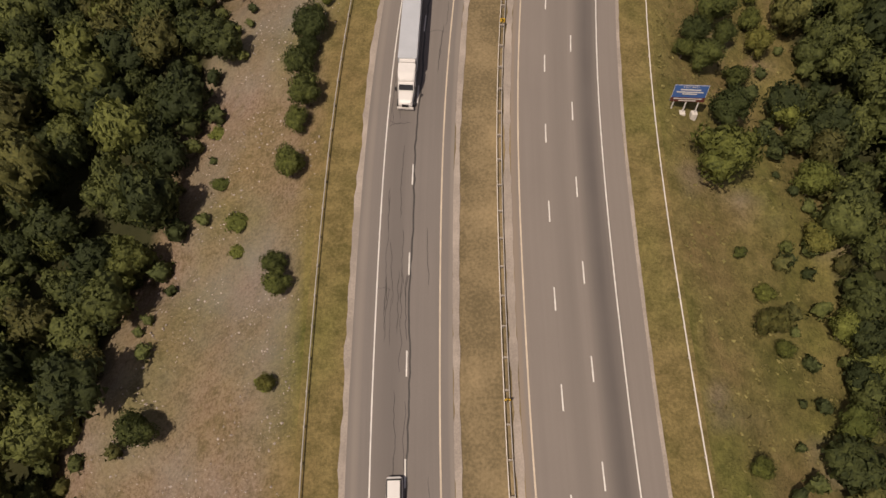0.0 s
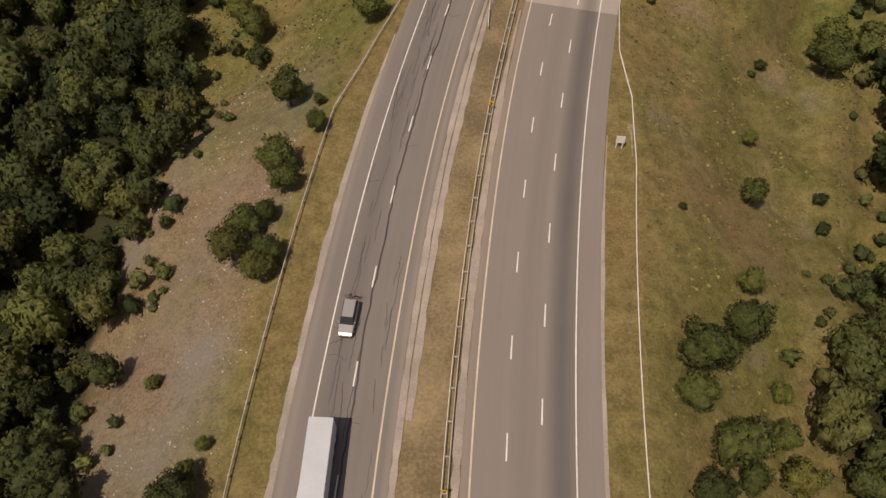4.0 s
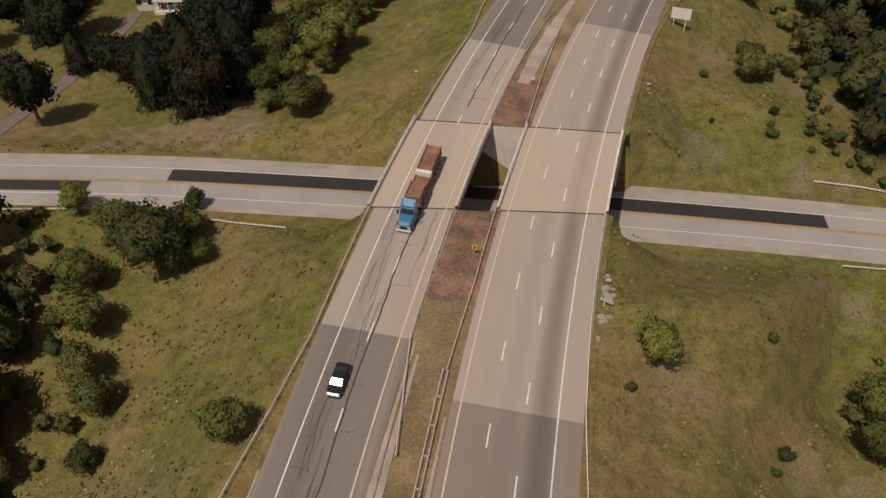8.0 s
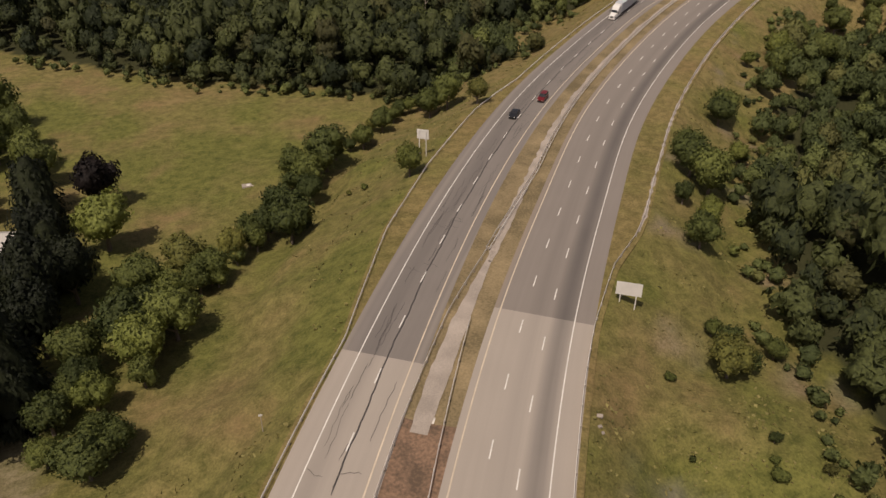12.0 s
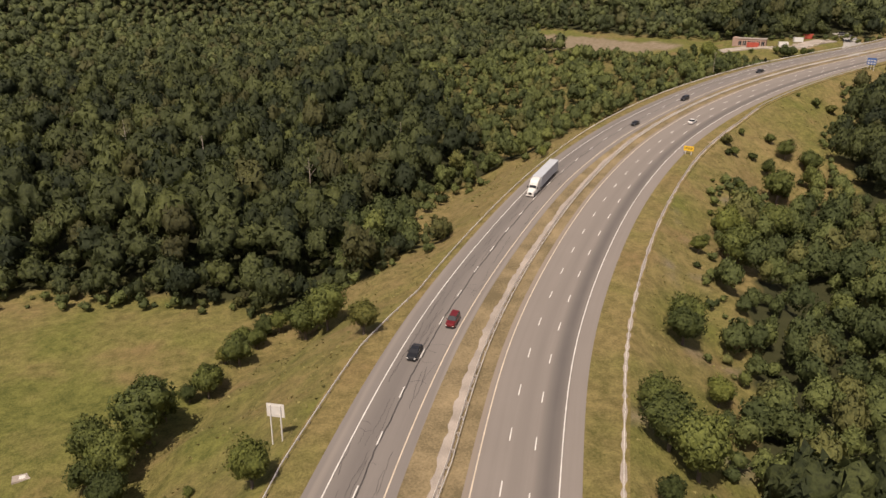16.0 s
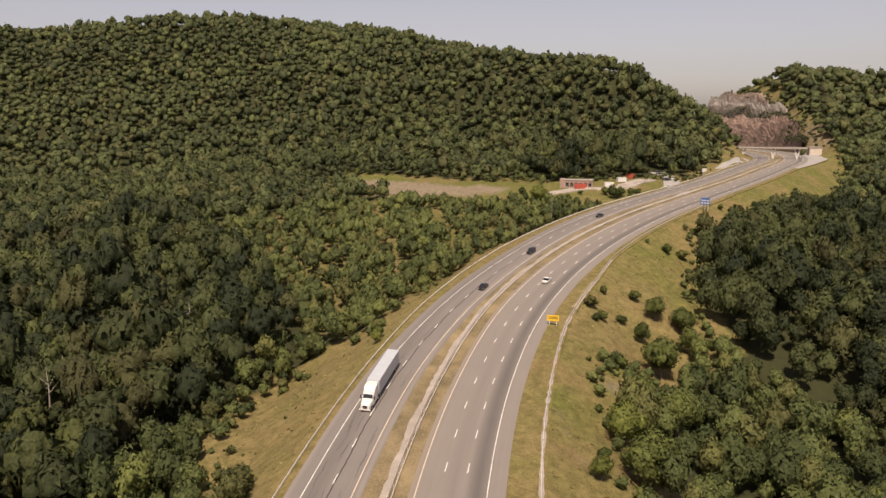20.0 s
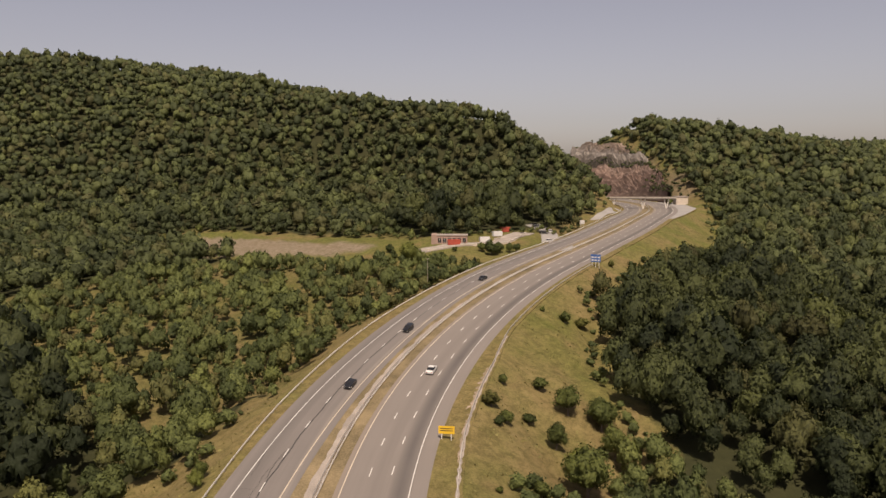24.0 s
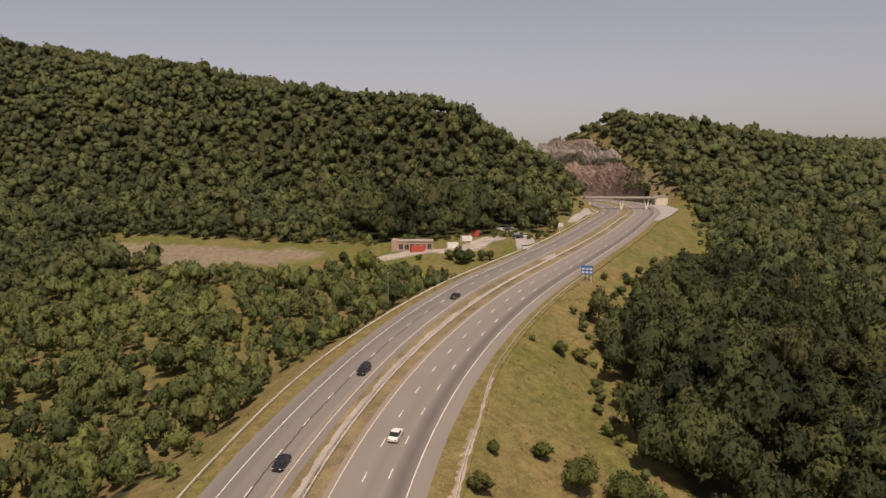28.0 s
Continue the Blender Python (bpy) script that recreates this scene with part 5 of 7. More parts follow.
def outskirts(x, y):
    """Woods beside the way that the camera sees from afar or not at all."""
    return (before_lane(x, y) & ((x >= 122) | (x < -118) | ((x <= -100) & (y <= 150)) | (y < -10))) | (~before_lane(x, y) & ((x + 0.4 * y <= -10) | (y < 195)))


def close_by(x, y):
    """The woods that the last stretch of the flight passes."""
    return (x > 240) & (x < 430) & (y > 320) & (y < 500)


def right_side(x, y):
    """Younger, lighter woods close to the motorway."""
    s, o = nearest(x, y)
    return ((x > 85) & (x < 240) & (y < 430) & (y > 285) & (o > 0)) | ((o < 0) & (o > -62) & (s > S0 + 350) & (s < S0 + 640) & ~young(x, y))


def near_ridge(x, y):
    """The slopes on both sides of the rest area and the lookout, nearest to the motorway."""
    return np.hypot(x - 130, y - 340) < 560


def ridge(x, y):
    return far_hill(x, y) & (y > 0.25 * (x - 430) + 330) & (y < 1250) & ((x < 760) | (y < 760))


FINE = [crown(i, 500, 0.094, 15) for i in range(6)]
NEAR = [crown(60 + i, 400, 0.098, 15) for i in range(6)]
MID = [crown(20 + i, 160, 0.130, 12) for i in range(8)]
SCRUB = [crown(140 + i, 70, 0.17, 8, level=1) for i in range(6)]
HILL = [crown(160 + i, 76, 0.17, 11, level=1) for i in range(8)]
FAR = [crown(40 + i, 16, 0.26, 9, 0.4, level=1, inner=0.92) for i in range(8)]
stand("forest", "dense dark broadleaf forest below the embankment", (-118, 128, -10, 250), 5.6, 2.6, 5.3, 2.5, FINE, M_LEAF_EDGE, lambda x, y: before_lane(x, y) & ((x > -100) | (y > 150)) & (x < 122), 1.0)
stand("forest", "dense broadleaf forest in full summer leaf", (-150, 520, 195, 700), 7.2, 3.2, 6.8, 2.5, MID, M_LEAF, lambda x, y: ~before_lane(x, y) & ~far_hill(x, y) & ~young(x, y) & (x + 0.4 * y > -10) & ~close_by(x, y) & ~right_side(x, y), 2.5)
stand("forest", "lighter green young broadleaf woods beside the bend", (60, 345, 195, 600), 5.4, 1.8, 4.4, 2.4, NEAR, M_LEAF_YOUNG, lambda x, y: ~before_lane(x, y) & ~close_by(x, y) & right_side(x, y), 0.3)
stand("forest", "dense dark broadleaf forest below the bend", (205, 430, 320, 500), 6.6, 2.9, 6.0, 2.5, NEAR, M_LEAF, lambda x, y: ~far_hill(x, y) & close_by(x, y) & ~young(x, y), 1.5)
stand("forest", "young scrub trees with grassy gaps between them", (150, 345, 470, 650), 4.4, 1.4, 3.6, 2.5, MID, M_LEAF_YOUNG, lambda x, y: young(x, y) & (ripple(x, y, 36, 9.0) > -0.42))
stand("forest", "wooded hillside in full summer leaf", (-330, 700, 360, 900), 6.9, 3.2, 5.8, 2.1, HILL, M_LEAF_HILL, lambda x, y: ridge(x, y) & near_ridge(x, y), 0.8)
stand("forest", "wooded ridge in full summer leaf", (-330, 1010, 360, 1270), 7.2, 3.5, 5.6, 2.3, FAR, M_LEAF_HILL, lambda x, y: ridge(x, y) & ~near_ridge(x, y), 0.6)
stand("forest", "broadleaf woods beyond the slopes", (-330, 430, -60, 480), 8.4, 4.4, 6.2, 2.1, FAR, M_LEAF, outskirts)


def undergrowth(name, label, zone, gap, keep, mat):
    """Low bushes that fill the floor of the woods."""
    x, y = scatter(*zone, gap)
    k = wooded(x, y) & keep(x, y)
    x, y = x[k], y[k]
    r = rng.uniform(1.3, 2.4, len(x))
    return forest(name, label, np.stack([x, y, ground(x, y) - 0.4, r, r * rng.uniform(1.6, 2.6, len(x))], 1), SCRUB, mat, "bushes")


undergrowth("bushes", "undergrowth between the trees below the embankment", (-75, 100, 0, 220), 5.0, before_lane, M_LEAF_EDGE)
undergrowth("bushes", "undergrowth at the edge of the forest by the field", (-60, 135, 360, 460), 4.6, lambda x, y: (y < 425) | (x > 60), M_LEAF)


def fringe(name, label, zone, gap, template, mat, share):
    """Bushes along the outer edge of the woods."""
    x, y = scatter(*zone, gap)
    s, o = nearest(x, y)
    near = wooded(x + 6, y) | wooded(x - 6, y) | wooded(x, y + 6) | wooded(x, y - 6)
    k = near & ~wooded(x, y) & ((o < rail_left(s) - 7) | (o > rail_right(s) + 6)) & (abs(y - np.interp(x, LX, LY)) > 13) & (rng.uniform(0, 1, len(x)) < share) & ~in_polygon(x, y, BROWN_FIELD)
    x, y = x[k], y[k]
    r = rng.uniform(0.8, 2.3, len(x))
    return forest(name, label, np.stack([x, y, ground(x, y) - 0.3, r, r * rng.uniform(1.5, 2.2, len(x))], 1), template, mat, "bushes")


fringe("bushes", "bushes along the edge of the woods", (-110, 420, 0, 660), 3.3, SCRUB, M_LEAF_YOUNG, 0.55)
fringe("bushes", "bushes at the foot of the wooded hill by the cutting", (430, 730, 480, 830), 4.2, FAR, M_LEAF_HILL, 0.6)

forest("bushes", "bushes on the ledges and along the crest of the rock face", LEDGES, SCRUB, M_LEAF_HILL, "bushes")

BROAD_A = [
    (35.7, 21.6, 1.4, 2.9), (-35.2, 30.2, 2.8, 5.9), (43.5, 36.5, 1.4, 2.9), (41.9, 39.1, 2.4, 5.1), (42.1, 43.3, 1.4, 3.0), (-18.4, 45.2, 2.0, 4.3),
    (-19.1, 48.4, 1.6, 3.3), (38.5, 60.1, 4.7, 10.0), (-17.8, 61.7, 2.4, 5.0), (-17.1, 69.0, 1.9, 4.0), (42.8, 70.4, 3.2, 6.6), (-15.9, 72.5, 2.7, 5.6),
    (-17.1, 78.2, 2.4, 5.0), (46.9, 79.3, 2.2, 4.7), (41.3, 79.8, 2.8, 5.8), (37.9, 80.1, 1.8, 3.8), (-16.1, 81.1, 1.8, 3.8), (40.2, 83.7, 2.5, 5.3),
    (-15.6, 84.0, 2.7, 5.7), (46.2, 85.9, 2.3, 4.8), (-15.1, 87.4, 1.6, 3.3), (44.9, 88.9, 3.6, 7.6), (52.5, 92.0, 2.1, 4.4), (40.7, 94.2, 2.7, 5.6),
]
BROAD_B = [
    (54.0, 97.6, 1.5, 3.1), (42.8, 99.5, 3.8, 7.9), (50.4, 104.6, 3.3, 6.9), (-9.6, 111.1, 2.3, 4.9), (53.1, 111.6, 2.1, 4.4), (-8.6, 113.6, 2.2, 4.5),
    (-14.2, 116.3, 2.8, 5.9), (-12.1, 119.3, 2.5, 5.2), (-9.5, 120.6, 1.7, 3.6), (-7.4, 124.9, 2.2, 4.7), (-8.8, 129.0, 3.0, 6.2), (59.6, 129.2, 2.4, 5.0),
    (-3.8, 135.3, 1.5, 3.2), (-3.9, 141.2, 1.1, 2.2), (-8.9, 144.1, 3.0, 6.4), (83.9, 161.2, 3.8, 8.1), (-17.3, 165.1, 2.3, 4.8), (87.2, 168.4, 4.0, 8.5),
    (-35.0, 174.2, 5.7, 11.9), (-19.0, 175.1, 3.3, 7.0), (97.2, 178.7, 2.0, 4.2), (-22.2, 179.7, 3.5, 7.4), (-35.4, 184.9, 4.4, 9.3), (-40.4, 191.1, 5.0, 10.6),
]
BROAD_C = [
    (-15.0, 198.0, 5.6, 11.8), (-10.9, 204.4, 3.2, 6.7), (-20.6, 204.7, 3.7, 7.9), (-49.8, 205.4, 2.7, 5.6), (-11.2, 211.2, 1.9, 4.0), (4.0, 238.5, 4.6, 7.6),
    (93.5, 239.9, 3.4, 7.0), (97.6, 241.1, 1.9, 4.1), (95.6, 243.9, 2.9, 6.2), (104.0, 244.4, 2.0, 4.1), (95.0, 248.2, 1.6, 3.3), (3.8, 267.4, 5.7, 11.9),
    (10.7, 269.1, 5.1, 10.7), (103.0, 269.5, 3.4, 7.1), (105.6, 273.7, 2.4, 5.1), (110.2, 279.9, 3.0, 6.4), (12.8, 283.4, 3.5, 7.4), (105.8, 283.4, 2.4, 5.1),
    (2.4, 284.0, 4.7, 9.9), (10.0, 289.7, 4.6, 9.6), (114.8, 289.7, 5.0, 10.5), (112.2, 293.8, 4.4, 9.3), (29.7, 296.1, 5.7, 11.9), (54.1, 299.1, 3.5, 7.3),
]
BROAD_D = [
    (113.8, 300.1, 3.4, 7.1), (27.0, 306.2, 4.6, 9.8), (131.3, 307.8, 2.6, 5.4), (134.5, 323.9, 4.0, 7.6), (32.8, 323.5, 4.3, 9.1), (-39.9, 325.2, 4.2, 8.9),
    (138.0, 328.4, 4.0, 7.8), (30.3, 328.1, 4.3, 9.1), (37.5, 331.9, 5.6, 11.7), (75.2, 333.3, 3.3, 6.9), (37.3, 343.4, 3.1, 6.5), (47.4, 343.4, 3.2, 6.6),
    (48.1, 346.5, 2.4, 5.1), (53.2, 353.4, 3.3, 6.9), (71.3, 353.9, 4.9, 10.2), (171.6, 357.3, 5.1, 10.7), (160.2, 357.4, 2.2, 4.6), (67.1, 357.9, 4.2, 8.7),
    (57.0, 359.2, 2.2, 4.7), (176.7, 368.4, 4.4, 9.3), (193.6, 370.8, 4.8, 10.0), (189.0, 377.9, 3.7, 7.7), (-53.3, 379.5, 7.8, 16.3), (213.4, 394.6, 5.0, 10.4),
]
BROAD_E = [
    (217.7, 399.4, 3.4, 7.2), (231.2, 401.0, 3.6, 7.6), (219.8, 407.9, 2.7, 5.6), (237.9, 409.7, 3.9, 8.1), (232.2, 415.0, 3.2, 6.8), (303.6, 563.2, 5.0, 10.5),
]
BROAD_F = [
    (-0.4, 280.9, 2.8, 5.8), (3.2, 284.2, 2.6, 5.4), (8.9, 282.7, 3.0, 6.0), (12.5, 289.0, 2.6, 5.2), (18.9, 291.8, 2.4, 5.0), (22.5, 296.2, 2.6, 5.4), (25.0, 304.2, 3.0, 6.0), (31.5, 302.2, 2.6, 5.0),
    (26.7, 312.8, 3.4, 6.8), (29.9, 322.2, 3.0, 6.4), (36.0, 330.0, 3.0, 6.2), (40.0, 338.2, 2.8, 5.6), (44.0, 343.0, 1.8, 3.6), (47.3, 349.1, 2.0, 4.2), (50.5, 355.0, 1.9, 3.8), (54.1, 361.1, 2.2, 4.4),
    (58.9, 363.6, 2.4, 4.8), (62.0, 364.0, 2.4, 5.0), (65.3, 365.1, 2.6, 5.2), (-21.2, 202.6, 3.2, 6.6), (-11.9, 196.9, 3.0, 6.0), (-8.7, 198.8, 2.4, 4.6), (-24.7, 207.1, 2.6, 5.0), (-27.1, 196.6, 3.4, 7.0),
    (-2.9, 243.0, 2.6, 5.0), (6.8, 243.0, 2.8, 5.4), (7.6, 256.9, 3.0, 6.0), (-2.8, 256.0, 3.0, 6.4), (15.8, 285.0, 2.6, 5.2),
]
BROAD_G = [(-46.3, 356.5, 4.6, 12.0), (-49.5, 352.0, 4.4, 11.5), (-42.8, 363.5, 4.8, 13.0), (-57.5, 345.7, 4.8, 12.0), (-66.2, 373.7, 5.0, 13.0), (-41.2, 320.2, 3.0, 7.5), (-52.8, 362.0, 4.6, 12.0), (-71.5, 360.0, 5.0, 13.0)]
BROAD_H = [(3.4, 159.8, 3.0, 5.4), (-1.5, 258.0, 3.4, 7.5), (3.8, 245.5, 3.0, 5.6), (-4.2, 250.0, 3.6, 7.5), (-3.5, 263.5, 4.4, 10.0), (4.6, 273.0, 4.6, 10.0), (8.6, 276.5, 4.2, 9.0), (14.5, 286.0, 3.8, 8.0), (21.0, 298.0, 3.6, 7.4),
           (24.5, 301.0, 3.8, 8.0), (33.5, 316.0, 3.4, 7.0), (-31.5, 341.5, 5.4, 13.0), (-36.0, 349.0, 5.0, 12.0), (-44.0, 331.0, 4.0, 9.5)]
BROAD = BROAD_H + BROAD_G + BROAD_A + BROAD_B + BROAD_C + BROAD_D + BROAD_E + BROAD_F
SHRUB_A = [
    (40.3, 49.3, 1.1, 1.8), (-22.4, 100.7, 1.2, 2.0), (63.4, 108.4, 1.0, 1.6), (45.5, 121.5, 0.7, 1.1), (72.8, 128.1, 1.4, 2.2), (73.5, 133.0, 1.4, 2.2),
    (68.7, 158.4, 0.9, 1.5), (71.0, 160.8, 1.3, 2.2), (50.0, 164.1, 0.8, 1.4), (71.9, 173.2, 1.0, 1.6), (-38.4, 208.0, 1.4, 2.2), (-36.6, 210.0, 1.4, 2.2),
    (98.2, 218.8, 0.8, 1.2), (98.7, 222.0, 1.1, 1.7), (91.8, 222.3, 1.3, 2.1), (92.3, 224.3, 0.8, 1.2), (81.6, 226.1, 0.6, 1.0), (93.3, 226.7, 1.1, 1.7),
    (83.7, 238.9, 1.0, 1.6), (45.3, 308.9, 1.0, 1.6), (41.9, 309.7, 0.8, 1.3), (156.3, 351.7, 1.1, 1.7), (166.0, 363.1, 1.6, 2.6), (59.7, 364.7, 1.1, 1.7),
]
SHRUB_B = [
    (177.4, 377.4, 1.1, 1.7), (199.7, 394.3, 2.0, 3.3), (190.5, 395.6, 0.8, 1.3), (110.2, 402.8, 0.4, 0.7), (120.5, 408.2, 0.5, 0.7), (208.5, 413.5, 1.5, 2.4),
    (211.4, 414.4, 2.0, 3.2), (219.5, 415.3, 1.7, 2.8), (211.6, 419.1, 2.2, 3.6), (232.0, 423.5, 2.3, 3.7), (222.9, 426.7, 1.6, 2.6), (281.5, 450.2, 2.6, 4.2),
    (275.3, 451.8, 2.1, 3.4), (270.9, 456.9, 1.0, 1.6), (340.4, 549.1, 3.9, 6.2), (331.7, 564.6, 1.6, 2.5), (313.2, 590.5, 2.7, 4.3), (274.1, 618.2, 1.6, 2.6),
]
SHRUB_C = [
    (320.7, 561.3, 1.6, 3.2), (317.4, 552.0, 1.7, 3.0), (325.2, 542.1, 1.2, 3.2), (315.2, 562.7, 1.1, 2.6), (312.8, 574.3, 4.2, 7.0), (341.3, 556.4, 2.6, 5.0), (346.0, 556.1, 2.8, 5.2), (347.3, 550.8, 2.8, 5.4),
    (351.3, 548.3, 2.6, 5.0), (355.0, 547.0, 2.2, 4.4), (343.7, 549.6, 2.4, 4.6), (566.0, 598.0, 2.6, 5.0), (569.0, 601.0, 2.4, 4.6), (562.0, 596.5, 1.8, 3.2), (540.0, 548.0, 3.6, 6.0), (534.0, 541.0, 3.8, 6.5),
]
SHRUB_D = [(284.9, 585.8, 2.6, 6.0), (279.5, 609.3, 2.2, 4.0), (302.8, 574.1, 2.4, 6.0), (307.0, 568.4, 2.6, 6.0), (318.6, 557.5, 1.4, 3.4), (319.6, 562.1, 1.2, 2.6), (284.2, 576.7, 2.0, 4.0), (270.6, 624.3, 2.2, 4.0),
           (293.0, 741.0, 2.6, 4.4), (299.0, 729.0, 2.2, 4.0), (287.0, 752.0, 3.0, 5.4), (316.0, 700.0, 2.4, 4.0), (322.0, 668.0, 2.2, 3.8), (328.0, 640.0, 2.4, 4.2), (262.0, 742.0, 3.0, 5.0), (253.0, 734.0, 2.6, 4.6),
           (362.4, 482.7, 1.6, 3.2), (394.0, 487.9, 1.6, 3.0), (338.3, 481.1, 1.5, 2.8), (348.9, 478.9, 1.7, 3.2), (331.0, 655.0, 2.0, 3.4), (307.0, 712.0, 2.0, 3.2)]
SHRUB = SHRUB_A + SHRUB_B + SHRUB_C + SHRUB_D
LIGHT_A = [
    (-19.1, 33.0, 1.3, 2.8), (-13.7, 90.5, 1.0, 2.1), (62.7, 141.0, 1.3, 2.8), (53.8, 167.9, 3.2, 7.0), (-43.5, 179.3, 5.3, 11.6), (-22.8, 187.0, 3.7, 8.2),
    (-24.8, 195.8, 3.1, 6.8), (-30.6, 210.8, 2.7, 6.0), (1.8, 252.2, 3.4, 7.6), (7.3, 262.1, 4.9, 10.8), (18.3, 293.0, 3.4, 7.5), (-8.4, 305.7, 6.2, 13.6),
    (148.8, 424.9, 1.7, 3.7), (151.4, 428.1, 1.4, 3.2),
]
LIGHT_B = [
    (52.4, 86.6, 2.6, 5.6), (54.1, 73.5, 3.0, 6.4), (55.0, 62.0, 3.0, 6.6), (52.4, 52.0, 2.6, 5.6), (53.2, 40.0, 2.6, 5.8), (50.2, 27.5, 2.6, 5.4),
]
LIGHT = LIGHT_A + LIGHT_B
CONIFER_A = [
    (-17.5, 247.0, 6.6, 21.0), (-48.5, 243.3, 5.7, 18.1), (-14.7, 246.3, 6.2, 19.6), (-9.6, 254.1, 6.0, 19.2), (-36.9, 262.8, 5.2, 12.5), (-48.4, 268.3, 3.4, 10.6),
    (-20.1, 271.2, 6.0, 15.0), (-32.0, 276.0, 4.0, 9.0), (-14.0, 280.9, 6.4, 20.7), (-23.5, 315.5, 6.3, 20.1), (-57.2, 346.8, 7.8, 25.0), (324.2, 543.3, 1.3, 4.1),
    (312.4, 556.2, 2.0, 6.2), (285.7, 574.4, 2.8, 9.1), (276.2, 603.7, 2.4, 7.8),
]
CONIFER_B = [
    (-63.2, 297.0, 6.4, 17.0), (-55.5, 290.0, 6.0, 16.5), (-56.0, 281.0, 5.2, 14.0), (-61.0, 286.0, 6.2, 17.0), (-70.0, 292.0, 6.6, 18.0), (-64.0, 306.0, 6.0, 16.0), (-72.0, 304.0, 6.6, 18.0), (-41.3, 268.0, 4.8, 10.0),
    (-22.5, 249.5, 5.6, 17.0), (-30.0, 266.0, 5.2, 12.5), (-24.0, 258.0, 5.8, 16.0), (-24.0, 281.0, 5.6, 12.5), (-18.5, 293.0, 5.2, 15.0), (-18.0, 300.0, 5.6, 18.0), (-27.5, 326.0, 5.6, 17.0), (-83.0, 318.0, 6.6, 18.0), (-78.0, 280.0, 6.4, 18.0), (-60.0, 256.0, 5.0, 12.0),
    (-76.0, 330.0, 5.5, 15.0), (-84.0, 338.0, 6.0, 16.0), (-90.0, 324.0, 6.0, 16.0), (-75.0, 346.0, 6.0, 15.0), (-67.0, 352.0, 5.0, 14.0), (-84.0, 306.0, 6.0, 16.0),
]
CONIFER_C = [(-13.0, 262.5, 5.4, 18.0), (-11.5, 271.5, 5.4, 18.5), (-18.0, 262.0, 5.6, 19.0), (-27.5, 253.0, 5.4, 16.5), (-10.5, 288.0, 5.2, 17.0), (-17.5, 288.0, 5.4, 18.0), (-27.0, 273.0, 5.2, 12.5), (-31.5, 257.0, 5.0, 13.0),
             (-34.5, 269.0, 4.6, 10.0), (-15.0, 294.0, 5.0, 16.5), (-19.0, 280.0, 5.4, 15.0)]
CONIFER = CONIFER_A + CONIFER_B + CONIFER_C
PURPLE_A = [
    (-13.9, 325.5, 5.7, 13.6),
]
PURPLE = PURPLE_A



def tapered(bm, a, b, ra, rb, sides=6):
    """A tapered limb from a to b."""
    a, b = Vector(a), Vector(b)
    q = (b - a).to_track_quat("Z", "Y")
    rings = []
    for p, r in ((a, ra), (b, rb)):
        rings.append([bm.verts.new(p + q @ Vector((r * math.cos(i * 6.2832 / sides), r * math.sin(i * 6.2832 / sides), 0))) for i in range(sides)])
    for i in range(sides):
        j = (i + 1) % sides
        bm.faces.new((rings[0][i], rings[0][j], rings[1][j], rings[1][i]))
    bm.faces.new(rings[1])


def tree_thing(name, label, category, seed, mat, quads, size, kind_of="broad"):
    """A tree 2 m tall and 1 m in radius, foot at the origin."""
    root = thing(name, label, category, "trees on the slopes")
    r = random.Random(seed)
    bm = bmesh.new()
    top = 1.7 if kind_of == "conifer" else 1.0
    tapered(bm, (0, 0, -0.25), (0.02, 0.02, 0.5), 0.085, 0.06)
    tapered(bm, (0.02, 0.02, 0.5), (0, 0, top), 0.06, 0.015)
    if kind_of != "conifer":
        for i in range(6):
            a = i * 1.05 + r.uniform(0, 0.6)
            z = 0.35 + 0.09 * i
            tapered(bm, (0, 0, z), (0.6 * math.cos(a), 0.6 * math.sin(a), z + r.uniform(0.25, 0.6)), 0.032, 0.008, 5)
    part("trunk", bm, M_BARK, root)
    v, f, face = needles(seed, quads, size) if kind_of == "conifer" else crown(seed, quads, size, 17 if kind_of == "broad" else 9, level=3, inner=0.86, rough=0.10, low=-0.75)
    v = v + [0, 0, 1.0 if kind_of == "conifer" else (1.08 if kind_of == "broad" else 0.95)]
    part("crown", leafy("crown", v, f, face, mat), mat, root)
    return root


def plant(kinds, places, seed):
    r = random.Random(seed)
    for i, (x, y, rad, h) in enumerate(places):
        z = float(ground(x, y)[0])
        m = pose(x, y, z - 0.1, 0, 0, r.uniform(0, 360)) @ Matrix.Diagonal((rad * r.uniform(0.95, 1.1), rad * r.uniform(0.9, 1.1), h / 1.9, 1))
        src = kinds[i % len(kinds)]
        if i < len(kinds):
            src.matrix_basis = m
        else:
            base = kinds[i % len(kinds)]
            c = copy_thing(base, Matrix.Identity(4))
            c.matrix_basis = m


_lab = ("dark green broadleaf tree with a lumpy crown on the grassy slope", "full-leafed green broadleaf tree at the edge of the woods", "spreading green broadleaf tree on the embankment", "bushy broadleaf tree with low branches on rough grass")
plant([tree_thing("broadleaf_tree", _lab[i % 4], "tree", 60 + i, M_LEAF_TREE, 1500, 0.060) for i in range(6)], BROAD, 1)
plant([tree_thing("shrub", "low rounded green shrub in dry grass", "shrub", 80 + i, M_LEAF_TREE, 480, 0.11, "shrub") for i in range(4)], SHRUB, 2)
plant([tree_thing("light_green_tree", "light yellow-green young tree on the grassy slope", "tree", 90 + i, M_LEAF_LIGHT, 1500, 0.060) for i in range(4)], LIGHT, 3)
EVERGREEN = [p for i, p in enumerate(CONIFER) if i % 3 and p[2] > 4.5]
CONIFER = [p for p in CONIFER if p not in EVERGREEN]
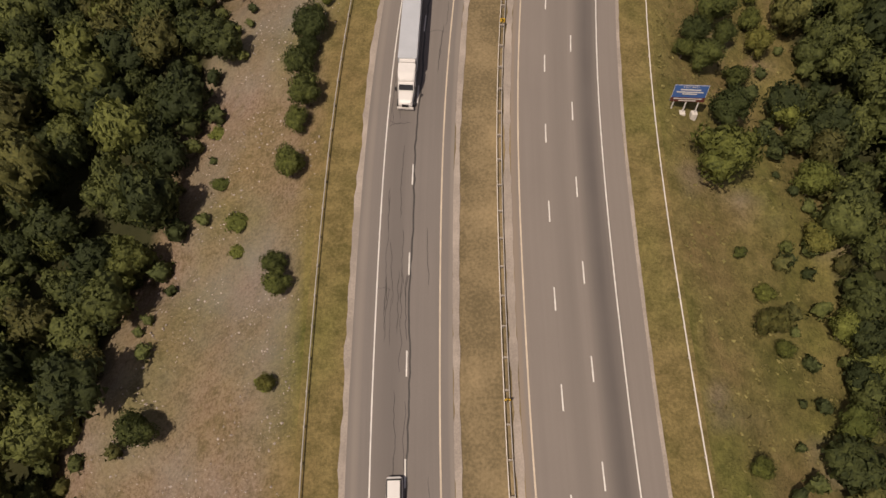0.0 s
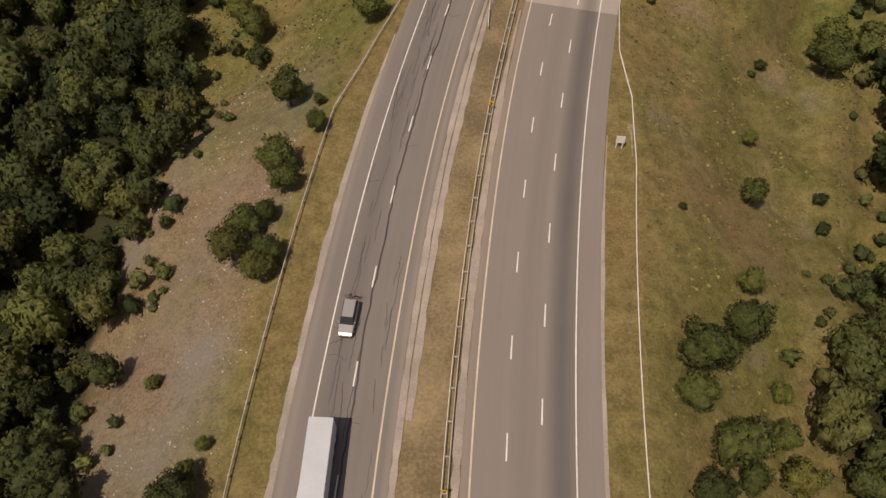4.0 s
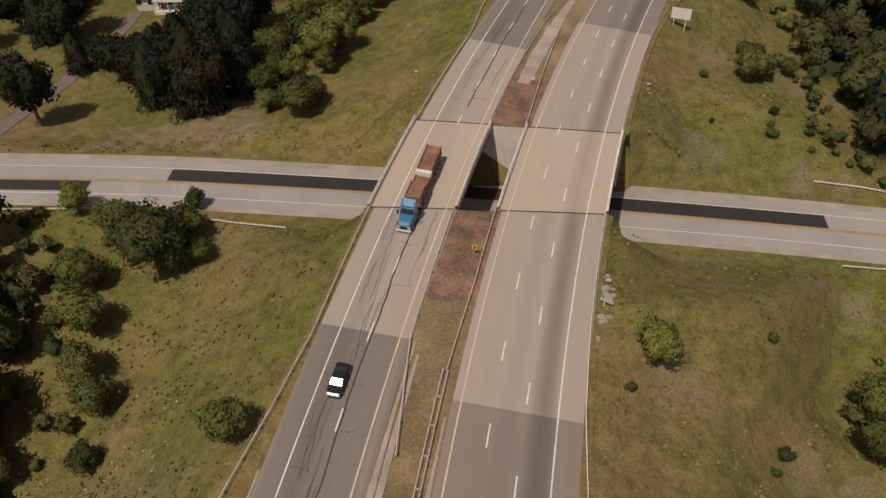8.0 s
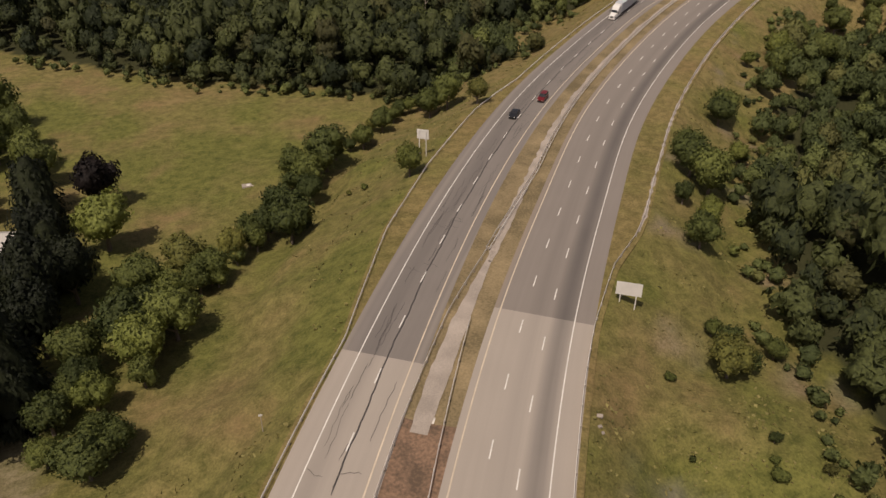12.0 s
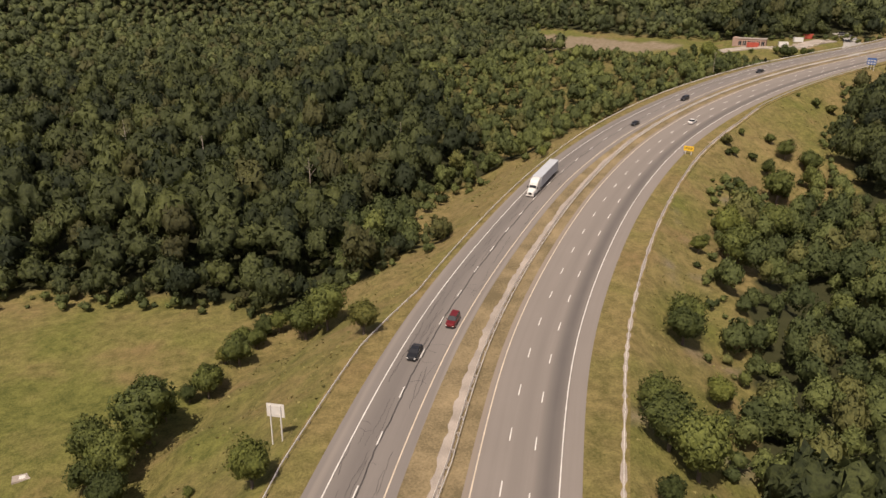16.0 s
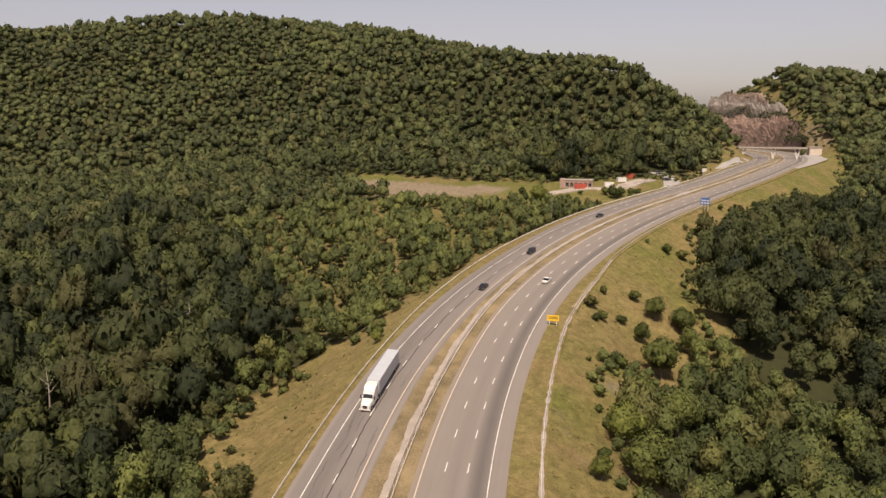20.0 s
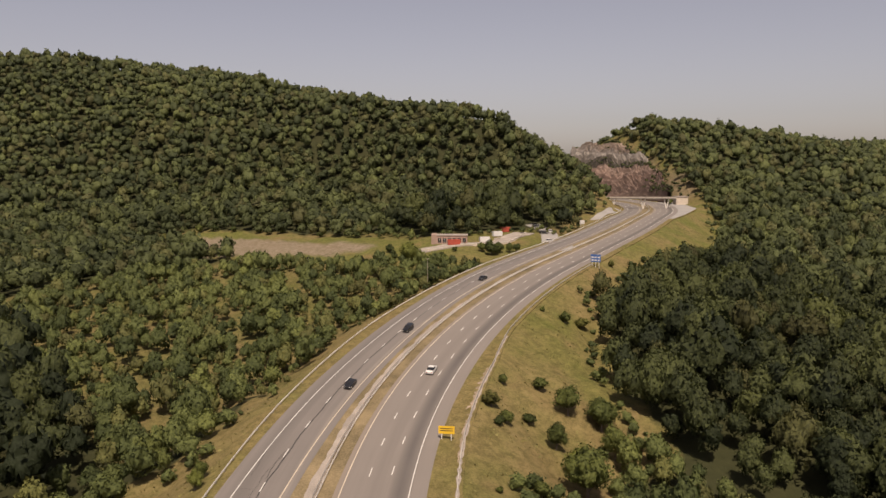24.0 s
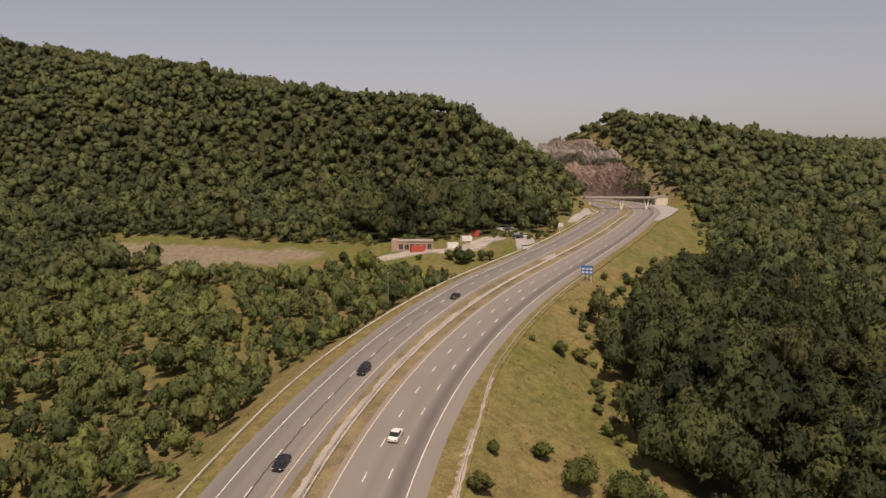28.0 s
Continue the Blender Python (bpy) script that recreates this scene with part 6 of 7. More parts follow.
plant([tree_thing("evergreen_tree", "tall dark evergreen with a dense lumpy crown near the house", "evergreen", 130 + i, M_LEAF_DARK, 1500, 0.066) for i in range(3)], [(x, y, r * 0.95, h * 0.85) for x, y, r, h in EVERGREEN], 7)
plant([tree_thing("conifer", "tall dark spruce with drooping branches near the house", "conifer", 100 + i, M_LEAF_DARK, 2600, 0.062, "conifer") for i in range(4)], CONIFER, 4)
plant([tree_thing("purple_tree", "dark purple-leaved tree at the field's edge", "tree", 110, M_LEAF_RED, 1300, 0.068)], PURPLE, 5)


def snag(x, y, tall):
    """A bare, pale dead trunk with a few broken limbs."""
    root = thing("dead_tree", "bare pale dead tree standing among the green crowns", "tree", "dead trees in the woods")
    r = random.Random(int(x * 7 + y))
    bm = bmesh.new()
    tapered(bm, (0, 0, -0.3), (0.3, 0.1, tall * 0.6), 0.28, 0.18)
    tapered(bm, (0.3, 0.1, tall * 0.6), (0.1, 0.5, tall), 0.18, 0.05)
    part("trunk", bm, M_SNAG, root)
    for i in range(6):
        a, z = r.uniform(0, 6.28), tall * r.uniform(0.5, 0.9)
        bm = bmesh.new()
        tapered(bm, (0.25, 0.15, z), (0.25 + 2.2 * math.cos(a), 0.15 + 2.2 * math.sin(a), z + r.uniform(0.8, 2.6)), 0.09, 0.025, 5)
        part("limb", bm, M_SNAG, root)
    root.location = (x, y, float(ground(x, y)[0]))


for _x, _y, _h in ((16.5, 524.7, 17), (22.6, 556.7, 17), (46.4, 481.4, 18), (82.6, 453.8, 16), (115.4, 475.1, 17), (63.9, 514.0, 17), (79.0, 449.0, 15)):
    snag(_x, _y, _h)


WEEDS = [(-25.4, 56.9, 2.0, 1.2), (-30.3, 73.6, 1.8, 1.0), (-19.5, 33.7, 1.5, 1.0), (-28.2, 63.7, 1.6, 0.9), (-25.2, 52.9, 1.4, 0.9)]
plant([tree_thing("weed_clump", "low clump of yellow-green weeds on the stony slope", "weeds", 120 + i, M_LEAF_LIGHT, 520, 0.12, "shrub") for i in range(2)], WEEDS, 6)


def tufts(name, label, category, x, y, size, mat, seed, blades=3):
    """Low clumps of crossed blades."""
    r = np.random.default_rng(seed)
    n = len(x)
    z = ground(x, y)
    vs = []
    for _ in range(blades):
        a = r.uniform(0, 6.28, n)
        s = size * r.uniform(0.5, 1.5, n)
        dx, dy = np.cos(a) * s, np.sin(a) * s
        lx, ly = r.normal(scale=0.5, size=(2, n)) * s
        hgt = s * r.uniform(0.8, 1.6, n)
        vs.append(np.stack([np.stack([x - dx, y - dy, z - 0.05], 1), np.stack([x + dx, y + dy, z - 0.05], 1), np.stack([x + dx * 1.2 + lx, y + dy * 1.2 + ly, z + hgt], 1), np.stack([x - dx * 1.2 + lx, y - dy * 1.2 + ly, z + hgt], 1)], 1))
    v = np.concatenate(vs).reshape(-1, 3)
    return tagged(new(name, mesh_of(name, v, np.arange(len(v)).reshape(-1, 4), mat)), label, category, kind="stuff")


def open_slope(n, x0, x1, y0, y1, extra, seed):
    r = np.random.default_rng(seed)
    x, y = r.uniform(x0, x1, n), r.uniform(y0, y1, n)
    s, o = nearest(x, y)
    oc = abs(y - np.interp(x, LX, LY))
    k = ~wooded(x, y) & ((o < rail_left(s) - 1.5) | (o > rail_right(s) + 1.5)) & (oc > 9) & extra(x, y, s - S0, o)
    return x[k], y[k]


_x, _y = open_slope(42000, -70, 120, 10, 235, lambda x, y, s, o: (ripple(x, y, 14, 3.0) > -0.1) & ((o > -26) | (s > 115)), 11)
tufts("tall_weeds", "tufts of tall dry weeds on the slopes", "grass", _x, _y, 0.15, M_WEED, 12, 2)
_x, _y = open_slope(26000, 30, 330, 225, 520, lambda x, y, s, o: (o > -60) & (ripple(x, y, 16, 5.0) > 0.0), 13)
tufts("tall_weeds", "tufts of tall dry weeds on the embankment", "grass", _x, _y, 0.17, M_WEED, 14, 2)


def rubble(n, seed):
    """Loose stones on the bare slope."""
    r = np.random.default_rng(seed)
    x, y = open_slope(n, -60, -5, 10, 190, lambda x, y, s, o: (o > -60) & (s < 135) & (ripple(x, y, 26, 5.0) > 0.0), seed)
    z = ground(x, y)
    octa = np.array([(1, 0, 0), (0, 1, 0), (-1, 0, 0), (0, -1, 0), (0, 0, 1), (0, 0, -1)], float)
    size = 0.05 + 0.16 * r.uniform(0, 1, len(x)) ** 4
    v = octa[None] * (size[:, None] * r.uniform(0.6, 1.3, (len(x), 6)))[:, :, None]
    v = v + np.stack([x, y, z + size * 0.2], 1)[:, None]
    f = np.array([(0, 1, 4), (1, 2, 4), (2, 3, 4), (3, 0, 4), (1, 0, 5), (2, 1, 5), (3, 2, 5), (0, 3, 5)])
    f = (f[None] + np.arange(len(x))[:, None, None] * 6).reshape(-1, 3)
    tagged(new("rubble", mesh_of("rubble", v.reshape(-1, 3), f, M_STONE)), "loose pale stones scattered on the bare slope", "stones", kind="stuff")


rubble(16000, 15)

# ---------------------------------------------------------------- vehicles
def prism(bm, rows):
    """A closed body through cross-sections: rows of (y, half width at the foot, z foot, half width at the top, z top)."""
    rings = []
    for y, w0, z0, w1, z1 in rows:
        rings.append([bm.verts.new(p) for p in ((-w0, y, z0), (w0, y, z0), (w0, y, (z0 + z1) / 2), (w1, y, z1), (-w1, y, z1), (-w0, y, (z0 + z1) / 2))])
    for a, b in zip(rings, rings[1:]):
        for i in range(6):
            j = (i + 1) % 6
            bm.faces.new((a[i], a[j], b[j], b[i]))
    bm.faces.new(rings[0][::-1])
    bm.faces.new(rings[-1])


def soften(bm, width=0.06):
    bmesh.ops.recalc_face_normals(bm, faces=bm.faces)
    bmesh.ops.bevel(bm, geom=[e for e in bm.edges if len(e.link_faces) == 2 and e.calc_face_angle(0) > 0.5], offset=width, segments=2, affect="EDGES", clamp_overlap=True)


def wheel(parent, x, y, r, width=0.25):
    bm = bmesh.new()
    bmesh.ops.create_cone(bm, cap_ends=True, segments=16, radius1=r, radius2=r, depth=width, matrix=pose(x, y, r, 0, 90, 0))
    tyre = part("tyre", bm, M_BLACK, parent)
    bm = bmesh.new()
    bmesh.ops.create_cone(bm, cap_ends=True, segments=12, radius1=r * 0.6, radius2=r * 0.5, depth=width + 0.02, matrix=pose(x, y, r, 0, 90, 0))
    part("rim", bm, M_STEEL, tyre)


def small_box(name, mat, parent, *dims, label=""):
    bm = bmesh.new()
    box(bm, *dims)
    return part(name, bm, mat, parent, label)


def car(label, mat, s, o, style="sedan", up_road=False, roof_mat=None):
    """A car whose nose points to -y before it is turned."""
    root = thing("car", label, "car", "cars on the motorway")
    tall = {"sedan": 1.42, "suv": 1.72, "pickup": 1.85}[style]
    long = {"sedan": 4.6, "suv": 4.7, "pickup": 5.4}[style]
    h, belt = long / 2, 0.95 if style == "sedan" else 1.08
    bm = bmesh.new()
    prism(bm, [(-h, 0.72, 0.35, 0.66, belt - 0.28), (-h + 0.25, 0.88, 0.28, 0.80, belt - 0.14), (-h + 1.3, 0.90, 0.26, 0.84, belt), (h - 0.9, 0.90, 0.26, 0.84, belt + 0.02), (h - 0.2, 0.88, 0.28, 0.80, belt), (h, 0.74, 0.38, 0.68, belt - 0.15)])
    soften(bm)
    part("body", bm, mat, root)
    end = {"sedan": h - 0.75, "suv": h - 0.12, "pickup": h - 0.25}[style]
    bm = bmesh.new()
    prism(bm, [(-h + 1.25, 0.80, belt - 0.05, 0.76, belt + 0.02), (-h + 2.0, 0.82, belt - 0.05, 0.64, tall - 0.03), (end - (0.9 if style == "sedan" else 0.3), 0.82, belt - 0.05, 0.64, tall - 0.04), (end, 0.80, belt - 0.05, 0.72, belt + 0.06)])
    soften(bm, 0.04)
    part("windows", bm, M_DARKGLASS, root, "dark tinted glass")
    bm = bmesh.new()
    prism(bm, [(-h + 1.95, 0.66, tall - 0.06, 0.60, tall), (end - (0.9 if style == "sedan" else 0.32), 0.66, tall - 0.06, 0.60, tall)])
    part("roof", bm, roof_mat or mat, root)
    for y in (-h + 0.85, h - 0.9):
        for x in (-0.8, 0.8):
            wheel(root, x, y, 0.34)
    for x in (-0.62, 0.62):
        small_box("headlight", M_SIGNBACK, root, x - 0.14, -h - 0.01, 0.55, x + 0.14, -h + 0.1, 0.68)
        small_box("tail_light", M_RED_CONTAINER, root, x - 0.12, h - 0.1, 0.62, x + 0.12, h + 0.01, 0.78)
        small_box("wing_mirror", mat, root, x * 1.5 - 0.1, -h + 1.5, belt - 0.05, x * 1.5 + 0.1, -h + 1.62, belt + 0.1)
    small_box("bumper", M_BLACK, root, -0.7, -h - 0.05, 0.3, 0.7, -h + 0.05, 0.46)
    root.matrix_basis = on_road(S0 + s, o, 0.02, 180 if up_road else 0)
    return root


def cab(root, mat, y, sleeper=True):
    """A bonneted tractor; its nose is at y and points to -y."""
    bm = bmesh.new()
    prism(bm, [(y, 0.85, 0.6, 0.72, 1.45), (y + 0.5, 1.0, 0.55, 0.86, 1.7), (y + 1.8, 1.08, 0.55, 0.98, 1.95)])
    soften(bm, 0.1)
    part("hood", bm, mat, root)
    bm = bmesh.new()
    prism(bm, [(y + 1.75, 1.1, 0.6, 1.05, 1.95), (y + 2.3, 1.15, 0.6, 1.02, 2.75), (y + 3.3, 1.2, 0.6, 1.1, 3.0)])
    soften(bm, 0.08)
    part("cab", bm, mat, root)
    bm = bmesh.new()
    prism(bm, [(y + 1.82, 0.98, 2.0, 0.95, 2.1), (y + 2.22, 0.98, 2.0, 0.92, 2.72)])
    part("windscreen", bm, M_DARKGLASS, root)
    if sleeper:
        bm = bmesh.new()
        prism(bm, [(y + 2.6, 1.15, 2.6, 0.9, 3.1), (y + 3.4, 1.2, 0.7, 1.15, 3.75), (y + 5.0, 1.2, 0.7, 1.15, 3.9)])
        soften(bm, 0.08)
        part("sleeper", bm, mat, root)
    small_box("chassis", M_BLACK, root, -0.5, y + 1.0, 0.6, 0.5, y + 7.5, 0.95)
    for x in (-1.02, 1.02):
        small_box("wing_mirror", M_BLACK, root, x * 1.3 - 0.12, y + 1.75, 1.9, x * 1.3 + 0.12, y + 1.9, 2.6)
        small_box("headlight", M_SIGNBACK, root, x * 0.75 - 0.15, y - 0.02, 0.95, x * 0.75 + 0.15, y + 0.15, 1.2)
        wheel(root, x, y + 0.95, 0.5, 0.3)
        for q in (5.6, 6.9):
            wheel(root, x * 0.9, y + q, 0.5, 0.5)
    small_box("bumper", M_STEEL, root, -1.1, y - 0.12, 0.4, 1.1, y + 0.08, 0.72)
    small_box("grille", M_BLACK, root, -0.45, y - 0.03, 0.75, 0.45, y + 0.05, 1.35)


def box_lorry(label, s, o):
    root = thing("articulated_lorry", label, "lorry", "lorries on the motorway")
    cab(root, M_CARWHITE, 0.0)
    bm = bmesh.new()
    box(bm, -1.28, 5.6, 1.15, 1.28, 21.8, 4.1)
    soften(bm, 0.04)
    part("trailer", bm, M_TRAILER, root, "long pale grey box trailer")
    small_box("reefer_unit", M_SIGNBACK, root, -1.05, 5.05, 2.0, 1.05, 5.6, 3.9)
    small_box("underride_bar", M_STEEL, root, -1.2, 21.6, 0.5, 1.2, 21.75, 0.62)
    small_box("landing_gear", M_BLACK, root, -0.8, 9.5, 0.3, 0.8, 9.7, 1.15)
    for y in (19.3, 20.6):
        for x in (-0.95, 0.95):
            wheel(root, x, y, 0.5, 0.5)
    root.matrix_basis = on_road(S0 + s, o, 0.02)
    return root


def flatbed(label, s, o):
    root = thing("flatbed_lorry", label, "lorry", "lorries on the motorway")
    cab(root, M_CARBLUE, 0.0, sleeper=False)
    bm = bmesh.new()
    prism(bm, [(2.4, 1.1, 2.7, 0.75, 3.05), (3.4, 1.15, 2.9, 0.9, 3.6)])
    part("air_deflector", bm, M_CARBLUE, root)
    small_box("load_bed", M_RUST, root, -1.2, 4.6, 1.2, 1.2, 17.6, 1.5)
    for y0, y1 in ((4.8, 8.2), (8.3, 10.7), (11.5, 17.4)):
        bm = bmesh.new()
        box(bm, -1.16, y0, 1.5, 1.16, y1, 2.7 if y0 != 8.3 else 1.9)
        for x in (-1.16, 1.04):
            box(bm, x, y0, 2.7 if y0 != 8.3 else 1.9, x + 0.12, y1, (2.7 if y0 != 8.3 else 1.9) + 0.25)
        part("load", bm, M_RUST, root, "rusty brown steel bins")
    small_box("cross_beam", M_SIGNBACK, root, -1.16, 10.75, 1.5, 1.16, 11.45, 2.6)
    for y in (14.0, 15.2, 16.4):
        for x in (-0.95, 0.95):
            wheel(root, x, y, 0.5, 0.5)
    root.matrix_basis = on_road(S0 + s, o, 0.02)
    return root


def lane(s, k):
    return -float(median(S0 + s)) - (5.7 if k == 0 else 1.9)


box_lorry("white articulated lorry with a long pale grey trailer", 37.0, lane(37, 0) + 0.4)
box_lorry("white articulated lorry coming down the bend", 381.0, lane(381, 0) + 0.6)
flatbed("blue bonneted lorry with a rusty brown load on the bridge", 157.4, lane(160, 0) + 1.2)
car("white pickup in the slow lane", M_CARWHITE, -12.5, lane(-12, 0) + 0.8, "pickup")
_p = car("silver people carrier with a bicycle rack on its tail", M_CARSILVER, 71.0, lane(71, 0), "suv")
car("black saloon car on the asphalt", M_CARBLACK, 132.0, lane(132, 0) + 0.4)
car("dark blue-grey saloon car coming down the bend", M_CARBLACK, 300.4, lane(300, 0) + 0.8)
car("dark red hatchback in the inner lane", M_CARRED, 312.5, lane(312, 1) + 0.3, "suv")
car("black saloon car on the upper bend", M_CARBLACK, 459.0, lane(459, 1), "sedan")
car("black off-road car in the inner lane", M_CARBLACK, 499.0, lane(499, 1), "suv")
car("dark car far up the bend", M_CARBLACK, 560.5, lane(560, 1), "sedan")
car("white saloon car climbing the hill", M_CARWHITE, 472.5, 5.3, "sedan", True)


def bicycle():
    root = thing("bicycle", "bicycle strapped across the tail of the car", "bicycle")
    for x in (-0.55, 0.55):
        bm = bmesh.new()
        for i in range(18):
            a, b = i * 0.349, (i + 1) * 0.349
            tapered(bm, (x + 0.33 * math.cos(a), 0, 0.33 + 0.33 * math.sin(a)), (x + 0.33 * math.cos(b), 0, 0.33 + 0.33 * math.sin(b)), 0.025, 0.025, 5)
        part("wheel", bm, M_BLACK, root)
    bm = bmesh.new()
    for a, b in (((-0.55, 0, 0.33), (-0.15, 0, 0.85)), ((-0.15, 0, 0.85), (0.45, 0, 0.85)), ((0.45, 0, 0.85), (0.55, 0, 0.33)), ((-0.55, 0, 0.33), (0.0, 0, 0.3)), ((0.0, 0, 0.3), (0.45, 0, 0.82)), ((0.0, 0, 0.3), (-0.2, 0, 0.95))):
        tapered(bm, a, b, 0.025, 0.025, 5)
    part("frame", bm, M_CARRED, root)
    small_box("saddle", M_BLACK, root, -0.3, -0.07, 0.93, -0.05, 0.07, 0.99)
    bm = bmesh.new()
    tapered(bm, (0.45, -0.28, 1.0), (0.45, 0.28, 1.0), 0.02, 0.02, 5)
    part("handlebar", bm, M_BLACK, root)
    root.matrix_basis = on_road(S0 + 71.0, lane(71, 0), 0.55) @ pose(0, 2.75, 0)


bicycle()


# ---------------------------------------------------------------- road signs
def sign_root(name, label, s, o, turn=0.0):
    x, y, _ = [float(c) for c in at(S0 + s, o)]
    z = float(ground(x, y)[0])
    root = thing(name, label, "road sign", "road signs")
    m = on_road(S0 + s, 0.0)
    head = math.degrees(math.atan2(-m[0][1], m[1][1]))
    root.matrix_basis = pose(x, y, z, 0, 0, head + turn)
    return root


def post_sign(label, s, o, width, high, foot, sheet, posts, back=M_SIGNBACK, turn=0.0, bases=False, tilt=0.0):
    root = sign_root("road_sign", label, s, o, turn)
    for x in posts:
        bm = bmesh.new()
        box(bm, x - 0.08, -0.08, -1.5, x + 0.08, 0.08, foot + high * 0.9)
        part("post", bm, M_SIGNBACK, root)
        if bases:
            bm = bmesh.new()
            box(bm, x - 0.42, -0.42, -1.2, x + 0.42, 0.42, 0.25)
            soften(bm, 0.06)
            part("footing", bm, M_WALL, root)
    bm = bmesh.new()
    box(bm, -width / 2, -0.14, foot, width / 2, -0.1, foot + high)
    board = part("board", bm, sheet, root)
    for z in (foot + high * 0.2, foot + high * 0.8):
        small_box("stiffener", M_STEEL, root, -width / 2 + 0.05, -0.1, z - 0.05, width / 2 - 0.05, -0.06, z + 0.05)
    return root, board


def bar(parent, mat, x0, x1, z, h, name="line_of_writing"):
    small_box(name, mat, parent, x0, -0.16, z - h / 2, x1, -0.139, z + h / 2)


_r, _b = post_sign("large blue rest area sign with a brown panel on three posts", 40.5, 23.0, 4.6, 3.1, 2.4, M_BLUE, (-1.7, 0.0, 1.7), bases=True)
for _z, _w in ((4.62, 1.35), (4.2, 1.8), (3.86, 1.0)):
    bar(_b, M_WHITE, -_w, _w, _z, 0.2)
small_box("brown_panel", M_BROWN, _b, -2.3, -0.155, 2.4, 2.3, -0.139, 3.2)
for _z, _w in ((2.98, 1.9), (2.62, 1.2)):
    small_box("line_of_writing", M_WHITE, _b, -_w, -0.17, _z - 0.08, _w, -0.154, _z + 0.08)
for _x in (-2.28, 2.24):
    small_box("border", M_WHITE, _b, _x, -0.158, 3.22, _x + 0.05, -0.139, 5.48)
small_box("border", M_WHITE, _b, -2.28, -0.158, 5.42, 2.28, -0.139, 5.48)


def writing(text, parent, x, z, size, mat):
    """Raised letters on a board that faces down the road."""
    cu = bpy.data.curves.new("writing", "FONT")
    cu.body, cu.size, cu.align_x, cu.extrude = text, size, "CENTER", 0.006
    tmp = bpy.data.objects.new("writing", cu)
    scene.collection.objects.link(tmp)
    me = bpy.data.meshes.new_from_object(tmp.evaluated_get(bpy.context.evaluated_depsgraph_get()))
    bpy.data.objects.remove(tmp)
    me.materials.clear()
    me.materials.append(mat)
    ob = new("writing", me)
    ob.parent = parent
    ob.matrix_basis = pose(x, -0.15, z, 90, 0, 0)
    return ob


writing("REST AREA", _b, 0, 4.98, 0.46, M_WHITE)
post_sign("blank pale back of a wide road sign on two posts", 236.3, 18.2, 3.9, 2.3, 2.0, M_SIGNBACK, (-1.2, 1.2))
post_sign("tall pale road sign turned away on two posts", 276.0, -28.4, 2.6, 2.1, 4.2, M_SIGNBACK, (-0.75, 0.75), turn=180)
post_sign("small pale sign on two short posts in the verge", 103.0, 15.9, 1.2, 1.2, 1.3, M_SIGNBACK, (-0.4, 0.4))
post_sign("pale green sign by the bridge end", 150.8, 15.4, 1.8, 0.5, 1.2, M_GREEN, (-0.3,), turn=-20)
_r, _b = post_sign("yellow warning sign on two posts in the verge", 439.0, 15.2, 3.1, 1.5, 1.5, M_SIGNYELLOW, (-0.9, 0.9))
for _z in (2.1, 2.5):
    bar(_b, M_BLACK, -1.2, 1.2, _z, 0.14)
_r, _b = post_sign("blue service sign on posts above the slope", 600.0, 17.6, 3.9, 2.9, 1.6, M_BLUE, (-1.3, 0.0, 1.3))
for _x in (-1.25, 0.0, 1.25):
    for _z in (2.3, 3.4):
        bar(_b, M_SIGNBACK, _x - 0.42, _x + 0.42, _z, 0.55, "panel")
post_sign("pale sign back far along the road", 706.0, -23.0, 2.4, 2.0, 2.2, M_SIGNBACK, (-0.6, 0.6), turn=180)


def chevron(s):
    root = thing("chevron_marker", "yellow chevron marker on the median guardrail", "road marker", "chevron markers")
    bm = bmesh.new()
    box(bm, -0.04, -0.04, -0.2, 0.04, 0.04, 1.1)
    part("post", bm, M_POST, root)
    bm = bmesh.new()
    box(bm, -0.36, -0.08, 0.95, 0.36, -0.05, 1.75)
    board = part("board", bm, M_SIGNYELLOW, root)
    bm = bmesh.new()
    for sg in (-1, 1):
        vs = [bm.verts.new(p) for p in ((-0.22, -0.095, 1.35 + sg * 0.3), (0.02, -0.095, 1.35 + sg * 0.3), (0.26, -0.095, 1.35), (0.02, -0.095, 1.35))]
        bm.faces.new(vs if sg < 0 else vs[::-1])
    part("arrow", bm, M_BLACK, board)
    root.matrix_basis = on_road(S0 + s, -2.55 if s < 140 else -3.0)


for _s in (-2, 52.5, 107, 156):
    chevron(_s)


def marker(label, x, y, high=1.2):
    root = thing("marker_post", label, "marker post")
    bm = bmesh.new()
    z = float(ground(x, y)[0])
    box(bm, -0.04, -0.04, -0.3, 0.04, 0.04, high)
    part("post", bm, M_POST, root)
    small_box("plate", M_SIGNBACK, root, -0.25, -0.06, high - 0.3, 0.25, -0.03, high)
    root.location = (x, y, z)


marker("small marker on a thin post beside the bridge", 27.0, 236.0, 3.0)


def heap(label, s0, s1, o, n):
    """Broken kerb stones tipped beside the rail."""
    r = random.Random(3)
    root = thing("stone_heap", label, "stones")
    for _ in range(n):
        s, q = r.uniform(s0, s1), o + r.uniform(-0.6, 0.9)
        x, y, _z = [float(c) for c in at(S0 + s, q)]
        z = float(ground(x, y)[0])
        k = r.uniform(0.2, 0.5)
        bm = bmesh.new()
        box(bm, -k, -k * 0.7, -k * 0.4, k, k * 0.7, k * 0.5, pose(x, y, z + 0.1, r.uniform(-20, 20), r.uniform(-20, 20), r.uniform(0, 180)))
        soften(bm, 0.06)
        part("stone", bm, M_GRAVEL, root)


heap("broken pale stones along the bridge end", 145, 158, 15.3, 26)
heap("pale boulders in the grass beside the upper rail", 208, 211, 16.0, 3)
bm = bmesh.new()
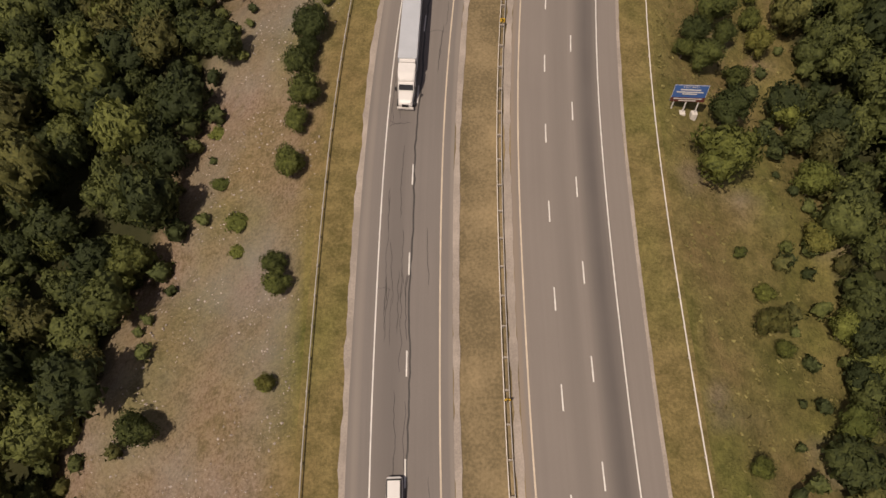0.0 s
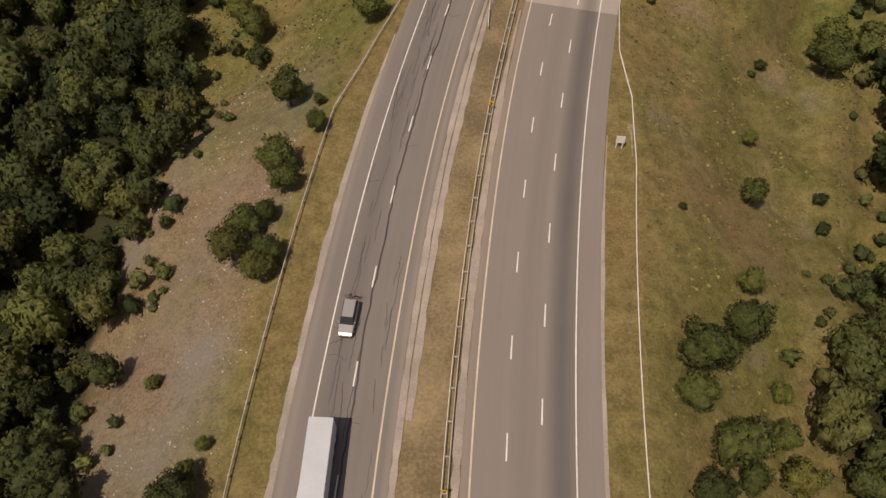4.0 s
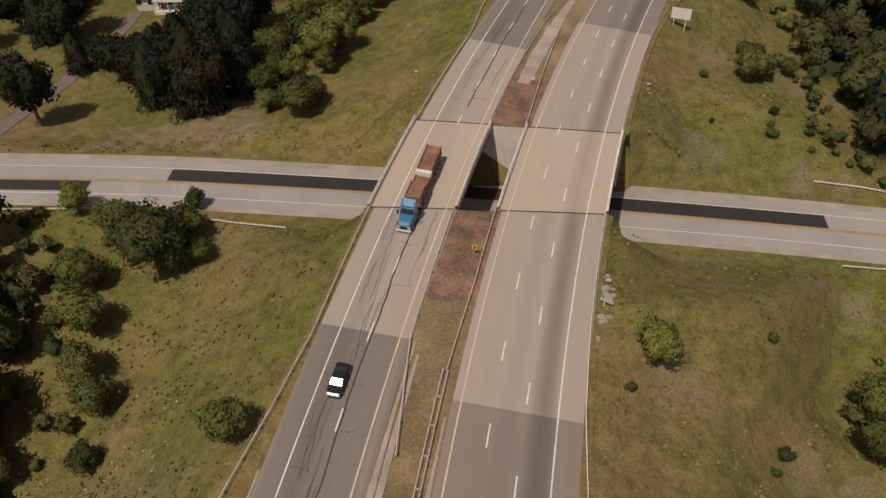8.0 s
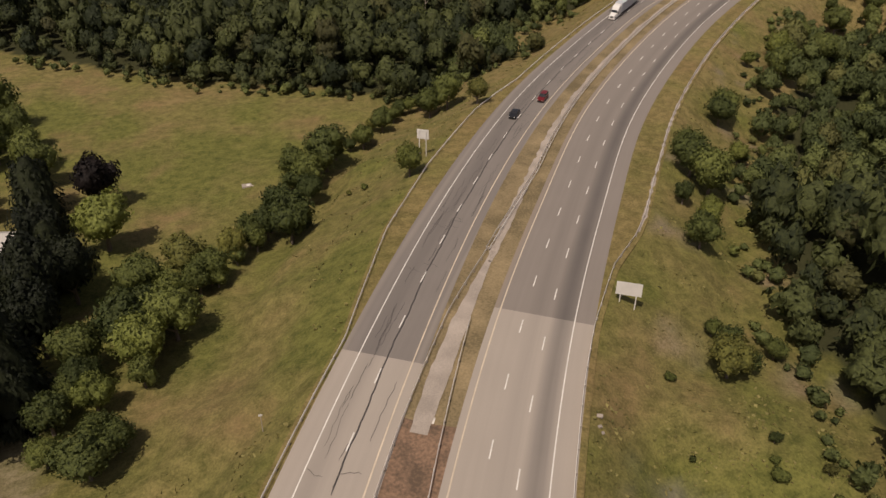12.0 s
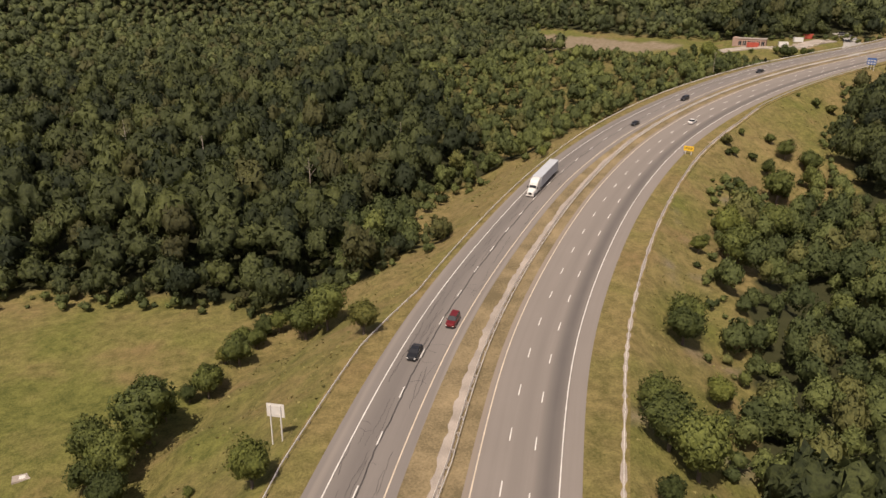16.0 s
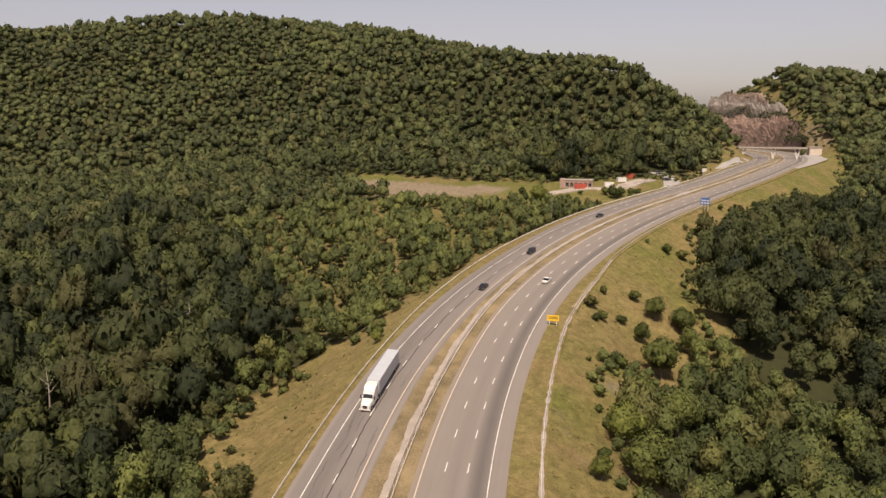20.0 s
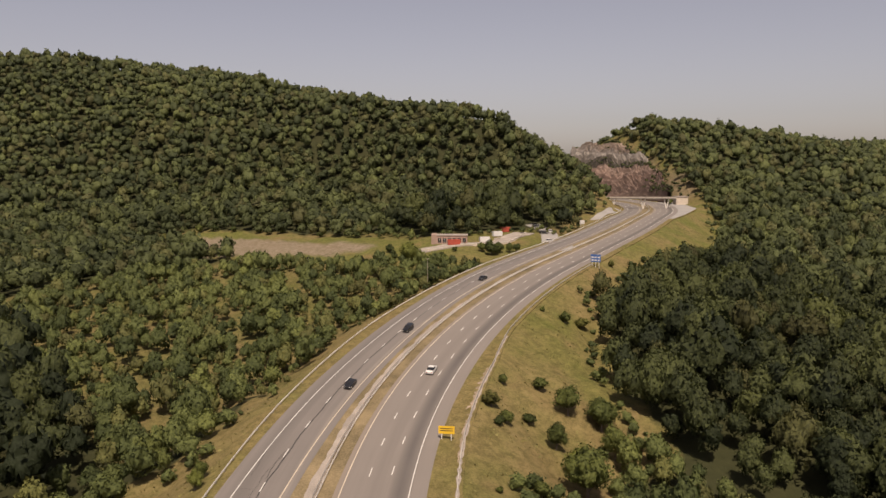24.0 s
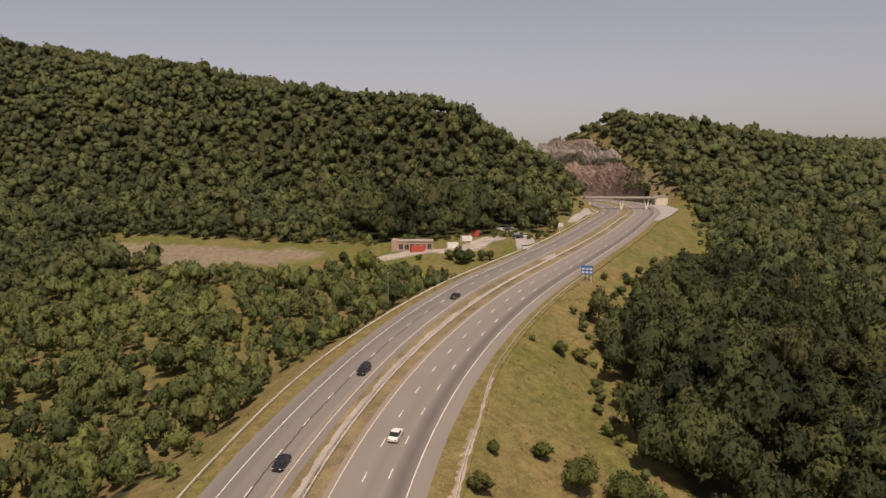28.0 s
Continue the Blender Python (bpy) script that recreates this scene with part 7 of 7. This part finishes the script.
box(bm, -0.7, -0.5, -0.05, 0.7, 0.5, 0.12)
_d = thing("drain_inlet", "square drain inlet in the gravel median", "drain")
part("kerb", bm, M_WALL, _d)
small_box("grate", M_BLACK, _d, -0.4, -0.28, 0.12, 0.4, 0.28, 0.13)
_d.matrix_basis = on_road(S0 + 203.5, -4.6, -0.28)

# a pale patch of bare soil, modelled as a raised slab; the cover is invented
def pad(x, y, turn):
    root = thing("concrete_pad", "pale bare patch in the mown field", "concrete slab")
    bm = bmesh.new()
    box(bm, -1.5, -0.9, -0.4, 1.5, 0.9, 0.14)
    soften(bm, 0.04)
    part("slab", bm, M_GRAVEL, root)
    small_box("cover", M_STEEL, root, -0.45, -0.45, 0.14, 0.45, 0.45, 0.18)
    root.matrix_basis = pose(x, y, float(ground(x, y)[0]), 0, 0, turn)


pad(18.6, 329.8, 8)

# ---------------------------------------------------------------- houses and the rest area
def gable(bm, x0, x1, y0, y1, eave, ridge, over=0.5, thick=0.2):
    ym = (y0 + y1) / 2
    for sg, ya in ((-1, y0 - over), (1, y1 + over)):
        k = (ridge - eave) / (ym - y0)
        ze = eave - over * k
        a = [(x0 - over, ya, ze), (x1 + over, ya, ze), (x1 + over, ym, ridge), (x0 - over, ym, ridge)]
        lo = [bm.verts.new(p) for p in a]
        hi = [bm.verts.new((p[0], p[1], p[2] + thick)) for p in a]
        for q in ((0, 1, 2, 3),):
            bm.faces.new([lo[i] for i in q])
            bm.faces.new([hi[i] for i in q][::-1])
        for i in range(4):
            j = (i + 1) % 4
            bm.faces.new((lo[i], hi[i], hi[j], lo[j]))
    bmesh.ops.recalc_face_normals(bm, faces=bm.faces)


def house(label, place, turn, long, deep, eave, ridge, wall, roof, windows, porch=False, chimney=False):
    root = thing("house", label, "house")
    z = float(ground(place[0], place[1])[0])
    root.matrix_basis = pose(place[0], place[1], z, 0, 0, turn)
    hx, hy = long / 2, deep / 2
    bm = bmesh.new()
    box(bm, -hx, -hy, -1.0, hx, hy, eave)
    for sx in (-hx, hx):
        v = [bm.verts.new(p) for p in ((sx, -hy, eave), (sx, hy, eave), (sx, 0, ridge - 0.05))]
        bm.faces.new(v)
    part("wall", bm, wall, root)
    bm = bmesh.new()
    gable(bm, -hx, hx, -hy, hy, eave, ridge)
    roof_part = part("roof", bm, roof, root)
    for x, w in windows:
        bm = bmesh.new()
        box(bm, x - w / 2, -hy - 0.05, 1.0, x + w / 2, -hy + 0.02, 2.2)
        win = part("window", bm, M_DARKGLASS, root)
        small_box("sill", M_WHITE, win, x - w / 2 - 0.08, -hy - 0.1, 0.92, x + w / 2 + 0.08, -hy, 1.0)
    small_box("door", M_DARKGLASS, root, -0.5, -hy - 0.04, 0.0, 0.5, -hy + 0.02, 2.05)
    if porch:
        small_box("porch_floor", M_WALL, root, -hx * 0.2, -hy - 2.4, -0.6, hx, -hy, 0.15)
        for x in np.linspace(-hx * 0.15, hx - 0.2, 5):
            small_box("porch_post", M_WHITE, root, x - 0.08, -hy - 2.3, 0.15, x + 0.08, -hy - 2.14, eave - 0.2)
        small_box("porch_roof", roof, root, -hx * 0.2, -hy - 2.6, eave - 0.2, hx + 0.3, -hy + 0.1, eave - 0.05)
    if chimney:
        small_box("chimney", M_BRICK, root, hx * 0.35, -0.6, eave, hx * 0.35 + 1.0, 0.5, ridge + 1.0)
        small_box("garden_wall", M_WALL, root, -hx * 0.1, -hy - 3.4, -0.5, hx * 0.9, -hy - 3.1, 0.5)
    return root


house("low white house with a pale metal roof among dark spruces", (-38.2, 308.6), -3, 12.6, 9.6, 2.8, 5.2, M_SIDING, M_ROOF, ((-5.6, 1.4), (-2.6, 1.2), (2.6, 1.2), (5.4, 1.4)), True, True)
house("garage wing with a pale metal roof beside the house", (-28.9, 309.8), -3, 5.9, 8.0, 2.5, 4.2, M_SIDING, M_ROOF, ((-1.8, 1.0), (1.8, 1.0)))
house("pale grey barn with a metal roof on the lawn", (-61.5, 336.5), 12, 8.6, 6.5, 3.0, 4.8, M_SIDING, M_ROOF, ((-2.6, 1.0), (2.6, 1.0)))
house("small shed with a pale roof behind the house", (-52.6, 318.5), -4, 3.4, 3.2, 2.1, 2.9, M_SIDING, M_ROOF, ((1.1, 0.6),))


def track(name, label, pts, width, mat, lift=0.12, category="road"):
    """A narrow way over the ground through the places given."""
    c = catmull(pts, 10)
    d = np.gradient(c, axis=0)
    d /= np.linalg.norm(d, axis=1)[:, None]
    n = np.stack([d[:, 1], -d[:, 0]], 1)
    cols = [c - n * width / 2, c - n * width / 6, c + n * width / 6, c + n * width / 2]
    zc = ground(c[:, 0], c[:, 1])
    for _ in range(3):
        zc[1:-1] = (zc[:-2] + zc[1:-1] + zc[2:]) / 3
    zz = [np.maximum(ground(q[:, 0], q[:, 1]) * 0.5 + zc * 0.5, ground(q[:, 0], q[:, 1])) + lift for q in cols]
    pts3 = [np.c_[q, z] for q, z in zip(cols, zz)]
    pts3 = [pts3[0] - [0, 0, 0.6]] + pts3 + [pts3[-1] - [0, 0, 0.6]]
    k = len(pts3)
    v = np.stack(pts3, 1).reshape(-1, 3)
    i = np.arange(len(c) - 1)[:, None] * k + np.arange(k - 1)[None]
    f = np.stack([i, i + 1, i + 1 + k, i + k], -1).reshape(-1, 4)
    uv = np.c_[np.repeat(np.arange(len(c)) * 1.0, k), np.tile(np.arange(k) * 1.0, len(c))]
    return tagged(new(name, mesh_of(name, v, f, mat, uv)), label, category, kind="structure")


track("driveway", "dark asphalt driveway to the house", [(-63, 226), (-58, 236), (-54, 250), (-51, 263), (-48, 275), (-46, 290), (-45, 303)], 3.6, M_DRIVE)
track("exit_ramp", "grey asphalt exit ramp to the rest area", [(346, 513), (358, 522), (369, 535), (384, 551), (399, 565), (408, 577), (413, 590)], 9.0, M_LANE, 0.25)
track("loop_road", "small access road curving through the grass", [(452, 577), (468, 583), (482, 587), (500, 594), (517, 600), (522, 595)], 5.0, M_LANE, 0.25)
track("rest_area_pavement", "pale paved court in front of the brick building", [(322, 578), (336, 574), (350, 569), (362, 566), (378, 572), (394, 576)], 8.0, M_GRAVEL, 0.2, "pavement")


def rest_building():
    root = thing("rest_area_building", "low brown brick building with a flat roof beside the woods", "building")
    z = float(ground(342, 578)[0])
    root.matrix_basis = pose(342.5, 579.5, z - 0.3, 0, 0, -44)
    small_box("wall", M_BRICK, root, -7.0, -4.0, -2.0, 8.0, 4.0, 3.9)
    small_box("roof", M_GRAVEL, root, -7.3, -4.3, 3.9, 8.3, 4.3, 4.2)
    small_box("wing", M_BRICK, root, -9.4, -4.4, -2.0, -7.0, 4.0, 4.5)
    for x in np.linspace(-5.4, 6.6, 6):
        w = small_box("window", M_DARKGLASS, root, x - 0.8, -4.06, 0.6, x + 0.8, -3.98, 2.8)
        small_box("frame", M_WHITE, w, x - 0.05, -4.1, 0.6, x + 0.05, -4.05, 2.8)
    small_box("door", M_DARKGLASS, root, -0.9, -4.05, -0.3, 0.9, -3.97, 2.2)


rest_building()


def container(label, x, y, turn, mat, size=(6.0, 2.4, 2.5)):
    root = thing("container", label, "container")
    root.matrix_basis = pose(x, y, float(ground(x, y)[0]) + 0.1, 0, 0, turn)
    bm = bmesh.new()
    box(bm, -size[0] / 2, -size[1] / 2, 0, size[0] / 2, size[1] / 2, size[2])
    for q in np.arange(-size[0] / 2 + 0.3, size[0] / 2 - 0.2, 0.5):
        box(bm, q, -size[1] / 2 - 0.05, 0.15, q + 0.2, -size[1] / 2, size[2] - 0.15)
    part("shell", bm, mat, root)
    small_box("door", mat, root, size[0] / 2, -1.0, 0.1, size[0] / 2 + 0.06, 1.0, size[2] - 0.1)


container("red steel container on the paved court", 339, 573.5, -30, M_RED_CONTAINER)
container("white site container on the paved court", 358, 572, -25, M_CARWHITE, (5.0, 2.4, 2.4))
container("white site container by the trees", 372, 577, -20, M_CARWHITE, (5.0, 2.4, 2.4))
container("reddish steel container by the ramp", 384, 583, -20, M_RED_CONTAINER, (5.0, 2.4, 2.6))


def parked(label, mat, x, y, turn):
    c = car(label, mat, 0, 0, "suv")
    c.matrix_basis = pose(x, y, float(ground(x, y)[0]) + 0.35, 0, 0, turn)
    c["group"] = "cars parked at the rest area"


for _i, (_x, _y, _c, _m) in enumerate(((386, 553, "white", M_CARWHITE), (404, 568, "white", M_CARWHITE), (399, 569, "black", M_CARBLACK), (408, 580, "silver", M_CARSILVER), (411, 586, "white", M_CARWHITE))):
    parked(_c + " car standing on the rest area ramp", _m, _x, _y, 20 + 15 * _i)


def exhibit_centre():
    root = thing("visitor_building", "tan visitor building above the road cutting", "building")
    z = float(ground(571, 593)[0])
    root.matrix_basis = pose(571, 593, z, 0, 0, 45)
    small_box("wall", M_TAN, root, -5, -4, -3, 5, 4, 5.5)
    small_box("roof", M_GRAVEL, root, -5.4, -4.4, 5.5, 5.4, 4.4, 6.0)
    small_box("door", M_DARKGLASS, root, 1.6, -4.06, 0, 3.6, -3.98, 2.6)
    for x in (-3.4, -1.2):
        small_box("window", M_DARKGLASS, root, x - 0.8, -4.06, 2.4, x + 0.8, -3.98, 4.2)


exhibit_centre()


def footbridge():
    root = thing("footbridge", "grey footbridge over the motorway at the cutting", "bridge")
    a, b = Vector((535.5, 578.0, 66.0)), Vector((512.5, 611.0, 66.0))
    d = (b - a).normalized()
    m = Matrix.Translation(a) @ pose(0, 0, 0, 0, 0, math.degrees(math.atan2(d.y, d.x)))
    long = (b - a).length
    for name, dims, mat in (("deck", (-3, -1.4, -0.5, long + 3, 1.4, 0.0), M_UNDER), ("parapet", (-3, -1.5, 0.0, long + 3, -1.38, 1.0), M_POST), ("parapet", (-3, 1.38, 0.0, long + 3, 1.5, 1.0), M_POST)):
        bm = bmesh.new()
        box(bm, *dims, m)
        part(name, bm, mat, root)
    for t, lean in ((0.08, 1.5), (0.45, 1.5), (0.92, 1.5)):
        for sg in (-1, 1):
            p = a + d * long * t
            bm = bmesh.new()
            tapered(bm, p + d * lean * sg + Vector((0, 0, -0.4)), Vector((p.x, p.y, float(ground(p.x, p.y)[0]) - 0.5)), 0.4, 0.4, 8)
            part("pier", bm, M_WALL, root)


footbridge()


def lamp_post(x, y):
    root = thing("lamp_post", "tall thin lamp post among the scrub", "street lamp")
    bm = bmesh.new()
    tapered(bm, (0, 0, -0.3), (0, 0, 11), 0.08, 0.05, 8)
    part("pole", bm, M_POST, root)
    small_box("lamp_head", M_POST, root, -0.4, -0.12, 10.9, 0.5, 0.15, 11.1)
    root.location = (x, y, float(ground(x, y)[0]))


lamp_post(268, 508)


def low_wall(x, y, turn, long, tall=0.9):
    """A low wall of the court, on a footing, with a coping."""
    root = thing("low_wall", "low pale pinkish wall round the rest area court", "wall", "low walls of the court")
    root.matrix_basis = pose(x, y, float(ground(x, y)[0]), 0, 0, turn)
    small_box("wall", M_TAN, root, -long / 2, -0.2, -1.0, long / 2, 0.2, tall)
    small_box("coping", M_WALL, root, -long / 2 - 0.05, -0.26, tall, long / 2 + 0.05, 0.26, tall + 0.12)


for _x, _y, _t, _l in ((327, 573.5, -20, 8), (334, 570.8, -20, 5), (343, 567.5, -22, 9), (352.5, 563.6, -20, 7), (361, 562, 5, 7), (369, 563.5, 20, 6), (376, 567, 25, 6), (383, 570, 25, 5), (366, 571, 15, 6), (390, 574, 30, 5)):
    low_wall(_x, _y, _t, _l)
